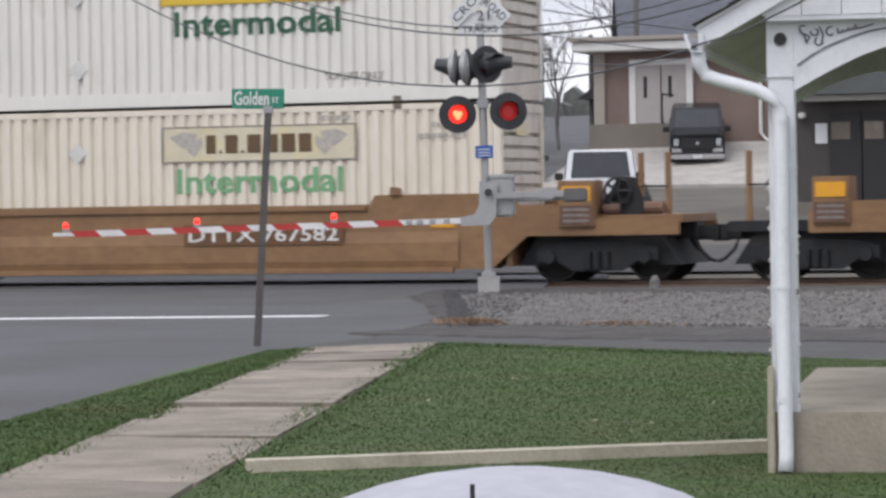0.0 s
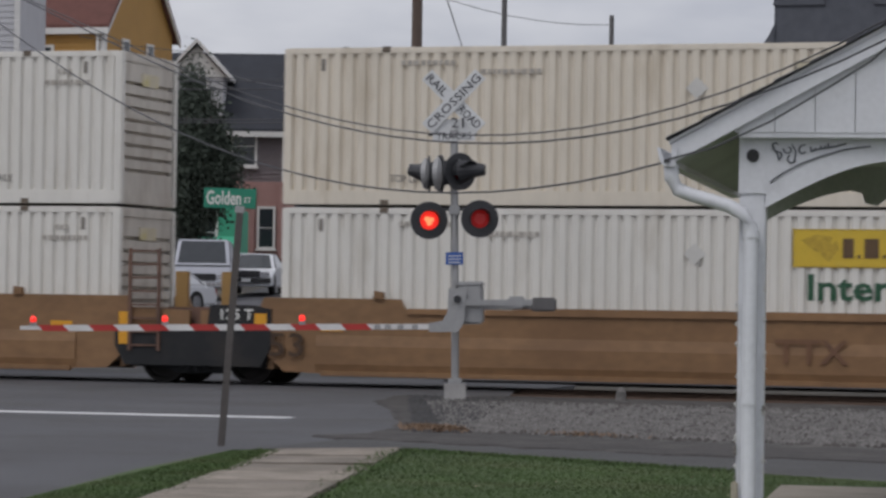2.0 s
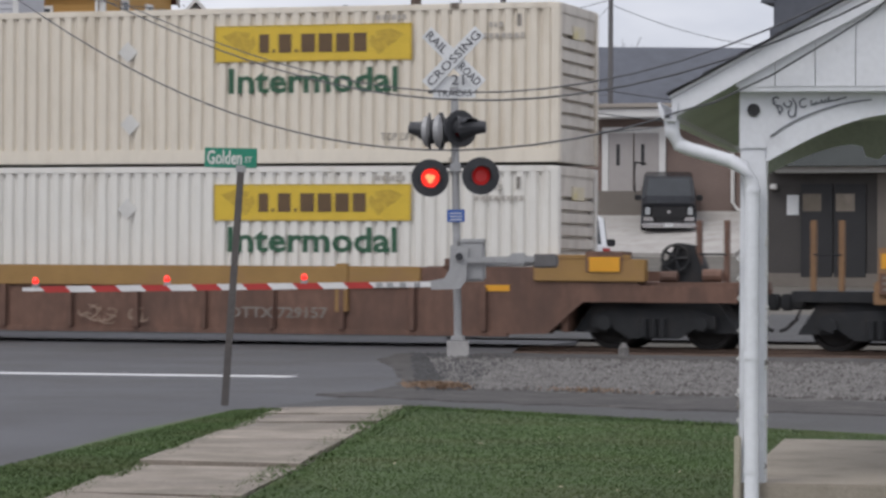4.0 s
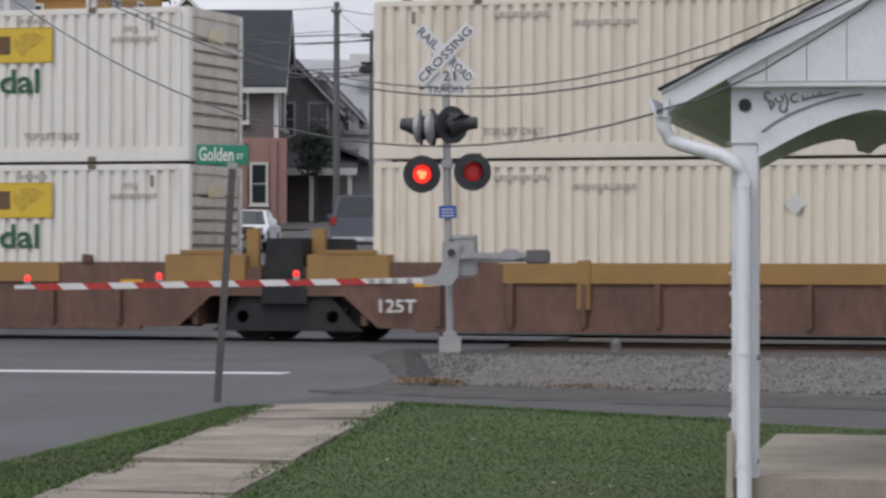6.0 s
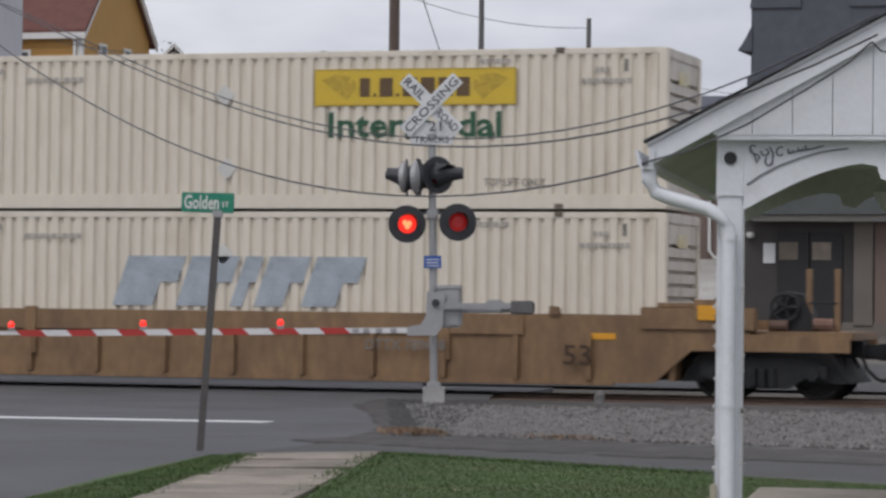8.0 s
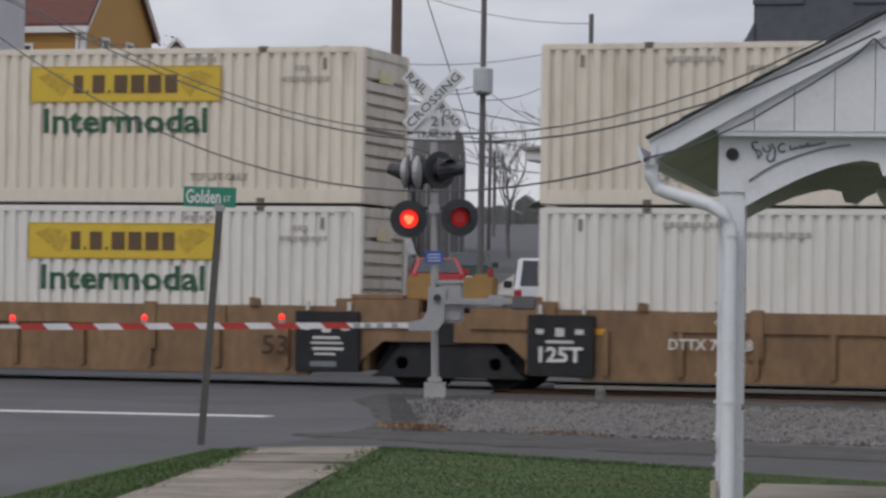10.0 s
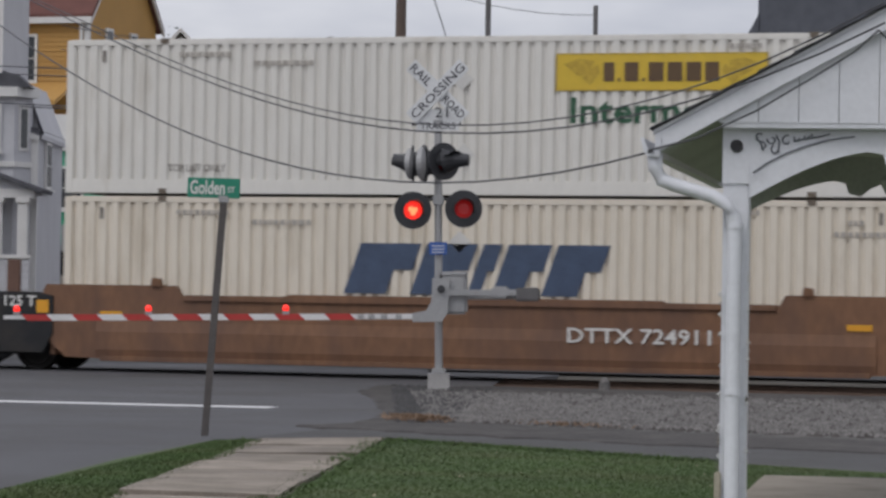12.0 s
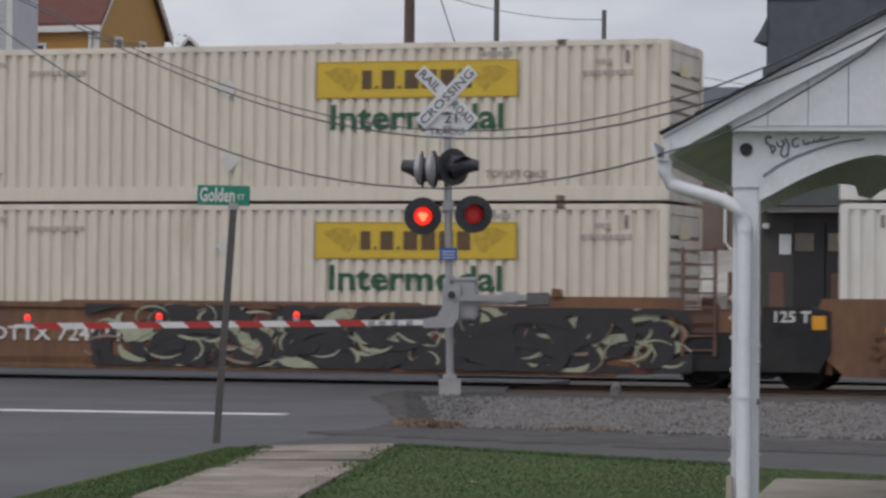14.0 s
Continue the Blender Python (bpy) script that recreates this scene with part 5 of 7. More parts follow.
for u, (lead, paint, style, up, low) in enumerate(UNITS):
    cx = lead - HALF
    car = well_car(paint, style, u % 3 == 0, u % 3 == 1, MARKS.get(u, []), PAINTS[paint] + " well car with a low loading well", top="car_yellow" if style == "ribbed" and paint == "car_brown" else None)
    MOVING.append((car, cx, 0.0))
    for spec, z in ((low, 0.395), (up, 3.322)):
        b = container(*spec, label="%s ribbed steel container with %s" % (WORDS[spec[0]], WORDS[spec[1]]))
        MOVING.append((b, cx, z))
    if u % 3 in (1, 2) and style == "smooth":
        part("lettering", lettering("125 T", 0.2, 0.64, "white_letter", 0.02, key="mark_125T"), "white_letter", car, at=pose(-HALF - 1.08, -1.55, 1.2))
    if u == 4:
        graffiti(car, -1.1, 0.1, 8, [("graffiti_pale", 22, 0.05, 0.14, 0.008, 0.016)], 0.3, 0.85)
    if u == 12:
        graffiti(car, -2.6, 8.2, 3, [("graffiti_black", 110, 0.2, 0.6, 0.08, 0.2), ("graffiti_red", 18, 0.15, 0.35, 0.05, 0.12), ("graffiti_black", 20, 0.1, 0.35, 0.015, 0.05), ("graffiti_green", 34, 0.16, 0.34, 0.06, 0.13), ("graffiti_black", 26, 0.1, 0.3, 0.008, 0.02), ("graffiti_green", 60, 0.12, 0.5, 0.012, 0.03), ("graffiti_pale", 30, 0.15, 0.4, 0.012, 0.03)])
    if u == 11:
        graffiti(car, 1.5, 5.2, 5, [("graffiti_pale", 16, 0.12, 0.34, 0.03, 0.08), ("brown_letter", 50, 0.1, 0.36, 0.012, 0.03)], 0.35, 1.3)
        graffiti(car, -0.9, 0.4, 6, [("graffiti_pale", 9, 0.1, 0.25, 0.015, 0.03)], 0.3, 1.0)
        for k, shape in enumerate((((0.0, 0.3), (0.7, 0.3), (0.7, 0.5), (0.47, 0.5), (0.3, 0.0), (0.08, 0.0), (0.25, 0.3)), ((0.0, 0.3), (0.7, 0.3), (0.7, 0.5), (0.47, 0.5), (0.3, 0.0), (0.08, 0.0), (0.25, 0.3)), ((0.0, 0.0), (0.22, 0.0), (0.38, 0.15), (0.5, 0.0), (0.72, 0.0), (0.52, 0.26), (0.75, 0.5), (0.5, 0.5), (0.38, 0.37), (0.25, 0.5), (0.05, 0.5), (0.22, 0.26)))):
            part("company_mark", prism(bmesh.new(), [(-1.0 + 0.76 * k + x, 0.68 + z) for x, z in shape], -1.60, -1.55, "y"), "white_letter", car, "chipped pale company mark")
        for x, z in ((-2.95, 0.85), (-3.95, 1.2)):
            part("placard", bmesh_box(x, x + 0.34, -1.56, -1.53, z, z + (0.28 if z < 1 else 0.1)), "car_yellow", car, "faded yellow placard")




# ---------- crossing signal ----------
def signal_lamp(mast, x, y, z, rz, lens, core=None):
    """Round black target with hood and lens, facing -y before the turn rz."""
    def disc(b):
        tube(b, [(0, 0.0, 0), (0, 0.03, 0)], 0.30, 28)
        tube(b, [(0, 0.03, 0), (0, 0.16, 0), (0, 0.2, 0)], [0.2, 0.17, 0.08], 16)
        return b
    t = part("lamp_target", shared("lamp_target", disc, "signal_black"), "signal_black", mast, "round black lamp background", at=pose(x, y, z, 0, 0, rz))

    def hood(b):
        n, r = 14, 0.165
        rows = []
        for k in range(n + 1):
            a = radians(-25) + radians(230) * k / n
            rows.append([(r * math.cos(a), 0.0, r * math.sin(a)), (r * math.cos(a), -0.30 if 3 < k < 11 else -0.16, r * math.sin(a))])
        vs = [[b.verts.new(p) for p in q] + [b.verts.new((p[0] * 0.95, p[1], p[2] * 0.95)) for p in q] for q in rows]
        for p, q in zip(vs, vs[1:]):
            b.faces.new((p[0], p[1], q[1], q[0]))
            b.faces.new((p[2], q[2], q[3], p[3]))
            b.faces.new((p[1], p[3], q[3], q[1]))
        return b
    part("hood", shared("lamp_hood", hood, "signal_black"), "signal_black", t)
    part("lens", shared("lens_" + lens, lambda b: tube(b, [(0, -0.03, 0), (0, -0.012, 0), (0, 0.01, 0)], [0.09, 0.145, 0.15], 20), lens), lens, t, "red glass lens")
    if core:
        part("led_core", shared("core_" + core, lambda b: [tube(b, [(dx, -0.036, dz), (dx, -0.028, dz)], r, 10) for dx, dz, r in ((-0.035, 0.02, 0.045), (0.035, 0.01, 0.04), (0, -0.04, 0.045))] and b, core), core, t)
    return t


mast = thing("crossing_signal", "grey steel railway crossing signal with lit red lamps and lowered gate", "crossing signal", pose(-14.92, 47.37, 0.0, 0, -1.1, HEAD))
part("foundation", bmesh_box(-0.17, 0.17, -0.17, 0.17, -0.1, 0.27), "concrete_grey", mast)
part("mast_base", box(bmesh.new(), -0.11, 0.11, -0.11, 0.11, 0.262, 0.36, 0.02), "signal_steel", mast)
part("mast_pole", tube(bmesh.new(), [(0, 0, 0.3), (0, 0, 4.45)], 0.062, 14), "signal_steel", mast)
for z in (2.98, 3.74, 4.2):
    part("cross_arm", tube(bmesh.new(), [(-0.36 if z < 4 else -0.42, 0, z + 0.06), (-0.1, 0, z + 0.08), (0.1, 0, z + 0.08), (0.36, 0, z + 0.06)], 0.024, 8), "signal_black", mast)
    part("clamp", box(bmesh.new(), -0.09, 0.09, -0.09, 0.09, z - 0.02, z + 0.14, 0.02), "signal_steel", mast)
signal_lamp(mast, -0.40, -0.12, 2.88, 8, "lens_lit", "lens_core")
signal_lamp(mast, 0.41, -0.12, 2.90, 8, "lens_low")
# the upper pair serves the side road: seen edge on and from behind
signal_lamp(mast, -0.24, 0.02, 3.63, -74, "lens_dark")
signal_lamp(mast, -0.42, -0.02, 3.62, -84, "lens_dark")
signal_lamp(mast, 0.10, -0.06, 3.66, 38, "lens_dark")
part("lamp_back", tube(bmesh.new(), [(0.1, -0.1, 3.66), (0.3, -0.14, 3.68), (0.50, -0.16, 3.68)], [0.2, 0.13, 0.09], 14), "signal_black", mast)
part("lamp_back", tube(bmesh.new(), [(-0.42, -0.1, 3.62), (-0.6, -0.1, 3.66), (-0.74, -0.1, 3.67)], [0.16, 0.11, 0.06], 12), "signal_black", mast)
for x, r in ((-0.25, 0.27), (-0.44, 0.25)):
    part("target_back", tube(bmesh.new(), [(x, -0.16, 3.62), (x + 0.03, -0.17, 3.62), (x + 0.07, -0.17, 3.62)], [r, r * 0.92, r * 0.5], 20), "signal_steel", mast, "pale back of a side-facing lamp")
for s in (1, -1):
    blade = part("crossbuck_blade", box(bmesh.new(), -0.61, 0.61, -0.012, 0.012, -0.115, 0.115, 0.006), "sign_white", mast, "white crossbuck blade", at=pose(0, -0.09 - 0.03 * (s < 0), 4.78, 0, 45 * s, 0))
    for word, x0, w in ((("RAIL", -0.57, 0.40), ("ROAD", 0.15, 0.42)) if s > 0 else (("CROSSING", -0.57, 1.14),)):
        part("lettering", lettering(word, 0.135, w, "sign_ink_hazed", 0.006), "sign_ink_hazed", blade, at=pose(x0, -0.015, -0.067))
plate = part("track_count_sign", prism(bmesh.new(), [(-0.34, 4.15), (0.34, 4.15), (0.34, 4.31), (0.15, 4.50), (-0.15, 4.50), (-0.34, 4.31)], -0.086, -0.07, "y"), "sign_white", mast, "white sign below the crossbuck")
part("lettering", lettering("TRACKS", 0.11, 0.56, "sign_ink_hazed", 0.006), "sign_ink_hazed", plate, at=pose(-0.28, -0.09, 4.175))
part("lettering", lettering("21", 0.16, 0.2, "sign_ink_hazed", 0.006), "sign_ink_hazed", plate, at=pose(-0.04, -0.125, 4.36))
part("blue_sign", box(bmesh.new(), -0.14, 0.14, -0.10, -0.085, 2.17, 2.37, 0.005), "sign_blue", mast, "small blue notice plate")
for z in (2.31, 2.26, 2.21):
    part("notice_bar", bmesh_box(-0.10, 0.10, -0.105, -0.099, z - 0.008, z + 0.008), "sign_white", mast)
# gate machine
part("gate_machine", box(bmesh.new(), 0.06, 0.46, -0.24, 0.2, 1.22, 1.86, 0.04), "signal_steel", mast, "grey steel gate machine housing")
part("machine_lid", box(bmesh.new(), 0.04, 0.48, -0.26, 0.22, 1.82, 1.90, 0.03), "signal_steel", mast)
part("gate_bracket", prism(bmesh.new(), [(-0.40, 1.10), (0.06, 1.10), (0.16, 1.24), (0.2, 1.78), (-0.08, 1.80), (-0.1, 1.42), (-0.18, 1.28), (-0.40, 1.24)], -0.34, -0.28, "y"), "signal_steel", mast)
part("pivot", tube(bmesh.new(), [(0.06, -0.40, 1.62), (0.06, -0.2, 1.62)], 0.06, 12), "signal_black", mast)
for y, z in ((-0.3, 1.56), (0.16, 1.5)):
    part("counterweight_arm", box(bmesh.new(), 0.1, 1.40, y - 0.03, y + 0.03, z - 0.05, z + 0.05, 0.01), "signal_steel", mast)
part("counterweight", box(bmesh.new(), 0.85, 1.12, -0.34, 0.22, 1.46, 1.66, 0.03), "signal_steel", mast)
part("counterweight", box(bmesh.new(), 1.22, 1.62, -0.34, 0.22, 1.42, 1.64, 0.03), "pole_grey", mast)
gate = part("gate_arm", prism(bmesh.new(), [(-6.95, 1.16), (-0.34, 1.14), (-0.34, 1.23), (-6.95, 1.22)], -0.325, -0.295, "y"), "gate_white", mast, "striped gate arm, lowered")
x, i = -1.35, 0
while x > -6.6:
    sh = 0.05
    part("stripe", prism(bmesh.new(), [(x - 0.405 + sh, 1.135), (x + sh, 1.135), (x - sh, 1.235), (x - 0.405 - sh, 1.235)], -0.336, -0.29, "y"), "gate_red" if i % 2 == 0 else "gate_white", gate)
    x -= 0.405
    i += 1
for x in (-0.62, -0.85, -1.05, -1.22):
    part("bolt_plate", box(bmesh.new(), x - 0.05, x + 0.05, -0.34, -0.3, 1.15, 1.22, 0.008), "signal_steel", gate)
for x in (-2.42, -4.62, -6.74):
    part("lamp_base", bmesh_box(x - 0.05, x + 0.05, -0.34, -0.28, 1.225, 1.29), "signal_steel", gate)
    part("gate_lamp", tube(bmesh.new(), [(x, -0.31, 1.28), (x, -0.31, 1.33), (x, -0.31, 1.38)], [0.05, 0.055, 0.03], 10), "lens_lit", gate, "lit red gate lamp")

# ---------- street-name sign ----------
sign = thing("street_sign", "green street-name sign on a leaning brown steel post", "street sign", pose(-12.16, 30.44, 0.0, 0, 3.7, 10))
part("post", prism(bmesh.new(), [(-0.035, -0.02), (0.035, -0.02), (0.035, 0.02), (0.022, 0.02), (0.012, -0.006), (-0.012, -0.006), (-0.022, 0.02), (-0.035, 0.02)], -0.2, 2.52, "z"), "post_metal", sign)
part("bracket", bmesh_box(-0.05, 0.05, -0.025, 0.025, 2.46, 2.53), "signal_steel", sign)
bl = part("blade", box(bmesh.new(), -0.29, 0.28, -0.012, 0.012, 2.50, 2.71, 0.006), "sign_green", sign, "green sign blade", at=pose(0, 0, 0, 0, -2.5, -4))
part("lettering", lettering("Golden", 0.15, 0.38, "white_letter", 0.02), "white_letter", bl, at=pose(-0.26, -0.014, 2.535))
part("lettering", lettering("ST", 0.06, 0.08, "white_letter", 0.01), "white_letter", bl, at=pose(0.15, -0.014, 2.56))

# ---------- porch with gable ----------
porch = thing("porch", "white painted porch with gable, carved brackets and dark shingle roof", "porch", pose(-3.47, 16.24, 0, 0, 0, 8))
part("base", box(bmesh.new(), -0.10, 4.6, -0.07, 4.2, -0.1, 0.35, 0.012), "porch_concrete", porch, "pale concrete porch floor")
part("base_corner", box(bmesh.new(), -0.092, -0.055, -0.10, -0.072, -0.1, 0.6, 0.008), "kerb_pale", porch)
for u, v in ((0.0, 0.0), (4.4, 0.0), (4.4, 3.95)):
    part("post", box(bmesh.new(), u - 0.07, u + 0.07, v - 0.05, v + 0.08, 0.34, 2.44, 0.008), "porch_white", porch)
part("post_block", box(bmesh.new(), -0.075, 0.075, -0.062, 0.0, 2.12, 2.44, 0.006), "porch_white", porch)
part("boss", tube(bmesh.new(), [(0.0, -0.075, 2.325), (0.0, -0.055, 2.325)], 0.034, 18), "dark", porch, "dark round boss")
SL = 0.538
RU, RZ = 2.2, 2.40 + (2.2 + 0.435) * SL
# gable of upright boards
u = -0.30
while u < 4.7:
    w = 0.21
    u1 = min(u + w - 0.004, 4.7)
    def top(q):
        return (2.40 + (q + 0.435) * SL if q < RU else RZ - (q - RU) * SL) - 0.07
    if top(u) > 2.47 and top(u1) > 2.47:
        part("gable_board", prism(bmesh.new(), [(u, 2.445), (u1, 2.445), (u1, top(u1)), (u, top(u))], -0.135, -0.02, "y"), "porch_white", porch)
    u += w
part("beam", box(bmesh.new(), -0.075, 4.48, -0.13, 0.06, 2.415, 2.45, 0.006), "porch_white", porch)
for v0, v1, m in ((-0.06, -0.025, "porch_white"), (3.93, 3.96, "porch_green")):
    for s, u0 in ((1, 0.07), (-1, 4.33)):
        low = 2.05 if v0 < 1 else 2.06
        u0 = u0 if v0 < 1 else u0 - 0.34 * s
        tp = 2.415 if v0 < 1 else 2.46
        curve = [(u0, tp), (u0, low)]
        for k in range(1, 11):
            a = k / 10
            curve.append((u0 + s * 0.62 * a, low + (2.30 - low) * math.sin(a * 1.35) / math.sin(1.35)))
        curve += [(u0 + s * 0.70, 2.285), (u0 + s * 0.72, 2.22), (u0 + s * 0.80, 2.20), (u0 + s * 0.86, 2.25), (u0 + s * 1.0, 2.31), (u0 + s * 1.0, tp)]
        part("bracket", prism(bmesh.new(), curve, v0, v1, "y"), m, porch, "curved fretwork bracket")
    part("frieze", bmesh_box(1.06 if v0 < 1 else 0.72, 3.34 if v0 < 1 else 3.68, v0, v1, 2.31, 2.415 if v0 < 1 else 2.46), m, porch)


def spiral(cx, cz, r, a0, turns, n=14):
    return [(cx + r * (1 - 0.6 * k / n) * math.cos(a0 + turns * k / n), cz + r * (1 - 0.6 * k / n) * math.sin(a0 + turns * k / n)) for k in range(n + 1)]


SCROLLS = [
    spiral(0.115, 2.375, 0.020, 0.5, 4.4), spiral(0.135, 2.325, 0.024, 2.4, -4.6), spiral(0.185, 2.36, 0.026, 3.0, 4.8), spiral(0.205, 2.305, 0.026, 2.0, 4.4),
    spiral(0.265, 2.355, 0.030, 1.2, 4.6), spiral(0.32, 2.365, 0.018, 2.6, 4.2), spiral(0.365, 2.375, 0.015, 0.4, -4.4), spiral(0.405, 2.38, 0.013, 2.0, 4.2),
    [(0.10, 2.36), (0.125, 2.35), (0.14, 2.30)], [(0.205, 2.385), (0.225, 2.35), (0.22, 2.29)], [(0.30, 2.35), (0.36, 2.365), (0.43, 2.375), (0.49, 2.392)],
    [(0.09, 2.185), (0.16, 2.235), (0.25, 2.283), (0.36, 2.325), (0.47, 2.357), (0.56, 2.372), (0.62, 2.378)],
]
for pts in SCROLLS:
    part("scrollwork", tube(bmesh.new(), [(p[0], -0.066, p[1]) for p in pts], 0.0048, 6), "scroll_grey", porch)
# roof
for s in (1, -1):
    a, b = (-0.435, RU) if s > 0 else (RU * 2 + 0.435, RU)
    za, zb = 2.40, RZ
    part("roof_deck", prism(bmesh.new(), [(a, za - 0.02), (b, zb - 0.02), (b, zb + 0.0), (a, za + 0.0)], -0.17, 4.35, "y"), "porch_white", porch)
    for k in range(14):
        f0, f1 = k / 14, (k + 1) / 14 + 0.012
        q0, q1 = a + (b - a) * f0, a + (b - a) * min(f1, 1)
        z0, z1 = za + (zb - za) * f0, za + (zb - za) * min(f1, 1)
        part("shingle_course", prism(bmesh.new(), [(q0 - 0.02 * s, z0 + 0.004), (q1, z1 + 0.003), (q1, z1 + 0.008), (q0 - 0.01 * s, z0 + 0.016)], -0.20, 4.38, "y"), "shingle", porch)
    part("rake_board", prism(bmesh.new(), [(a + 0.01 * s, za - 0.125), (b, zb - 0.10), (b, zb - 0.02), (a + 0.01 * s, za - 0.02)], -0.165, -0.14, "y"), "porch_white", porch)
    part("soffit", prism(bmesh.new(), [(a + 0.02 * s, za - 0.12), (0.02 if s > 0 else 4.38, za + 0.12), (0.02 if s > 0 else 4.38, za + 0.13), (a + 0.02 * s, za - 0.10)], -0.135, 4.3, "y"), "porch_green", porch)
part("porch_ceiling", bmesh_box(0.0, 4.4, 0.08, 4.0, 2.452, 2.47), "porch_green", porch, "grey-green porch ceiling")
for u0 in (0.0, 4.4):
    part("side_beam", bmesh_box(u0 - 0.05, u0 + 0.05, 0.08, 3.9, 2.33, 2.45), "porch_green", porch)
part("pendant", tube(bmesh.new(), [(0.78, 2.0, 2.46), (0.78, 2.0, 2.28), (0.78, 2.0, 2.23), (0.78, 2.0, 2.16), (0.78, 2.0, 2.11)], [0.03, 0.03, 0.08, 0.05, 0.01], 10), "porch_green", porch)
# gutter and downspout
part("gutter", prism(bmesh.new(), [(-0.50, 2.36), (-0.485, 2.29), (-0.46, 2.26), (-0.40, 2.26), (-0.39, 2.36), (-0.40, 2.36), (-0.41, 2.275), (-0.455, 2.275), (-0.485, 2.36)], -0.18, 4.36, "y"), "porch_white", porch)
part("downspout", tube(bmesh.new(), [(-0.43, -0.12, 2.27), (-0.425, -0.12, 2.20), (-0.39, -0.12, 2.14), (-0.33, -0.12, 2.115), (-0.12, -0.12, 2.055), (-0.05, -0.12, 2.02), (-0.01, -0.12, 1.95), (0.0, -0.12, 1.85), (0.0, -0.12, 1.0), (0.005, -0.12, 0.12), (0.0, -0.14, 0.04)], [0.040, 0.040, 0.039, 0.037, 0.037, 0.038, 0.039, 0.038, 0.038, 0.040, 0.041], 12), "porch_white", porch, "white downspout with dents", smooth=True)
for z in (1.02, 0.42, 1.9):
    part("spout_joint", tube(bmesh.new(), [(0.0, -0.12, z - 0.015), (0.0, -0.12, z + 0.015)], 0.042, 12), "porch_white", porch)
rr = random.Random(21)
for z0, z1, n in ((1.42, 1.74, 12), (0.70, 1.04, 16), (1.06, 1.4, 8), (0.4, 0.7, 10)):
    for i in range(n):
        z = z0 + (z1 - z0) * i / n
        s = -1 if rr.random() < 0.65 else 1
        if rr.random() < 0.35:
            continue
        part("peeling_trim", tube(bmesh.new(), [(s * 0.068, -0.07, z), (s * (0.075 + rr.random() * 0.012), -0.078, z + 0.01), (s * 0.069, -0.072, z + 0.022)], rr.uniform(0.003, 0.008), 6), "trim_white" if rr.random() < 0.7 else "ink_grey", porch)
part("cable", tube(bmesh.new(), [(-0.46, -0.19, 2.29), (-0.2, -0.19, 2.36), (0.1, -0.19, 2.50), (0.4, -0.19, 2.68), (0.62, -0.19, 2.82), (0.74, -0.19, 2.93)], 0.006, 6), "cable", porch)
part("cable", tube(bmesh.new(), [(0.74, -0.2, 2.93), (0.79, -0.2, 2.88), (0.86, -0.2, 2.87), (0.94, -0.2, 2.93), (0.99, -0.2, 3.02)], 0.006, 6), "cable", porch)
part("service_head", tube(bmesh.new(), [(0.86, -0.2, 3.07), (0.93, -0.2, 3.11), (1.0, -0.2, 3.12)], [0.02, 0.035, 0.02], 8), "cable", porch)

# pale domed lid of a bin close to the camera
bin_ = thing("rubbish_bin", "grey wheeled rubbish bin with a pale domed lid", "rubbish bin", pose(-1.175, 3.82, 0, 0, 0, 17))
part("body", prism(bmesh.new(), [(-0.25, 0.05), (0.25, 0.05), (0.29, 1.02), (-0.29, 1.02)], -0.27, 0.27, "y"), "box_grey", bin_)
bm = bmesh.new()
bmesh.ops.create_uvsphere(bm, u_segments=32, v_segments=16, radius=1.0)
bmesh.ops.delete(bm, geom=[v for v in bm.verts if v.co.z < -0.01], context="VERTS")
for v in bm.verts:
    v.co = Vector((v.co.x * 0.32, v.co.y * 0.30, 1.02 + v.co.z * 0.135))
part("lid", bm, "lid_grey", bin_, "pale domed lid", smooth=True)
part("lid_rim", box(bmesh.new(), -0.30, 0.30, -0.29, 0.29, 0.985, 1.02, 0.02), "box_grey", bin_)
part("catch", box(bmesh.new(), -0.053, -0.047, -0.2, -0.19, 1.10, 1.152), "dark", bin_)

# pale smear between gravel and rails, given shape as an added stub
mk = tagged(part("smear_stub", tube(bmesh.new(), [(0, 0, -0.2), (0, 0, 0.16), (0, 0, 0.24)], [0.10, 0.085, 0.03], 10), "stone", at=pose(-12.55, 48.75, 0)), "small made-up stub standing in for a pale smear over the gravel", "marker post")


# ---------- overhead wires in front of the train ----------
def wire(a, b, hang, r=0.006, n=30, start=-0.35, end=1.0):
    """A hanging wire, straight in plan from a to b; hang gives its height along the way."""
    pts = []
    for k in range(n + 1):
        s = start + (end - start) * k / n
        z = ((hang[0] * s + hang[1]) * s + hang[2]) * s + hang[3]
        pts.append((a[0] + (b[0] - a[0]) * s, a[1] + (b[1] - a[1]) * s, z))
    ob = part("overhead_wire", tube(bmesh.new(), pts, r, 5), "cable")
    return tagged(ob, "thin black overhead wire hanging in a shallow curve", "wire", group="overhead wires")


def town(l, d):
    """World x, y of a place d metres down the line of sight and l metres to its right."""
    a = radians(17.5)
    return l * math.cos(a) - d * math.sin(a), l * math.sin(a) + d * math.cos(a)


wire((-11.85, 24.52), (-3.87, 15.97), (0.967, 0.853, -3.38, 3.845))
wire((-11.15, 24.75), (-3.48, 16.09), (1.169, 0.173, -2.545, 3.827), end=1.13)
wire((-11.11, 24.76), (-3.48, 16.09), (1.30, 0.0, -2.45, 3.85), 0.005, end=1.13)


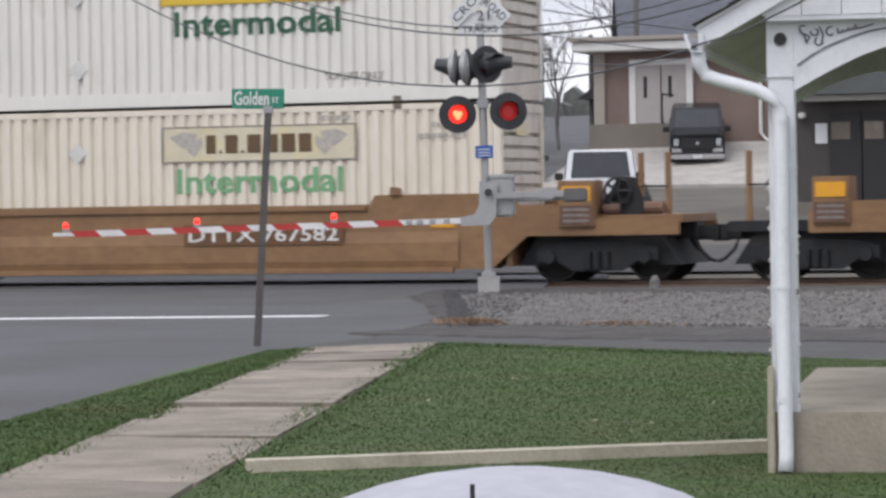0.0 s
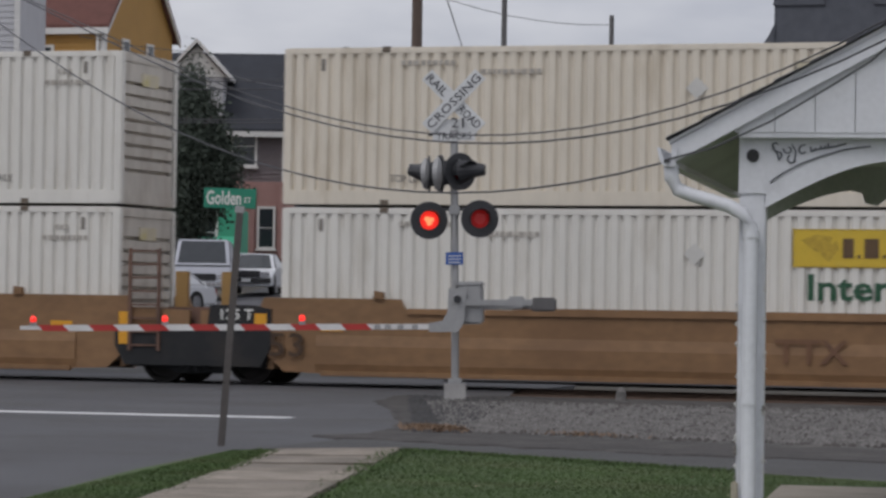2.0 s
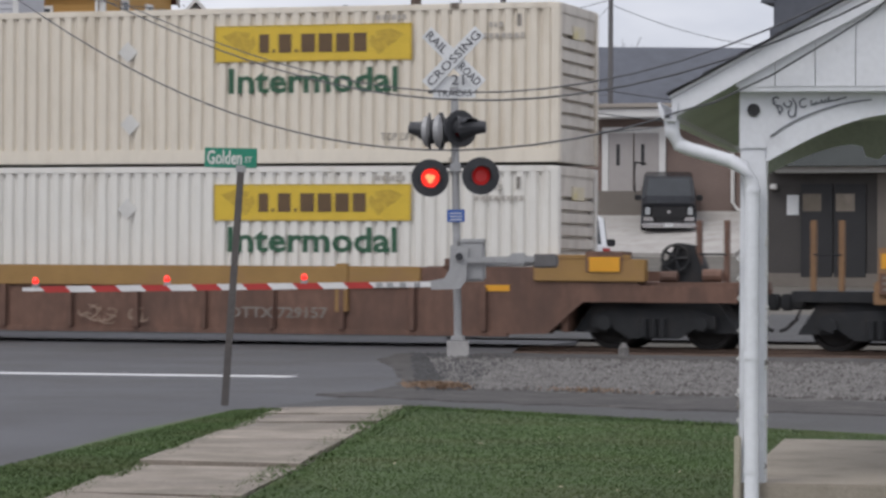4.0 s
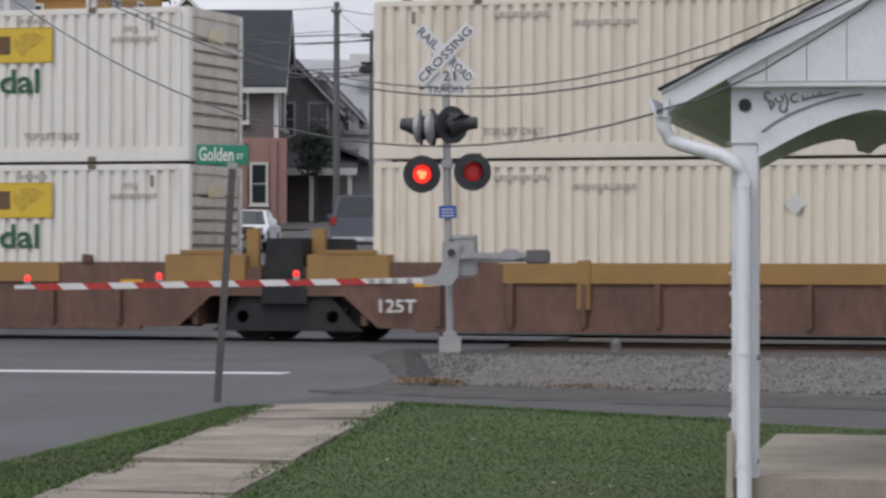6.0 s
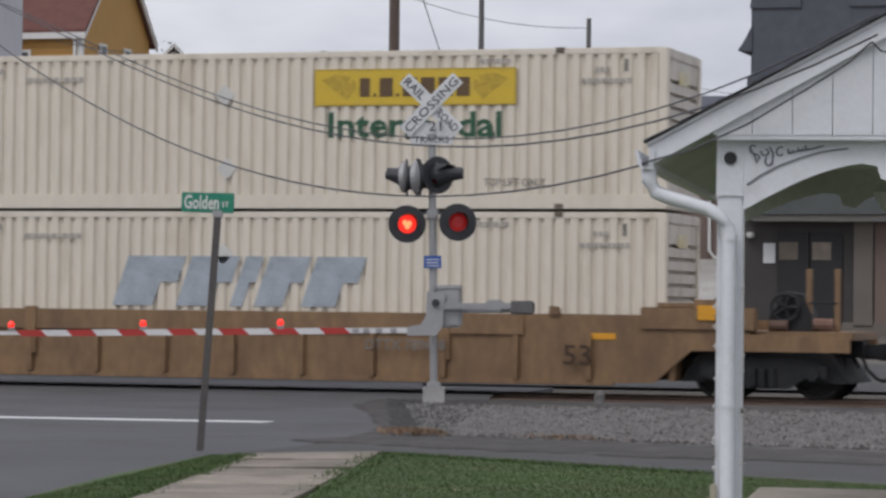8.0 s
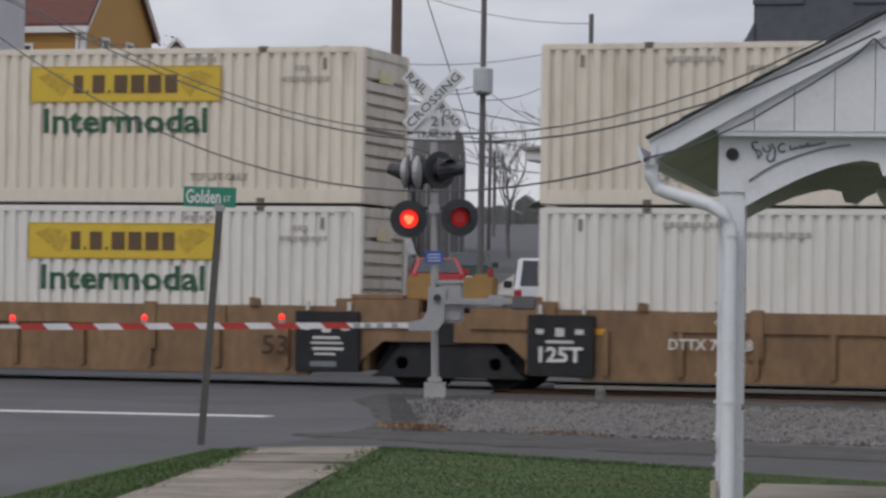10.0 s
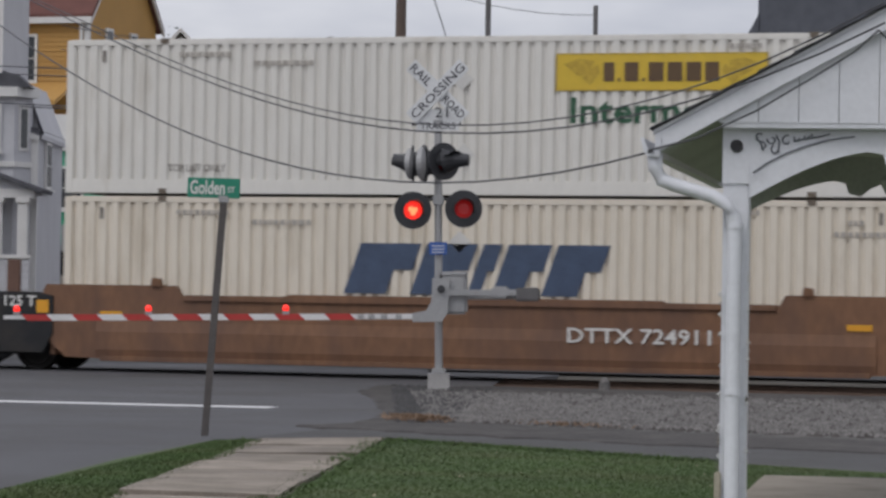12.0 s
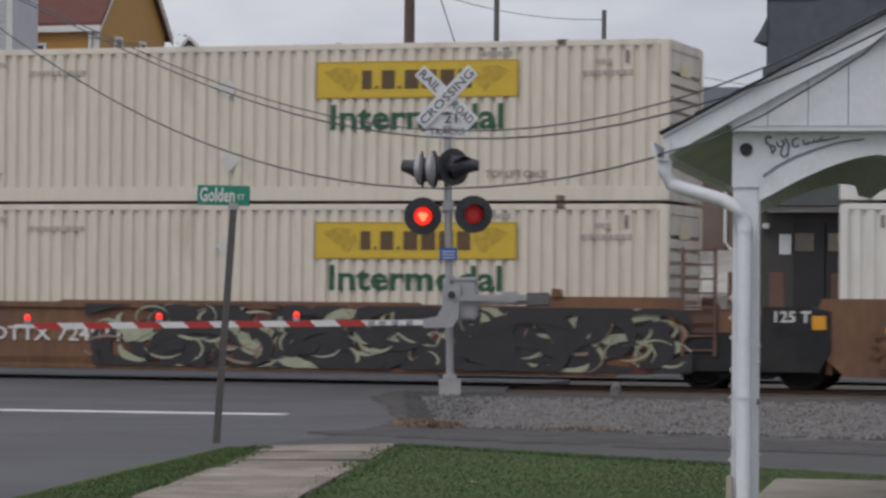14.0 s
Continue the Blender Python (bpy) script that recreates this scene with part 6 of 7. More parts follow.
# ---------- buildings behind the tracks ----------
def window(parent, x, y, z, w, h, face="front", trim="trim_white", pane="pane"):
    """A framed sash window on a wall; its middle foot at x, y, z."""
    at = pose(x, y, z, 0, 0, 0 if face == "front" else 90)
    t = 0.09
    wd = part("window", prism(bmesh.new(), [(-w / 2 - t, -t), (w / 2 + t, -t), (w / 2 + t, h + t), (-w / 2 - t, h + t)], -0.05, 0.02, "y"), trim, parent, "framed sash window", at=at)
    for z0 in (0.0, h / 2 + 0.02):
        part("pane", bmesh_box(-w / 2, w / 2, -0.058, -0.04, z0, z0 + h / 2 - 0.02), pane, wd)
    part("sill", bmesh_box(-w / 2 - 0.14, w / 2 + 0.14, -0.14, 0.0, -0.15, -0.085), trim, wd)
    return wd


def lap_siding(x0, x1, y, z0, z1, step=0.16):
    """A lapped board wall facing -y."""
    bm = bmesh.new()
    z = z0
    while z < z1:
        t = min(z + step, z1)
        vs = [bm.verts.new(p) for p in ((x0, y - 0.022, z), (x1, y - 0.022, z), (x1, y, t), (x0, y, t))]
        bm.faces.new(vs)
        vs = [bm.verts.new(p) for p in ((x0, y, z), (x1, y, z), (x1, y - 0.022, z), (x0, y - 0.022, z))]
        bm.faces.new(vs)
        z = t
    return bm


def house(label, l, d, width, depth, eave, ridge, wall, roof, base, front=(), side=(), trim="trim_white", ridge_x=True, over=0.35, turn=17.0):
    """A pitched-roof house square to the tracks: origin at its near right corner, going left and back."""
    x, y = town(l, d)
    h = thing("house", label, "house", pose(x, y, 0, 0, 0, turn))
    part("wall", bmesh_box(-width, 0, 0, depth, base - 0.6, eave), wall, h)
    part("front_siding", lap_siding(-width, -0.1, -0.004, base - 0.5, eave), wall, h)
    mid = depth / 2
    if ridge_x:
        part("gable", prism(bmesh.new(), [(0, eave), (depth, eave), (mid, ridge - 0.08)], -width, 0.0, "x"), wall, h)
        sl = (ridge - eave) / mid
        part("roof", prism(bmesh.new(), [(-over, eave - over * sl), (mid, ridge), (depth + over, eave - over * sl), (depth + over, eave - over * sl + 0.16), (mid, ridge + 0.17), (-over, eave - over * sl + 0.16)], -width - over, over, "x"), roof, h)
        part("eave_board", bmesh_box(-width - over, over, -over - 0.05, -over + 0.06, eave - over * sl - 0.14, eave - over * sl + 0.06), trim, h)
        for s in (0, 1):
            part("rake_trim", prism(bmesh.new(), [(-over, eave - over * sl - 0.1), (mid, ridge - 0.1), (mid, ridge), (-over, eave - over * sl)] if s == 0 else [(depth + over, eave - over * sl - 0.1), (mid, ridge - 0.1), (mid, ridge), (depth + over, eave - over * sl)], over - 0.05, over + 0.02, "x"), trim, h)
    else:
        mx = -width / 2
        part("gable", prism(bmesh.new(), [(-width, eave), (0, eave), (mx, ridge - 0.08)], 0.0, depth, "y"), wall, h)
        sl = (ridge - eave) / (width / 2)
        part("roof", prism(bmesh.new(), [(-width - over, eave - over * sl), (mx, ridge), (over, eave - over * sl), (over, eave - over * sl + 0.16), (mx, ridge + 0.17), (-width - over, eave - over * sl + 0.16)], -over, depth + over, "y"), roof, h)
        for pts in ([(-width - over, eave - over * sl - 0.15), (mx, ridge - 0.15), (mx, ridge), (-width - over, eave - over * sl)], [(over, eave - over * sl - 0.15), (mx, ridge - 0.15), (mx, ridge), (over, eave - over * sl)]):
            part("rake_trim", prism(bmesh.new(), pts, -over - 0.05, -over + 0.05, "y"), trim, h)
    part("corner_board", bmesh_box(-0.14, 0.03, -0.04, 0.14, base - 0.5, eave - 0.02), trim if trim != "dark" else wall, h)
    for u, z, w, hh in front:
        window(h, u, -0.03, z, w, hh, "front", trim)
    for v, z, w, hh in side:
        window(h, 0.03, v, z, w, hh, "side", trim)
    return h


def porch_roof(h, x0, x1, z, out, wall, roof, posts, base):
    part("porch_roof", prism(bmesh.new(), [(-out - 0.2, z), (0.0, z + 0.75), (0.0, z + 0.9), (-out - 0.2, z + 0.12)], x0, x1, "x"), roof, h)
    part("porch_fascia", bmesh_box(x0, x1, -out - 0.22, -out - 0.1, z - 0.25, z + 0.05), "trim_white", h)
    for p in posts:
        part("porch_post", box(bmesh.new(), p - 0.09, p + 0.09, -out - 0.09, -out + 0.09, base - 0.3, z - 0.2, 0.01), "trim_white", h)


# yellow house
h = house("tall yellow clapboard house with a dark red roof", -11.45, 100, 12.0, 5.6, 10.5, 13.6, "siding_yellow", "shingle_red", 1.4, [(-2.2, 8.3, 0.7, 1.4), (-1.2, 4.6, 0.8, 1.5), (-2.6, 4.6, 0.8, 1.5)], [(1.6, 8.6, 0.38, 1.4), (3.6, 8.6, 0.38, 1.4), (1.6, 5.6, 0.5, 1.5), (4.2, 5.6, 0.5, 1.5)], over=0.22, turn=0)
yellow_house = h
part("bay", box(bmesh.new(), -4.3, -2.9, -1.3, 0.1, 1.0, 10.15, 0.02), "siding_yellow", h)
part("bay_cornice", box(bmesh.new(), -4.55, -2.7, -1.6, 0.0, 10.1, 10.45, 0.03), "trim_white", h)
part("bay_roof", prism(bmesh.new(), [(-4.6, 10.45), (-2.65, 10.45), (-3.0, 11.0), (-4.2, 11.0)], -1.6, 0.4, "y"), "shingle_red", h)
for u in (-4.0, -3.25):
    window(h, u, -1.33, 8.5, 0.3, 1.2)
part("porch_roof", prism(bmesh.new(), [(-1.6, 7.4), (0, 8.1), (0, 8.25), (-1.6, 7.55)], -3.6, -0.4, "x"), "siding_yellow", h)
part("downpipe", tube(bmesh.new(), [(-0.2, -0.1, 10.2), (-0.2, -0.1, 1.2)], 0.06, 6), "trim_white", h)
# grey-white house nearest the tracks
h = house("pale grey clapboard house with a porch and bay window", -10.7, 82, 6.0, 5.2, 5.6, 6.5, "siding_grey", "shingle", 0.8, (), [(2.0, 4.3, 0.8, 1.1)], ridge_x=False, over=0.06)
part("attic_wall", bmesh_box(-6.0, -1.0, 0.25, 5.2, 5.5, 10.2), "siding_grey", h)
part("attic_siding", lap_siding(-6.0, -1.0, 0.246, 6.6, 10.2), "siding_grey", h)
part("attic_trim", bmesh_box(-1.12, -0.97, 0.18, 0.3, 6.6, 10.2), "trim_white", h)
part("side_roof", prism(bmesh.new(), [(-1.32, 7.35), (-0.45, 7.05), (0.1, 5.62), (0.1, 5.5), (-1.32, 5.5)], 0.3, 5.1, "y"), "siding_grey", h, "steep grey side roof")
part("side_roof_trim", prism(bmesh.new(), [(-1.3, 7.42), (-0.4, 7.12), (0.16, 5.64), (0.1, 5.60), (-0.46, 7.03), (-1.3, 7.32)], 0.2, 0.32, "y"), "shingle", h)
part("bay", prism(bmesh.new(), [(-2.2, 0.0), (-1.9, -0.7), (-0.5, -0.7), (-0.12, 0.0)], 0.7, 6.6, "z"), "siding_grey", h)
part("bay_cornice", prism(bmesh.new(), [(-2.4, 0.05), (-2.02, -0.9), (-0.4, -0.9), (0.06, 0.05)], 6.55, 6.8, "z"), "trim_white", h)
part("bay_roof", prism(bmesh.new(), [(-2.3, 6.8), (-0.06, 6.8), (-0.45, 7.15), (-1.9, 7.15)], -0.8, 0.3, "y"), "shingle", h)
part("bay_band", prism(bmesh.new(), [(-2.25, 0.0), (-1.93, -0.75), (-0.47, -0.75), (-0.07, 0.0)], 4.72, 4.86, "z"), "trim_white", h)
window(h, -1.2, -0.72, 5.2, 0.55, 1.1)
side_pane = part("window", bmesh_box(-0.2, 0.2, -0.03, 0.02, 0.0, 1.2), "trim_white", h, "narrow side window of the bay", at=pose(-0.31, -0.35, 5.15, 0, 0, 62))
part("pane", bmesh_box(-0.13, 0.13, -0.045, -0.03, 0.08, 1.1), "pane", side_pane)
# pedimented porch
part("pediment", prism(bmesh.new(), [(-6.2, 4.1), (0.2, 4.1), (-3.0, 5.2)], -1.9, 0.0, "y"), "siding_grey", h)
for pts in ([(0.42, 4.0), (-3.0, 5.22), (-3.0, 5.34), (0.46, 4.1)], [(-6.42, 4.0), (-3.0, 5.22), (-3.0, 5.34), (-6.46, 4.1)]):
    part("porch_roof", prism(bmesh.new(), pts, -2.15, 0.0, "y"), "shingle", h)
part("porch_fascia", box(bmesh.new(), -6.2, 0.25, -1.98, -1.82, 3.86, 4.1, 0.01), "trim_white", h)
part("porch_ceiling", bmesh_box(-6.1, 0.2, -1.8, 0.0, 3.98, 4.08), "siding_grey", h)
for p in (-0.06, -0.72, -2.4, -4.2):
    part("porch_post", box(bmesh.new(), p - 0.13, p + 0.13, -1.98, -1.74, 2.3, 3.86, 0.015), "trim_white", h)
    part("post_cap", box(bmesh.new(), p - 0.18, p + 0.18, -2.02, -1.70, 3.74, 3.87, 0.01), "trim_white", h)
part("porch_wall", bmesh_box(-6.1, 0.12, -1.95, -1.8, 0.3, 2.34), "siding_grey", h)
part("porch_siding", lap_siding(-6.1, 0.12, -1.954, 0.4, 2.3), "siding_grey", h)
part("porch_rail", box(bmesh.new(), -6.15, 0.16, -2.0, -1.76, 2.3, 2.4, 0.01), "trim_white", h)
part("porch_floor", bmesh_box(-6.0, 0.1, -1.8, 0.0, 0.3, 1.2), "concrete_grey", h)
dr = part("door", box(bmesh.new(), -0.85, -0.25, -0.07, 0.0, 1.25, 3.55, 0.01), "door_grey", h)
part("transom", bmesh_box(-0.8, -0.3, -0.08, -0.02, 3.62, 3.9), "dark", h)
window(h, -2.0, -0.03, 2.2, 0.9, 1.4)
window(h, -3.6, -0.03, 2.2, 0.9, 1.4)
# green flat-roofed building
x, y = town(-6.9, 97)
h = thing("shop_building", "green clapboard flat-roofed building behind a tree", "building", pose(x, y, 0, 0, 0, 17.0))
part("wall", bmesh_box(-5.4, -2.2, 0, 7, 0.8, 5.9), "siding_green", h)
part("front_siding", lap_siding(-5.4, -2.2, -0.004, 3.0, 5.9), "siding_green", h)
part("low_wing", bmesh_box(-2.2, 0, -0.02, 5, 0.8, 4.5), "siding_green", h)
part("shopfront", bmesh_box(-5.2, -0.3, -0.05, 0.0, 1.0, 3.0), "dark", h)
part("parapet", box(bmesh.new(), -5.5, -2.1, -0.15, 7.1, 5.85, 6.15, 0.03), "trim_white", h)
part("awning", prism(bmesh.new(), [(-1.2, 2.9), (0, 3.5), (0, 3.6), (-1.2, 3.0)], -5.4, 0.0, "x"), "siding_green", h)
for u, zz in ((-4.7, 4.1), (-1.0, 3.1)):
    window(h, u, -0.03, zz, 0.7, 1.2)
for u, w, z in ((-4.9, 0.9, 0.9), (-3.7, 0.6, 0.6)):
    part("roof_unit", box(bmesh.new(), u - w / 2, u + w / 2, 0.6, 1.4, 6.14, 6.14 + z, 0.05), "trim_white", h)
part("downpipe", tube(bmesh.new(), [(-5.2, -0.1, 5.8), (-5.2, -0.1, 1.0)], 0.06, 6), "trim_white", h)


def set_back(ob, k):
    """Stands a building or tree k times as far away and as large."""
    v = ob.location
    ob.location = (v.x * k, v.y * k, 1.5 - 1.5 * k + v.z * k)
    ob.scale = (k, k, k)


set_back(h, 1.28)
set_back(yellow_house, 1.34)

# dark house with white dormer
h = house("dark house with a steep slate roof and white dormer", -6.38, 115, 5.6, 6.4, 8.1, 10.85, "siding_dark", "roof_dark", 2.0, [(-1.55, 6.65, 0.8, 1.35), (-3.4, 6.65, 0.8, 1.35)], [(1.5, 6.5, 0.7, 1.3), (4.0, 6.5, 0.7, 1.3)])
part("dormer_wall", bmesh_box(-4.3, -2.35, -0.3, 2.0, 8.2, 9.85), "siding_grey", h)
part("dormer_gable", prism(bmesh.new(), [(-4.45, 9.85), (-2.2, 9.85), (-3.32, 11.0)], -0.35, 2.4, "y"), "trim_white", h)
for pts in ([(-4.6, 9.75), (-3.32, 11.1), (-3.32, 11.26), (-4.6, 9.9)], [(-2.05, 9.75), (-3.32, 11.1), (-3.32, 11.26), (-2.05, 9.9)]):
    part("dormer_roof", prism(bmesh.new(), pts, -0.6, 2.6, "y"), "trim_white", h)
window(h, -3.3, -0.34, 8.55, 0.7, 1.1)
part("lower_wall", bmesh_box(-5.6, 0.35, -0.5, 0.0, 1.4, 6.0), "brick_pink", h)
for u in (-4.8, -3.6, -2.4, -1.2, -0.1):
    part("pilaster", box(bmesh.new(), u - 0.12, u + 0.12, -0.62, -0.5, 1.4, 5.9, 0.02), "brick_pink", h)
for u in (-4.2, -3.0, -1.8, -0.65):
    window(h, u, -0.53, 3.6, 0.5, 1.4)
set_back(h, 1.304)
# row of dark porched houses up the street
for i, (l, d, top, pmat) in enumerate(((-4.75, 131, 9.2, "siding_dark"), (-4.3, 146, 9.6, "siding_hazed"))):
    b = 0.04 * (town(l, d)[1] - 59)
    h = house("old dark terraced house with a covered porch", l, d, 3.4, 8, top - 1.2, top + 0.6, pmat, "shingle", b, [(-0.8, b + 4.2, 0.7, 1.3), (-2.2, b + 4.2, 0.7, 1.3)], [(2, b + 4.2, 0.7, 1.3)], trim="siding_hazed", ridge_x=False)
    porch_roof(h, -3.5, 0.9, b + 2.7, 1.6, pmat, "shingle", (0.6, -1.0, -2.8), b)
    part("porch_roof", prism(bmesh.new(), [(0.0, b + 3.6), (1.6, b + 2.9), (1.6, b + 3.0), (0.0, b + 3.75)], -1.6, 7.5, "y"), "shingle", h)
    for v in (0.5, 2.8, 5.0, 7.2):
        part("porch_post", box(bmesh.new(), 1.35, 1.5, v, v + 0.15, b - 0.3, b + 2.95, 0.01), "trim_white" if i else "siding_dark", h)
    set_back(h, 1.2)
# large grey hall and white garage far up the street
h = house("large grey hall with a broad pale roof", 0.2, 176, 9.5, 16, 9.0, 13.2, "siding_hazed", "siding_hazed", 4.5, [(-6.5, 6.2, 1.2, 1.6), (-3.5, 6.2, 1.2, 1.6)])
part("vent", box(bmesh.new(), -6.0, -4.2, 3.0, 4.5, 12.2, 13.4, 0.05), "trim_white", h)
x, y = town(-3.8, 158)
h = thing("garage", "white flat-roofed garage with a tall door", "garage", pose(x, y, 0))
part("wall", bmesh_box(-1.9, 0.6, 0, 6, 3.0, 7.9), "trim_white", h)
part("door", box(bmesh.new(), -0.9, 0.3, -0.06, 0.0, 3.2, 6.3, 0.02), "paint_white", h)
part("roof", box(bmesh.new(), -2.1, 0.8, -0.3, 6.2, 7.85, 8.1, 0.03), "siding_hazed", h)
# grey turret house behind the crossing sign
x, y = town(0.05, 164)
h = thing("turret_house", "dark grey house with a rounded slate turret", "house", pose(x, y, 0, 0, 0, 17.5))
part("turret", tube(bmesh.new(), [(0, 0, 3.5), (0, 0, 9.3), (0, 0, 10.4), (0, 0, 11.1), (0, 0, 11.3)], [1.42, 1.42, 1.3, 0.8, 0.1], 14), "turret_grey", h)
for k in range(14):
    a = 6.28318 * (k + 0.5) / 14
    part("seam", bmesh_box(-0.03, 0.03, -1.46, -1.40, 4.0, 9.4), "siding_hazed", h, at=pose(0, 0, 0, 0, 0, 360 * k / 14))
part("body", bmesh_box(-1.2, 1.3, 1.0, 8.0, 3.5, 8.2), "siding_hazed", h)
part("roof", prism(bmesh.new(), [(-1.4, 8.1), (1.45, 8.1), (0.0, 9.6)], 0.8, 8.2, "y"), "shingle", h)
# brick hall with raised entrance on the far side
x, y = town(4.18, 118)
h = thing("brick_hall", "brown brick hall with a flat cream cornice and double doors", "building", pose(x, y, -0.345))
h.scale = (1.23, 1.23, 1.23)
# the hall stands in shade; its brick and terrace colours are darkened for that
part("wall", bmesh_box(0, 14, 0, 9, 0.9, 6.0), "brick_shaded", h)
part("cornice", box(bmesh.new(), -0.55, 14.2, -0.7, 9.3, 5.98, 6.28, 0.04), "trim_white", h)
part("cornice_lip", box(bmesh.new(), -0.62, 14.3, -0.8, 9.4, 6.28, 6.42, 0.03), "stone_wall", h)
part("corner_pier", box(bmesh.new(), -0.03, 0.32, -0.12, 0.1, 0.9, 5.98, 0.02), "stone_wall", h)
part("side_hood", prism(bmesh.new(), [(-0.9, 4.6), (0, 5.2), (0, 4.6)], 1.0, 3.0, "y"), "dark", h)
for s in (0, 1):
    dr = part("door", box(bmesh.new(), 1.3 + s * 0.82, 2.08 + s * 0.82, -0.08, 0.0, 3.75, 5.55, 0.015), "door_grey", h)
    part("glazing", bmesh_box(1.55 + s * 0.78, 1.66 + s * 0.78, -0.09, -0.078, 4.55, 5.2), "dark", dr)
part("door_frame", prism(bmesh.new(), [(1.1, 3.75), (1.3, 3.75), (1.3, 5.55), (2.9, 5.55), (2.9, 3.75), (3.1, 3.75), (3.1, 5.72), (1.1, 5.72)], -0.11, 0.0, "y"), "trim_white", h)
part("terrace_wall", bmesh_box(0.05, 2.9, -0.9, 0.0, 0.8, 3.75), "stone_shaded", h, "stone terrace wall before the doors, shade in its colour")
part("handrail", tube(bmesh.new(), [(2.5, -1.5, 3.7), (2.5, -1.5, 4.6), (2.5, -0.2, 4.6)], 0.03, 6), "truck_black", h)
part("downpipe", tube(bmesh.new(), [(5.2, -0.1, 5.9), (5.2, -0.1, 3.4), (5.35, -0.12, 3.2), (6.0, -0.12, 3.0), (6.1, -0.12, 1.3)], 0.06, 6), "trim_white", h)
for u in (7.6, 9.4):
    window(h, u, -0.03, 3.4, 0.9, 1.5)
drive = tagged(part("driveway", prism(bmesh.new(), [(-7.4, 0.3), (-7.4, 1.93), (0.74, 3.53), (0.74, 0.3)], -0.25, 8.0, "x"), "drive", at=pose(*town(4.18, 117), 0)), "pale concrete driveway ramp up to the hall", "driveway", kind="structure")
# low wing with dark doors, its wall colours darkened to carry the shade
x, y = town(9.0, 85.5)
h = thing("brick_wing", "grey and brick wing with shade in its wall colours and dark glazed double doors", "building", pose(x, y, 0))
part("wall", bmesh_box(-0.9, 8, 0, 6, 0.5, 5.2), "wall_shaded", h)
part("pilaster", box(bmesh.new(), 2.56, 3.1, -0.1, 0.0, 1.2, 4.05, 0.02), "stone_shaded", h)
part("brick_panel", bmesh_box(3.14, 5.5, -0.05, 0.0, 1.3, 4.05), "brick_shaded", h)
part("lintel", box(bmesh.new(), -0.2, 6, -0.5, 0.0, 4.05, 4.22, 0.02), "trim_white", h)
part("canopy", prism(bmesh.new(), [(-0.9, 4.22), (0, 5.0), (0, 4.22)], -0.4, 6.2, "x"), "canopy_slate", h)
for s in (0, 1):
    dr = part("door", box(bmesh.new(), 0.45 + s * 0.92, 1.33 + s * 0.92, -0.08, 0.0, 1.2, 3.75, 0.015), "dark", h)
    part("glazing", bmesh_box(0.50 + s * 0.92, 1.02 + s * 0.92, -0.095, -0.078, 3.0, 3.48), "concrete", dr)
part("notice", bmesh_box(0.05, 0.38, -0.03, -0.004, 2.9, 3.45), "sign_white", h)
part("wall_lamp", box(bmesh.new(), -0.4, -0.2, -0.2, 0.0, 3.6, 3.75, 0.03), "trim_white", h)
part("foundation", bmesh_box(-0.9, 8, -0.06, 0.0, 0.4, 1.3), "stone_shaded", h)
# dark slate roofs behind the hall
h = house("low building with a broad dark slate roof", 12.6, 132, 6.6, 9, 8.2, 10.9, "trim_white", "slate", 2.6)
x, y = town(14.2, 142)
h = thing("slate_church", "tall grey-blue slate church with steep turrets", "church", pose(x, y, 0))
part("body", bmesh_box(0, 14, 0, 12, 2.0, 12.4), "slate", h)
part("upper_body", box(bmesh.new(), 0.15, 14, 0.1, 12, 12.4, 15.6, 0.03), "slate", h)
part("flared_eave", prism(bmesh.new(), [(-0.45, 13.55), (0.2, 13.5), (0.2, 14.7), (-0.1, 14.1)], 0.0, 6.0, "y"), "slate", h)
for u, w, zt in ((1.3, 2.4, 21.0), (6.0, 2.6, 21.0)):
    part("turret", prism(bmesh.new(), [(u - w / 2, 15.5), (u + w / 2, 15.5), (u + 0.35, zt), (u - 0.35, zt)], 0.0, 2.5, "y"), "slate", h)
part("cross_gable", prism(bmesh.new(), [(1.6, 15.5), (9, 15.5), (9, 16.1), (1.6, 16.1)], 0.2, 3.0, "y"), "slate", h)
part("string_course", box(bmesh.new(), 0.5, 3.2, -0.1, 0.1, 12.1, 12.25, 0.02), "trim_white", h)


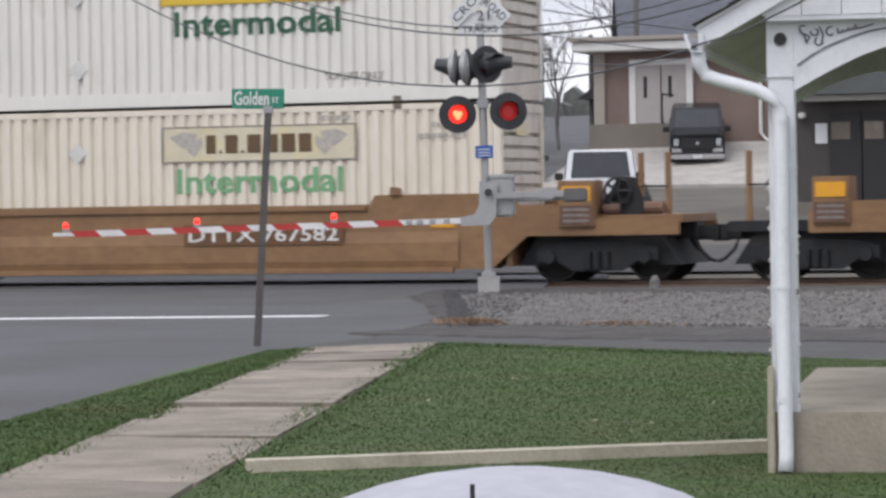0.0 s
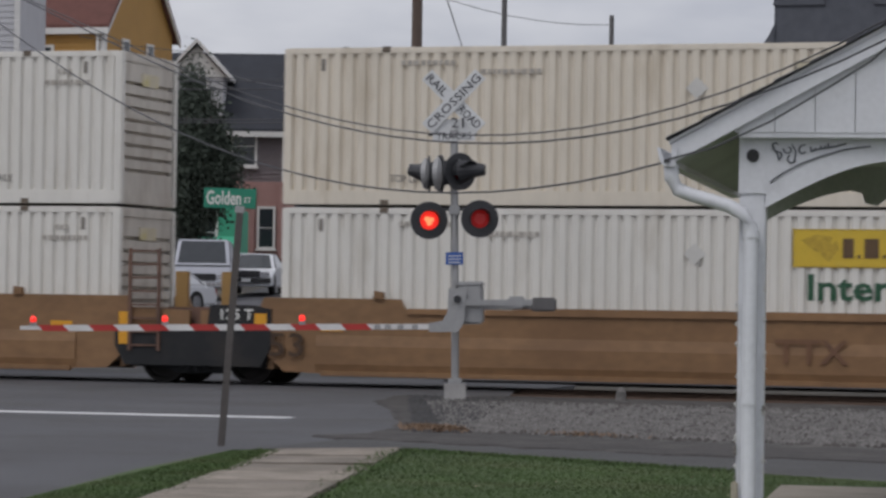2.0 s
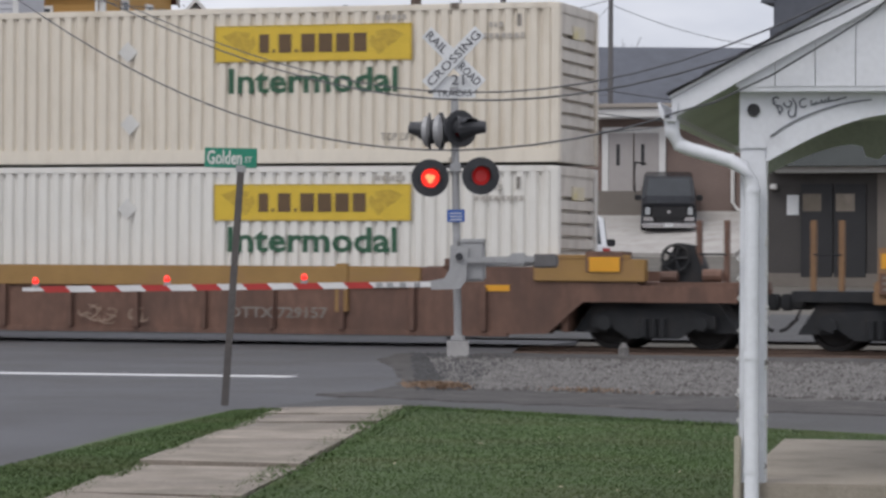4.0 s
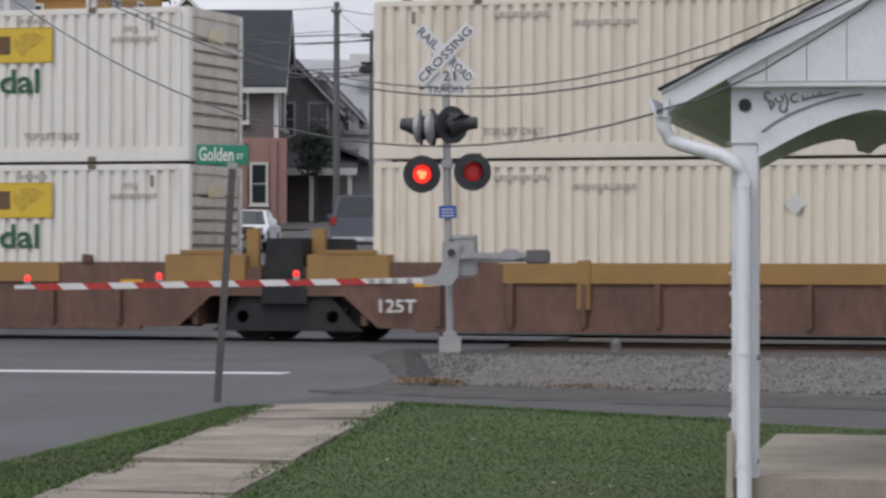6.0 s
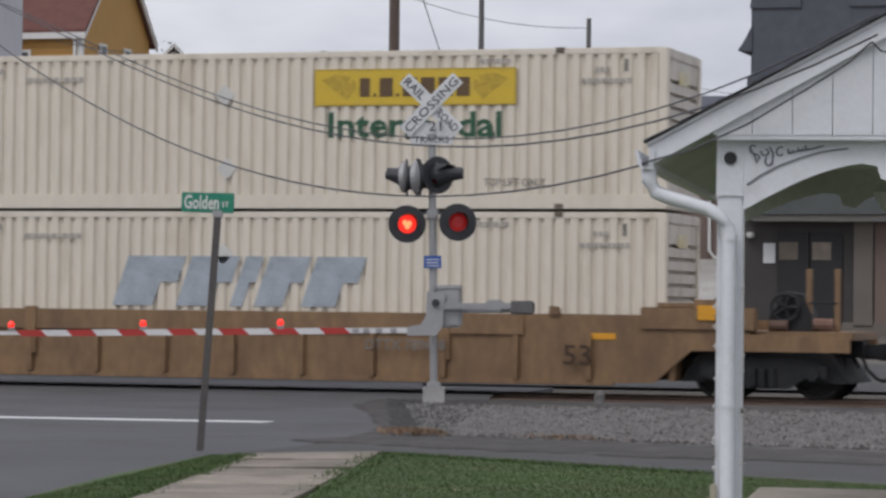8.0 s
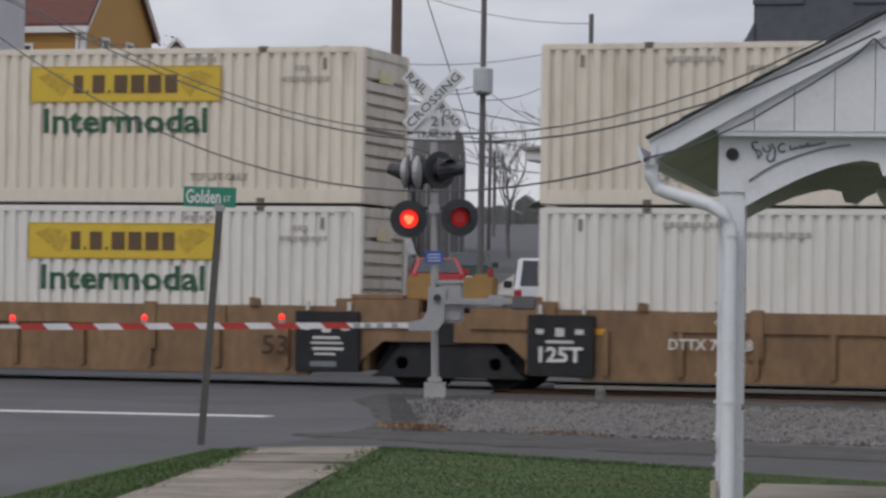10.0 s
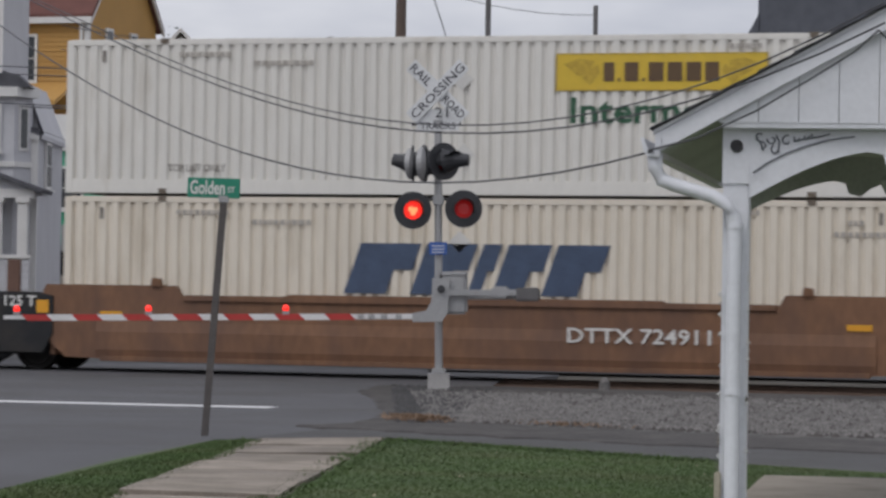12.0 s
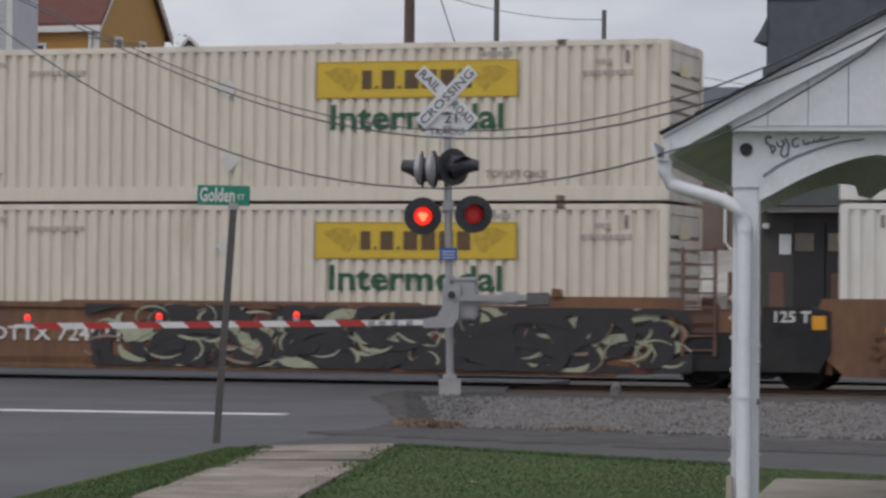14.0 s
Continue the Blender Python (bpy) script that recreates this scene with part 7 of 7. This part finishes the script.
# ---------- trees ----------
def leafy(name, label, l, d, rx, ry, rz, zc, base, n, seed, leaf="leaf_dark", size=0.16, trunk=0.16):
    x, y = town(l, d)
    t = thing(name, label, "tree", pose(x, y, 0))
    rr = random.Random(seed)
    bm = bmesh.new()
    tube(bm, [(0, 0, base - 0.3), (0.05, 0, base + 1.0), (0, 0.05, zc), (0.05, 0, zc + rz * 0.7)], [trunk * 1.3, trunk, trunk * 0.7, 0.02], 8)
    for i in range(9):
        a, z = rr.uniform(0, 6.28), rr.uniform(zc - rz * 0.7, zc + rz * 0.4)
        tube(bm, [(0, 0, z), (math.cos(a) * rx * 0.45, math.sin(a) * ry * 0.45, z + 0.5), (math.cos(a) * rx * 0.8, math.sin(a) * ry * 0.8, z + 1.0)], [trunk * 0.45, trunk * 0.25, 0.015], 5)
    part("trunk", bm, "bark", t)
    r = np.random.RandomState(seed)
    lobes = r.normal(size=(46, 3))
    lobes /= np.linalg.norm(lobes, axis=1)[:, None]
    lobes *= (r.rand(46, 1) ** 0.5) * 0.84
    pick = r.randint(0, 46, n)
    p = lobes[pick] + r.normal(size=(n, 3)) * 0.17
    taper = 1.0 - 0.28 * np.clip(p[:, 2], 0, 1.1)
    p = p * np.array([rx, ry, rz]) * np.stack([taper, taper, np.ones(n)], 1) + np.array([0, 0, zc])
    a, b = r.normal(size=(n, 3)), r.normal(size=(n, 3))
    a /= np.linalg.norm(a, axis=1)[:, None]
    b /= np.linalg.norm(b, axis=1)[:, None]
    s = size * (0.5 + r.rand(n, 1))
    verts = np.stack([p - a * s, p + b * s * 0.5, p + a * s, p - b * s * 0.5], 1).reshape(-1, 3)
    me = bpy.data.meshes.new("crown")
    me.from_pydata(verts.tolist(), [], np.arange(4 * n).reshape(-1, 4).tolist())
    me.materials.append(M[leaf])
    part("crown", me, leaf, t)
    return t


def bare_tree(label, l, d, base, height, seed):
    x, y = town(l, d)
    t = thing("bare_tree", label, "tree", pose(x, y, 0), group="bare trees")
    rr = random.Random(seed)
    bm = bmesh.new()

    def grow(p, v, length, r, depth):
        q = p + v * length
        m = p + v * length * 0.5 + Vector((rr.uniform(-1, 1), rr.uniform(-1, 1), 0)) * length * 0.06
        tube(bm, [p, m, q], [r, r * 0.85, r * 0.65], 5 if depth > 2 else 4, caps=False)
        if depth == 0:
            return
        for i in range(3 if depth > 1 else 4):
            w = (v + Vector((rr.uniform(-0.8, 0.8), rr.uniform(-0.8, 0.8), rr.uniform(-0.1, 0.5)))).normalized()
            grow(q if i < 2 else m, w, length * rr.uniform(0.6, 0.78), r * 0.6, depth - 1)
    grow(Vector((0, 0, base - 0.3)), Vector((0, 0, 1)), height * 0.34, height * 0.011, 4)
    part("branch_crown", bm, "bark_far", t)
    return t


set_back(leafy("tree", "dense dark green street tree before the green building", -8.5, 95, 1.85, 1.7, 3.0, 5.6, 1.0, 70000, 4, size=0.075), 1.24)
leafy("tree", "small dark tree beside the terraced houses", -6.6, 153, 1.1, 1.1, 1.5, 7.0, 3.4, 2000, 12, "leaf_dark", 0.14, 0.06)
for l, d, b, hh, s in ((4.0, 170, 4.2, 9.0, 3), (9.2, 205, 5.6, 13.5, 4), (11.0, 210, 5.6, 12.5, 5), (13.2, 215, 5.6, 12.8, 6), (4.6, 200, 5.3, 9.5, 7)):
    bare_tree("bare grey winter tree", l, d, b, hh, s)
# far tree line, its haze painted by a pale leaf colour
bm = bmesh.new()
rr = random.Random(31)
for i in range(46):
    x, y = town(-40 + i * 2.0 + rr.uniform(-0.8, 0.8), 330 + rr.uniform(-8, 8))
    z = rise(x, y)
    hgt = rr.uniform(1.5, 3.5)
    prism(bm, [(x - rr.uniform(1, 2.4), z - 1), (x + rr.uniform(1, 2.4), z - 1), (x + rr.uniform(0.6, 1.6), z + hgt * 0.7), (x, z + hgt), (x - rr.uniform(0.6, 1.6), z + hgt * 0.75)], y, y + 2, "y")
tagged(part("far_woods", bm, "leaf_hazed"), "grey-green trees and roofs at the far end of the street, haze in their colour", "woods", kind="stuff")


# ---------- poles, lamps and wires of the street ----------
def pole(l, d, top, r, label, material="wood_pole", arms=(), lean=0.0):
    x, y = town(l, d)
    p = thing("utility_pole", label, "utility pole", pose(x, y, rise(x, y), 0, lean, 17.5), group="utility poles")
    hgt = top - rise(x, y)
    part("shaft", tube(bmesh.new(), [(0, 0, -0.3), (0, 0, hgt * 0.5), (0, 0, hgt)], [r, r * 0.88, r * 0.75], 10), material, p)
    for z, w in arms:
        part("crossarm", box(bmesh.new(), -w, w, -0.16, -0.06, z - rise(x, y) - 0.06, z - rise(x, y) + 0.06, 0.01), material, p)
        for u in (-w * 0.9, -w * 0.45, w * 0.45, w * 0.9):
            part("insulator", tube(bmesh.new(), [(u, -0.11, z - rise(x, y) + 0.05), (u, -0.11, z - rise(x, y) + 0.2)], [0.05, 0.03], 6), "box_grey", p)
    return p


big = pole(-1.04, 75, 11.5, 0.155, "thick brown timber utility pole beside the crossing")
rb = 0.9
part("meter_box", box(bmesh.new(), -0.05, 0.34, -0.3, -0.12, 1.55, 2.25, 0.03), "box_grey", big, "grey-green metal meter box")
part("meter_box", box(bmesh.new(), -0.34, -0.05, -0.28, -0.12, 1.2, 1.7, 0.03), "box_grey", big)
part("conduit", tube(bmesh.new(), [(0.1, -0.18, 0.0), (0.1, -0.18, 6.0)], 0.035, 6), "truck_black", big)
part("lamp_arm", tube(bmesh.new(), [(0, -0.1, 5.6), (-0.4, -0.3, 5.72), (-1.1, -0.4, 5.74)], 0.04, 6), "truck_black", big)
part("street_light", box(bmesh.new(), -1.15, -0.35, -0.5, -0.2, 5.5, 5.68, 0.05), "signal_black", big, "dark street light head")
x, y = town(-1.72, 78)
sig = thing("traffic_light", "small traffic light showing red on a dark pole", "traffic light", pose(x, y, rise(x, y), 0, 0, 17.5))
part("shaft", tube(bmesh.new(), [(0.32, 0, -0.2), (0.32, 0, 6.2)], 0.05, 8), "truck_black", sig)
part("arm", tube(bmesh.new(), [(0.32, 0, 4.75), (0.0, 0, 4.75)], 0.03, 6), "truck_black", sig)
part("head", box(bmesh.new(), -0.16, 0.16, -0.12, 0.14, 4.05, 4.72, 0.03), "signal_black", sig)
for z, m in ((4.56, "lens_lit"), (4.36, "lens_dark"), (4.17, "dark")):
    part("lens", tube(bmesh.new(), [(0, -0.15, z), (0, -0.11, z)], 0.085, 14), m, sig)
p862 = pole(1.35, 95, 12.5, 0.105, "grey timber utility pole with a pale transformer box", "pole_grey", [(8.0, 0.2)])
part("transformer", tube(bmesh.new(), [(0, -0.25, 6.7), (0, -0.25, 6.75), (0, -0.25, 7.45), (0, -0.25, 7.5)], [0.2, 0.3, 0.3, 0.2], 12), "box_grey", p862, "pale grey transformer can")
pole(-4.75, 130, 12.3, 0.16, "dark timber utility pole along the street", "pole_grey", [(11.9, 0.22)])
pole(-3.8, 150, 12.6, 0.12, "thin timber utility pole far up the street", "pole_grey", [(12.3, 0.5)])
pole(-2.4, 140, 11.0, 0.10, "thin timber utility pole far up the street", "pole_grey")
pole(6.35, 130, 13.8, 0.13, "dark timber utility pole behind the hall", "pole_grey")
for l, d, top in ((3.2, 190, 12.0), (4.4, 240, 13.5), (5.6, 300, 15.5), (4.1, 120, 7.8)):
    pole(l, d, top, 0.12, "distant timber utility pole along the street", "pole_grey", [(top - 0.5, 0.8)] if d > 150 else ())


def span(a, b, sag, r=0.015, n=10):
    """A wire between two places given as (l, d, z), hanging by sag metres."""
    pa, pb = Vector((*town(a[0], a[1]), a[2])), Vector((*town(b[0], b[1]), b[2]))
    pts = [pa.lerp(pb, k / n) - Vector((0, 0, 4 * sag * (k / n) * (1 - k / n))) for k in range(n + 1)]
    return tagged(part("overhead_wire", tube(bmesh.new(), pts, r, 4), "cable"), "thin dark wire strung between street poles", "wire", group="overhead wires")


for a, b, sag in (
    ((-14, 80, 7.35), (-1.0, 75, 7.0), 0.15), ((-14, 80, 7.2), (-1.0, 75, 6.85), 0.2), ((-14, 80, 6.45), (-1.0, 75, 6.1), 0.2), ((-15, 84, 6.65), (-1.0, 75, 6.0), 0.2),
    ((-1.0, 75, 6.5), (16, 90, 5.4), 0.3), ((-1.0, 75, 5.9), (16, 90, 5.2), 0.45), ((-1.0, 75, 5.4), (7.0, 95, 5.9), 0.5), ((-1.0, 75, 6.9), (1.35, 95, 8.1), 0.2),
    ((1.35, 95, 8.2), (6.35, 130, 8.6), 0.4), ((1.35, 95, 7.8), (6.35, 130, 12.4), 0.6), ((1.35, 95, 6.4), (3.2, 190, 11.2), 0.6), ((1.35, 95, 6.0), (3.2, 190, 10.4), 0.6),
    ((1.35, 95, 8.4), (3.2, 190, 11.9), 0.6), ((1.35, 95, 5.5), (4.4, 240, 12.2), 0.9), ((3.2, 190, 11.9), (4.4, 240, 13.3), 0.4), ((3.2, 190, 11.0), (4.4, 240, 12.5), 0.4), ((4.4, 240, 13.4), (5.6, 300, 15.2), 0.3),
    ((-4.75, 130, 12.0), (-3.8, 150, 12.3), 0.15), ((-4.75, 130, 12.0), (6.35, 130, 12.6), 0.7), ((-4.75, 130, 11.0), (-1.0, 75, 7.6), 0.4), ((-3.8, 150, 12.3), (1.35, 95, 8.3), 0.5),
    ((-4.75, 130, 9.3), (6.35, 130, 9.2), 0.5), ((-9, 122, 10.5), (-1.0, 75, 7.0), 0.4), ((-9, 122, 9.7), (-1.0, 75, 6.4), 0.5), ((-4.75, 130, 12.1), (-16, 130, 12.6), 0.4), ((-4.75, 130, 11.1), (-16, 130, 11.6), 0.4),
    ((4.1, 120, 7.6), (6.35, 130, 8.2), 0.15), ((4.1, 120, 7.7), (-1.0, 75, 6.7), 0.3), ((6.35, 130, 13.4), (-4.75, 130, 16.2), 0.8), ((6.35, 130, 12.4), (16, 150, 12.0), 0.4), ((-1.0, 75, 11.0), (1.35, 95, 5.8), 0.1), ((-1.0, 75, 11.2), (-8, 60, 10.6), 0.2)):
    span(a, b, sag)


# ---------- vehicles ----------
def vehicle(kind, paint, l, d, turn, label, name, lit=False):
    """A road vehicle; local y is its length with the front at +y; origin on the ground under its middle."""
    x, y = town(l, d)
    z = rise(x, y) + 0.02
    tilt = math.degrees(math.atan(0.04)) if y > 59 else 0
    v = thing(name, label, "vehicle", pose(x, y, z, 0, 0, 17.5 + turn), group="parked vehicles")
    dims = {"pickup": (2.0, 5.7, 1.05, 1.88), "suv": (1.95, 4.9, 1.2, 2.0), "sedan": (1.8, 4.6, 0.9, 1.45), "van": (2.0, 5.2, 1.15, 2.0), "compact": (1.7, 4.1, 0.82, 1.34)}
    w, ln, belt, roof = dims[kind]
    hw, hl = w / 2, ln / 2
    prof = {
        "pickup": [(-hl, 0.5), (-hl, belt), (-0.5, belt), (0.95, belt), (hl - 0.1, belt - 0.05), (hl, 0.75), (hl, 0.42), (-hl, 0.42)],
        "suv": [(-hl, 0.5), (-hl + 0.05, belt), (1.0, belt), (hl - 0.2, belt - 0.12), (hl, 0.7), (hl, 0.35), (-hl, 0.35)],
        "sedan": [(-hl, 0.5), (-hl + 0.05, belt), (0.9, belt), (hl - 0.25, belt - 0.15), (hl, 0.6), (hl, 0.28), (-hl, 0.28)],
        "compact": [(-hl, 0.5), (-hl + 0.05, belt), (0.8, belt), (hl - 0.25, belt - 0.13), (hl, 0.55), (hl, 0.26), (-hl, 0.26)],
        "van": [(-hl, 0.5), (-hl, belt), (1.6, belt), (hl - 0.1, belt - 0.15), (hl, 0.7), (hl, 0.35), (-hl, 0.35)],
    }[kind]
    bm = bmesh.new()
    prism(bm, [(p[0], p[1]) for p in prof], -hw, hw, "x")
    bmesh.ops.bevel(bm, geom=list(bm.edges), offset=0.05, segments=2, affect="EDGES")
    part("body", bm, paint, v)
    c0, c1, r0, r1 = {"pickup": (-0.75, 1.35, -0.5, 0.65), "suv": (-hl + 0.1, 1.35, -hl + 0.35, 0.55), "sedan": (-1.9, 1.15, -1.1, 0.35), "compact": (-1.75, 1.1, -1.0, 0.3), "van": (-hl + 0.02, 2.1, -hl + 0.1, 1.3)}[kind]
    ins = 0.24 if kind in ("suv", "sedan", "compact") else 0.14
    bm = bmesh.new()
    lo = [bm.verts.new(p) for p in ((-hw + 0.04, c0, belt - 0.03), (hw - 0.04, c0, belt - 0.03), (hw - 0.04, c1, belt - 0.03), (-hw + 0.04, c1, belt - 0.03))]
    hi = [bm.verts.new(p) for p in ((-hw + ins, r0, roof), (hw - ins, r0, roof), (hw - ins, r1, roof), (-hw + ins, r1, roof))]
    bm.faces.new(hi)
    for k in range(4):
        bm.faces.new((lo[k], lo[(k + 1) % 4], hi[(k + 1) % 4], hi[k]))
    bmesh.ops.bevel(bm, geom=[e for e in bm.edges if not (e.verts[0] in lo and e.verts[1] in lo)], offset=0.05, segments=2, affect="EDGES")
    part("cab", bm, paint, v)

    def pane(name, q, grow):
        cen = sum((Vector(p) for p in q), Vector()) / 4
        b = bmesh.new()
        nrm = (Vector(q[1]) - Vector(q[0])).cross(Vector(q[3]) - Vector(q[0])).normalized()
        outer = [b.verts.new(cen + (Vector(p) - cen) * grow + nrm * 0.012) for p in q]
        inner = [b.verts.new(cen + (Vector(p) - cen) * grow - nrm * 0.02) for p in q]
        b.faces.new(outer)
        for k in range(4):
            b.faces.new((outer[k], inner[k], inner[(k + 1) % 4], outer[(k + 1) % 4]))
        return part(name, b, "pane", v)
    A = [(-hw + 0.04, c0, belt), (hw - 0.04, c0, belt), (hw - ins, r0, roof), (-hw + ins, r0, roof)]
    Bq = [(hw - 0.04, c1, belt), (-hw + 0.04, c1, belt), (-hw + ins, r1, roof), (hw - ins, r1, roof)]
    pane("rear_window", A, 0.84)
    pane("windscreen", Bq, 0.86)
    for s in (-1, 1):
        q = [(s * (hw - 0.04), c1, belt), (s * (hw - 0.04), c0, belt), (s * (hw - ins), r0, roof), (s * (hw - ins), r1, roof)]
        pane("side_window", q if s > 0 else q[::-1], 0.82)
        part("mirror", box(bmesh.new(), *sorted((s * hw, s * (hw + 0.24))), c1 - 0.35, c1 - 0.2, belt + 0.02, belt + 0.22, 0.03), "dark" if kind in ("pickup",) else paint, v)
        part("tail_light", box(bmesh.new(), *sorted((s * (hw - 0.22), s * (hw - 0.02))), -hl - 0.015, -hl + 0.1, belt - (0.2 if kind == "suv" else 0.35), belt + (0.06 if kind == "suv" else -0.05), 0.01), "tail_red" if lit and s > 0 else "tail_off", v)
        part("headlight", box(bmesh.new(), *sorted((s * (hw - 0.45), s * (hw - 0.08))), hl - 0.08, hl + 0.012, 0.62, 0.78, 0.01), "chrome", v)
    part("rear_bumper", box(bmesh.new(), -hw + 0.05, hw - 0.05, -hl - 0.1, -hl + 0.05, 0.42, 0.6, 0.03), "chrome" if kind == "pickup" else ("box_grey" if kind == "suv" else "dark"), v)
    part("front_bumper", box(bmesh.new(), -hw + 0.03, hw - 0.03, hl - 0.05, hl + 0.08, 0.38, 0.56, 0.03), "chrome" if kind in ("pickup", "van") else "dark", v)
    part("grille", box(bmesh.new(), -0.5, 0.5, hl - 0.02, hl + 0.02, 0.58, 0.82, 0.02), "dark", v)
    part("number_plate", bmesh_box(-0.16, 0.16, -hl - 0.12, -hl - 0.1, 0.46, 0.58) if turn < 90 else bmesh_box(-0.16, 0.16, hl + 0.08, hl + 0.1, 0.42, 0.54), "sign_white", v)
    wheel = shared("tyre_" + kind, lambda b: tube(b, [(-0.11, 0, 0), (-0.09, 0, 0), (0.09, 0, 0), (0.11, 0, 0)], [0.30, 0.36, 0.36, 0.30], 18), "rubber")
    rim = shared("rim", lambda b: tube(b, [(-0.12, 0, 0), (0.12, 0, 0)], 0.2, 14), "chrome")
    for s in (-1, 1):
        for yy in (-hl + 0.95, hl - 0.95):
            wp = part("wheel", wheel, "rubber", v, at=pose(s * (hw - 0.1), yy, 0.36))
            part("rim", rim, "chrome", wp)
    if kind == "pickup":
        # flat dark sheet on the solid body paints the shaded hollow of the bed
        part("bed_shade", bmesh_box(-hw + 0.12, hw - 0.12, -hl + 0.08, -0.85, belt - 0.02, belt + 0.008), "dark", v)
        part("tailgate", box(bmesh.new(), -hw + 0.2, hw - 0.2, -hl - 0.02, -hl + 0.03, 0.62, belt + 0.02, 0.02), paint, v)
    return v


vehicle("pickup", "paint_white", 3.1, 85, -1, "white pickup truck seen from behind, parked by the tracks", "pickup_truck")
blk = vehicle("pickup", "paint_black", 6.45, 96, 180, "black pickup truck facing the tracks on the driveway ramp", "pickup_truck")
part("hood", box(bmesh.new(), -0.94, 0.94, 1.0, 2.86, 0.6, 1.26, 0.07), "paint_black", blk)
part("grille_surround", box(bmesh.new(), -0.62, 0.62, 2.84, 2.90, 0.72, 1.16, 0.03), "dark", blk)
part("badge", box(bmesh.new(), -0.07, 0.07, 2.89, 2.92, 0.9, 1.02, 0.02), "chrome", blk)
for u in (-0.85, 0.67):
    part("headlight", box(bmesh.new(), u, u + 0.18, 2.85, 2.91, 0.86, 1.12, 0.02), "box_grey", blk)
blk.matrix_basis = pose(*town(7.78, 114.9), 3.03, -11, 0, 194)
dark_suv = vehicle("suv", "paint_blue", -2.75, 110, 0, "dark blue sport utility vehicle with one lit tail light", "suv_car", True)
vehicle("sedan", "paint_red", 0.0, 104, 2, "red sedan parked at the kerb", "sedan_car")
vehicle("sedan", "paint_green", 1.15, 113, 0, "dark green car parked at the kerb", "sedan_car")
vehicle("compact", "paint_white", -9.3, 95, 143, "white car parked aslant before the green building", "sedan_car")
crossing_truck = vehicle("pickup", "paint_white", 3.0, 250, 180, "white pickup truck coming down the street and turning", "pickup_truck")
bm = bmesh.new()
for p in ((-60, 139), (40, 139), (40, 150), (-60, 150)):
    x, y = town(*p)
    bm.verts.new((x, y, rise(x, y) + 0.012))
bm.faces.new(bm.verts)
tagged(part("road", bm, "asphalt_old"), "grey asphalt cross street up the hill", "road", kind="structure")
blue = vehicle("sedan", "paint_sky", -6.8, 144, -90, "light blue sedan driving across the far street", "sedan_car")
vehicle("van", "paint_silver", -8.75, 108, 182, "silver van facing the tracks", "van")
vehicle("sedan", "paint_white", -7.25, 112, 176, "small white car parked beside the van", "sedan_car")

# pale double sign on a post beyond the tracks
x, y = town(-8.6, 72)
sg = thing("road_sign", "pair of pale grey sign plates on a thin steel post", "road sign", pose(x, y, rise(x, y), 0, 0, 17.5))
part("post", tube(bmesh.new(), [(0, 0.03, -0.2), (0, 0.03, 2.75)], 0.035, 8), "post_metal", sg)
for u in (-0.19, 0.09):
    part("plate", box(bmesh.new(), u, u + 0.13, -0.02, 0.0, 2.12, 2.75, 0.01), "signal_steel", sg)


def motions():
    """The train rolls past, gaining a little speed."""
    ts = [0, 1.4, 2.8, 4.2, 5.6, 7.0, 8.4, 9.8, 11.2, 12.6, 14.0]
    for ob, x, z in MOVING:
        walk(ob, [(t, pose(x + gone(t), TRACK_Y, z)) for t in ts])
    # the blue car crosses behind the train at a steady pace
    rows = []
    for t in range(0, 15, 2):
        x, y = town(-6.85 + 10.0 * (t - 13.5), 144)
        rows.append((t, pose(x, y, rise(x, y) + 0.02, 0, 0, -72.5)))
    walk(blue, rows)
    # the white pickup comes down the street and turns off across it
    rows = []
    for t, l, d, turn in ((0, 3.0, 250, 197), (4.5, 1.6, 166, 197), (6.2, 0.8, 134, 195), (6.9, 0.6, 122.5, 160), (7.5, -3.1, 119.4, 112), (8.1, -9.5, 120.4, 107.5), (10.0, -34, 120.5, 107.5), (14.0, -85, 120.5, 107.5)):
        x, y = town(l, d)
        rows.append((t, pose(x, y, rise(x, y) + 0.02, 0, 0, turn)))
    walk(crossing_truck, rows)
    # the dark car creeps up the street and pulls away
    rows = []
    for t, l, d in ((0, -3.6, 96.5), (2.5, -3.5, 98.5), (5.5, -3.1, 105), (7.5, -2.75, 110), (9.2, -2.1, 114.5), (11.0, -1.2, 120), (12.6, -0.4, 126), (14.0, -0.3, 131)):
        x, y = town(l, d)
        rows.append((t, pose(x, y, rise(x, y) + 0.02, 0, 0, 17.5 if t < 9 or t > 12 else 10)))
    walk(dark_suv, rows)


motions()
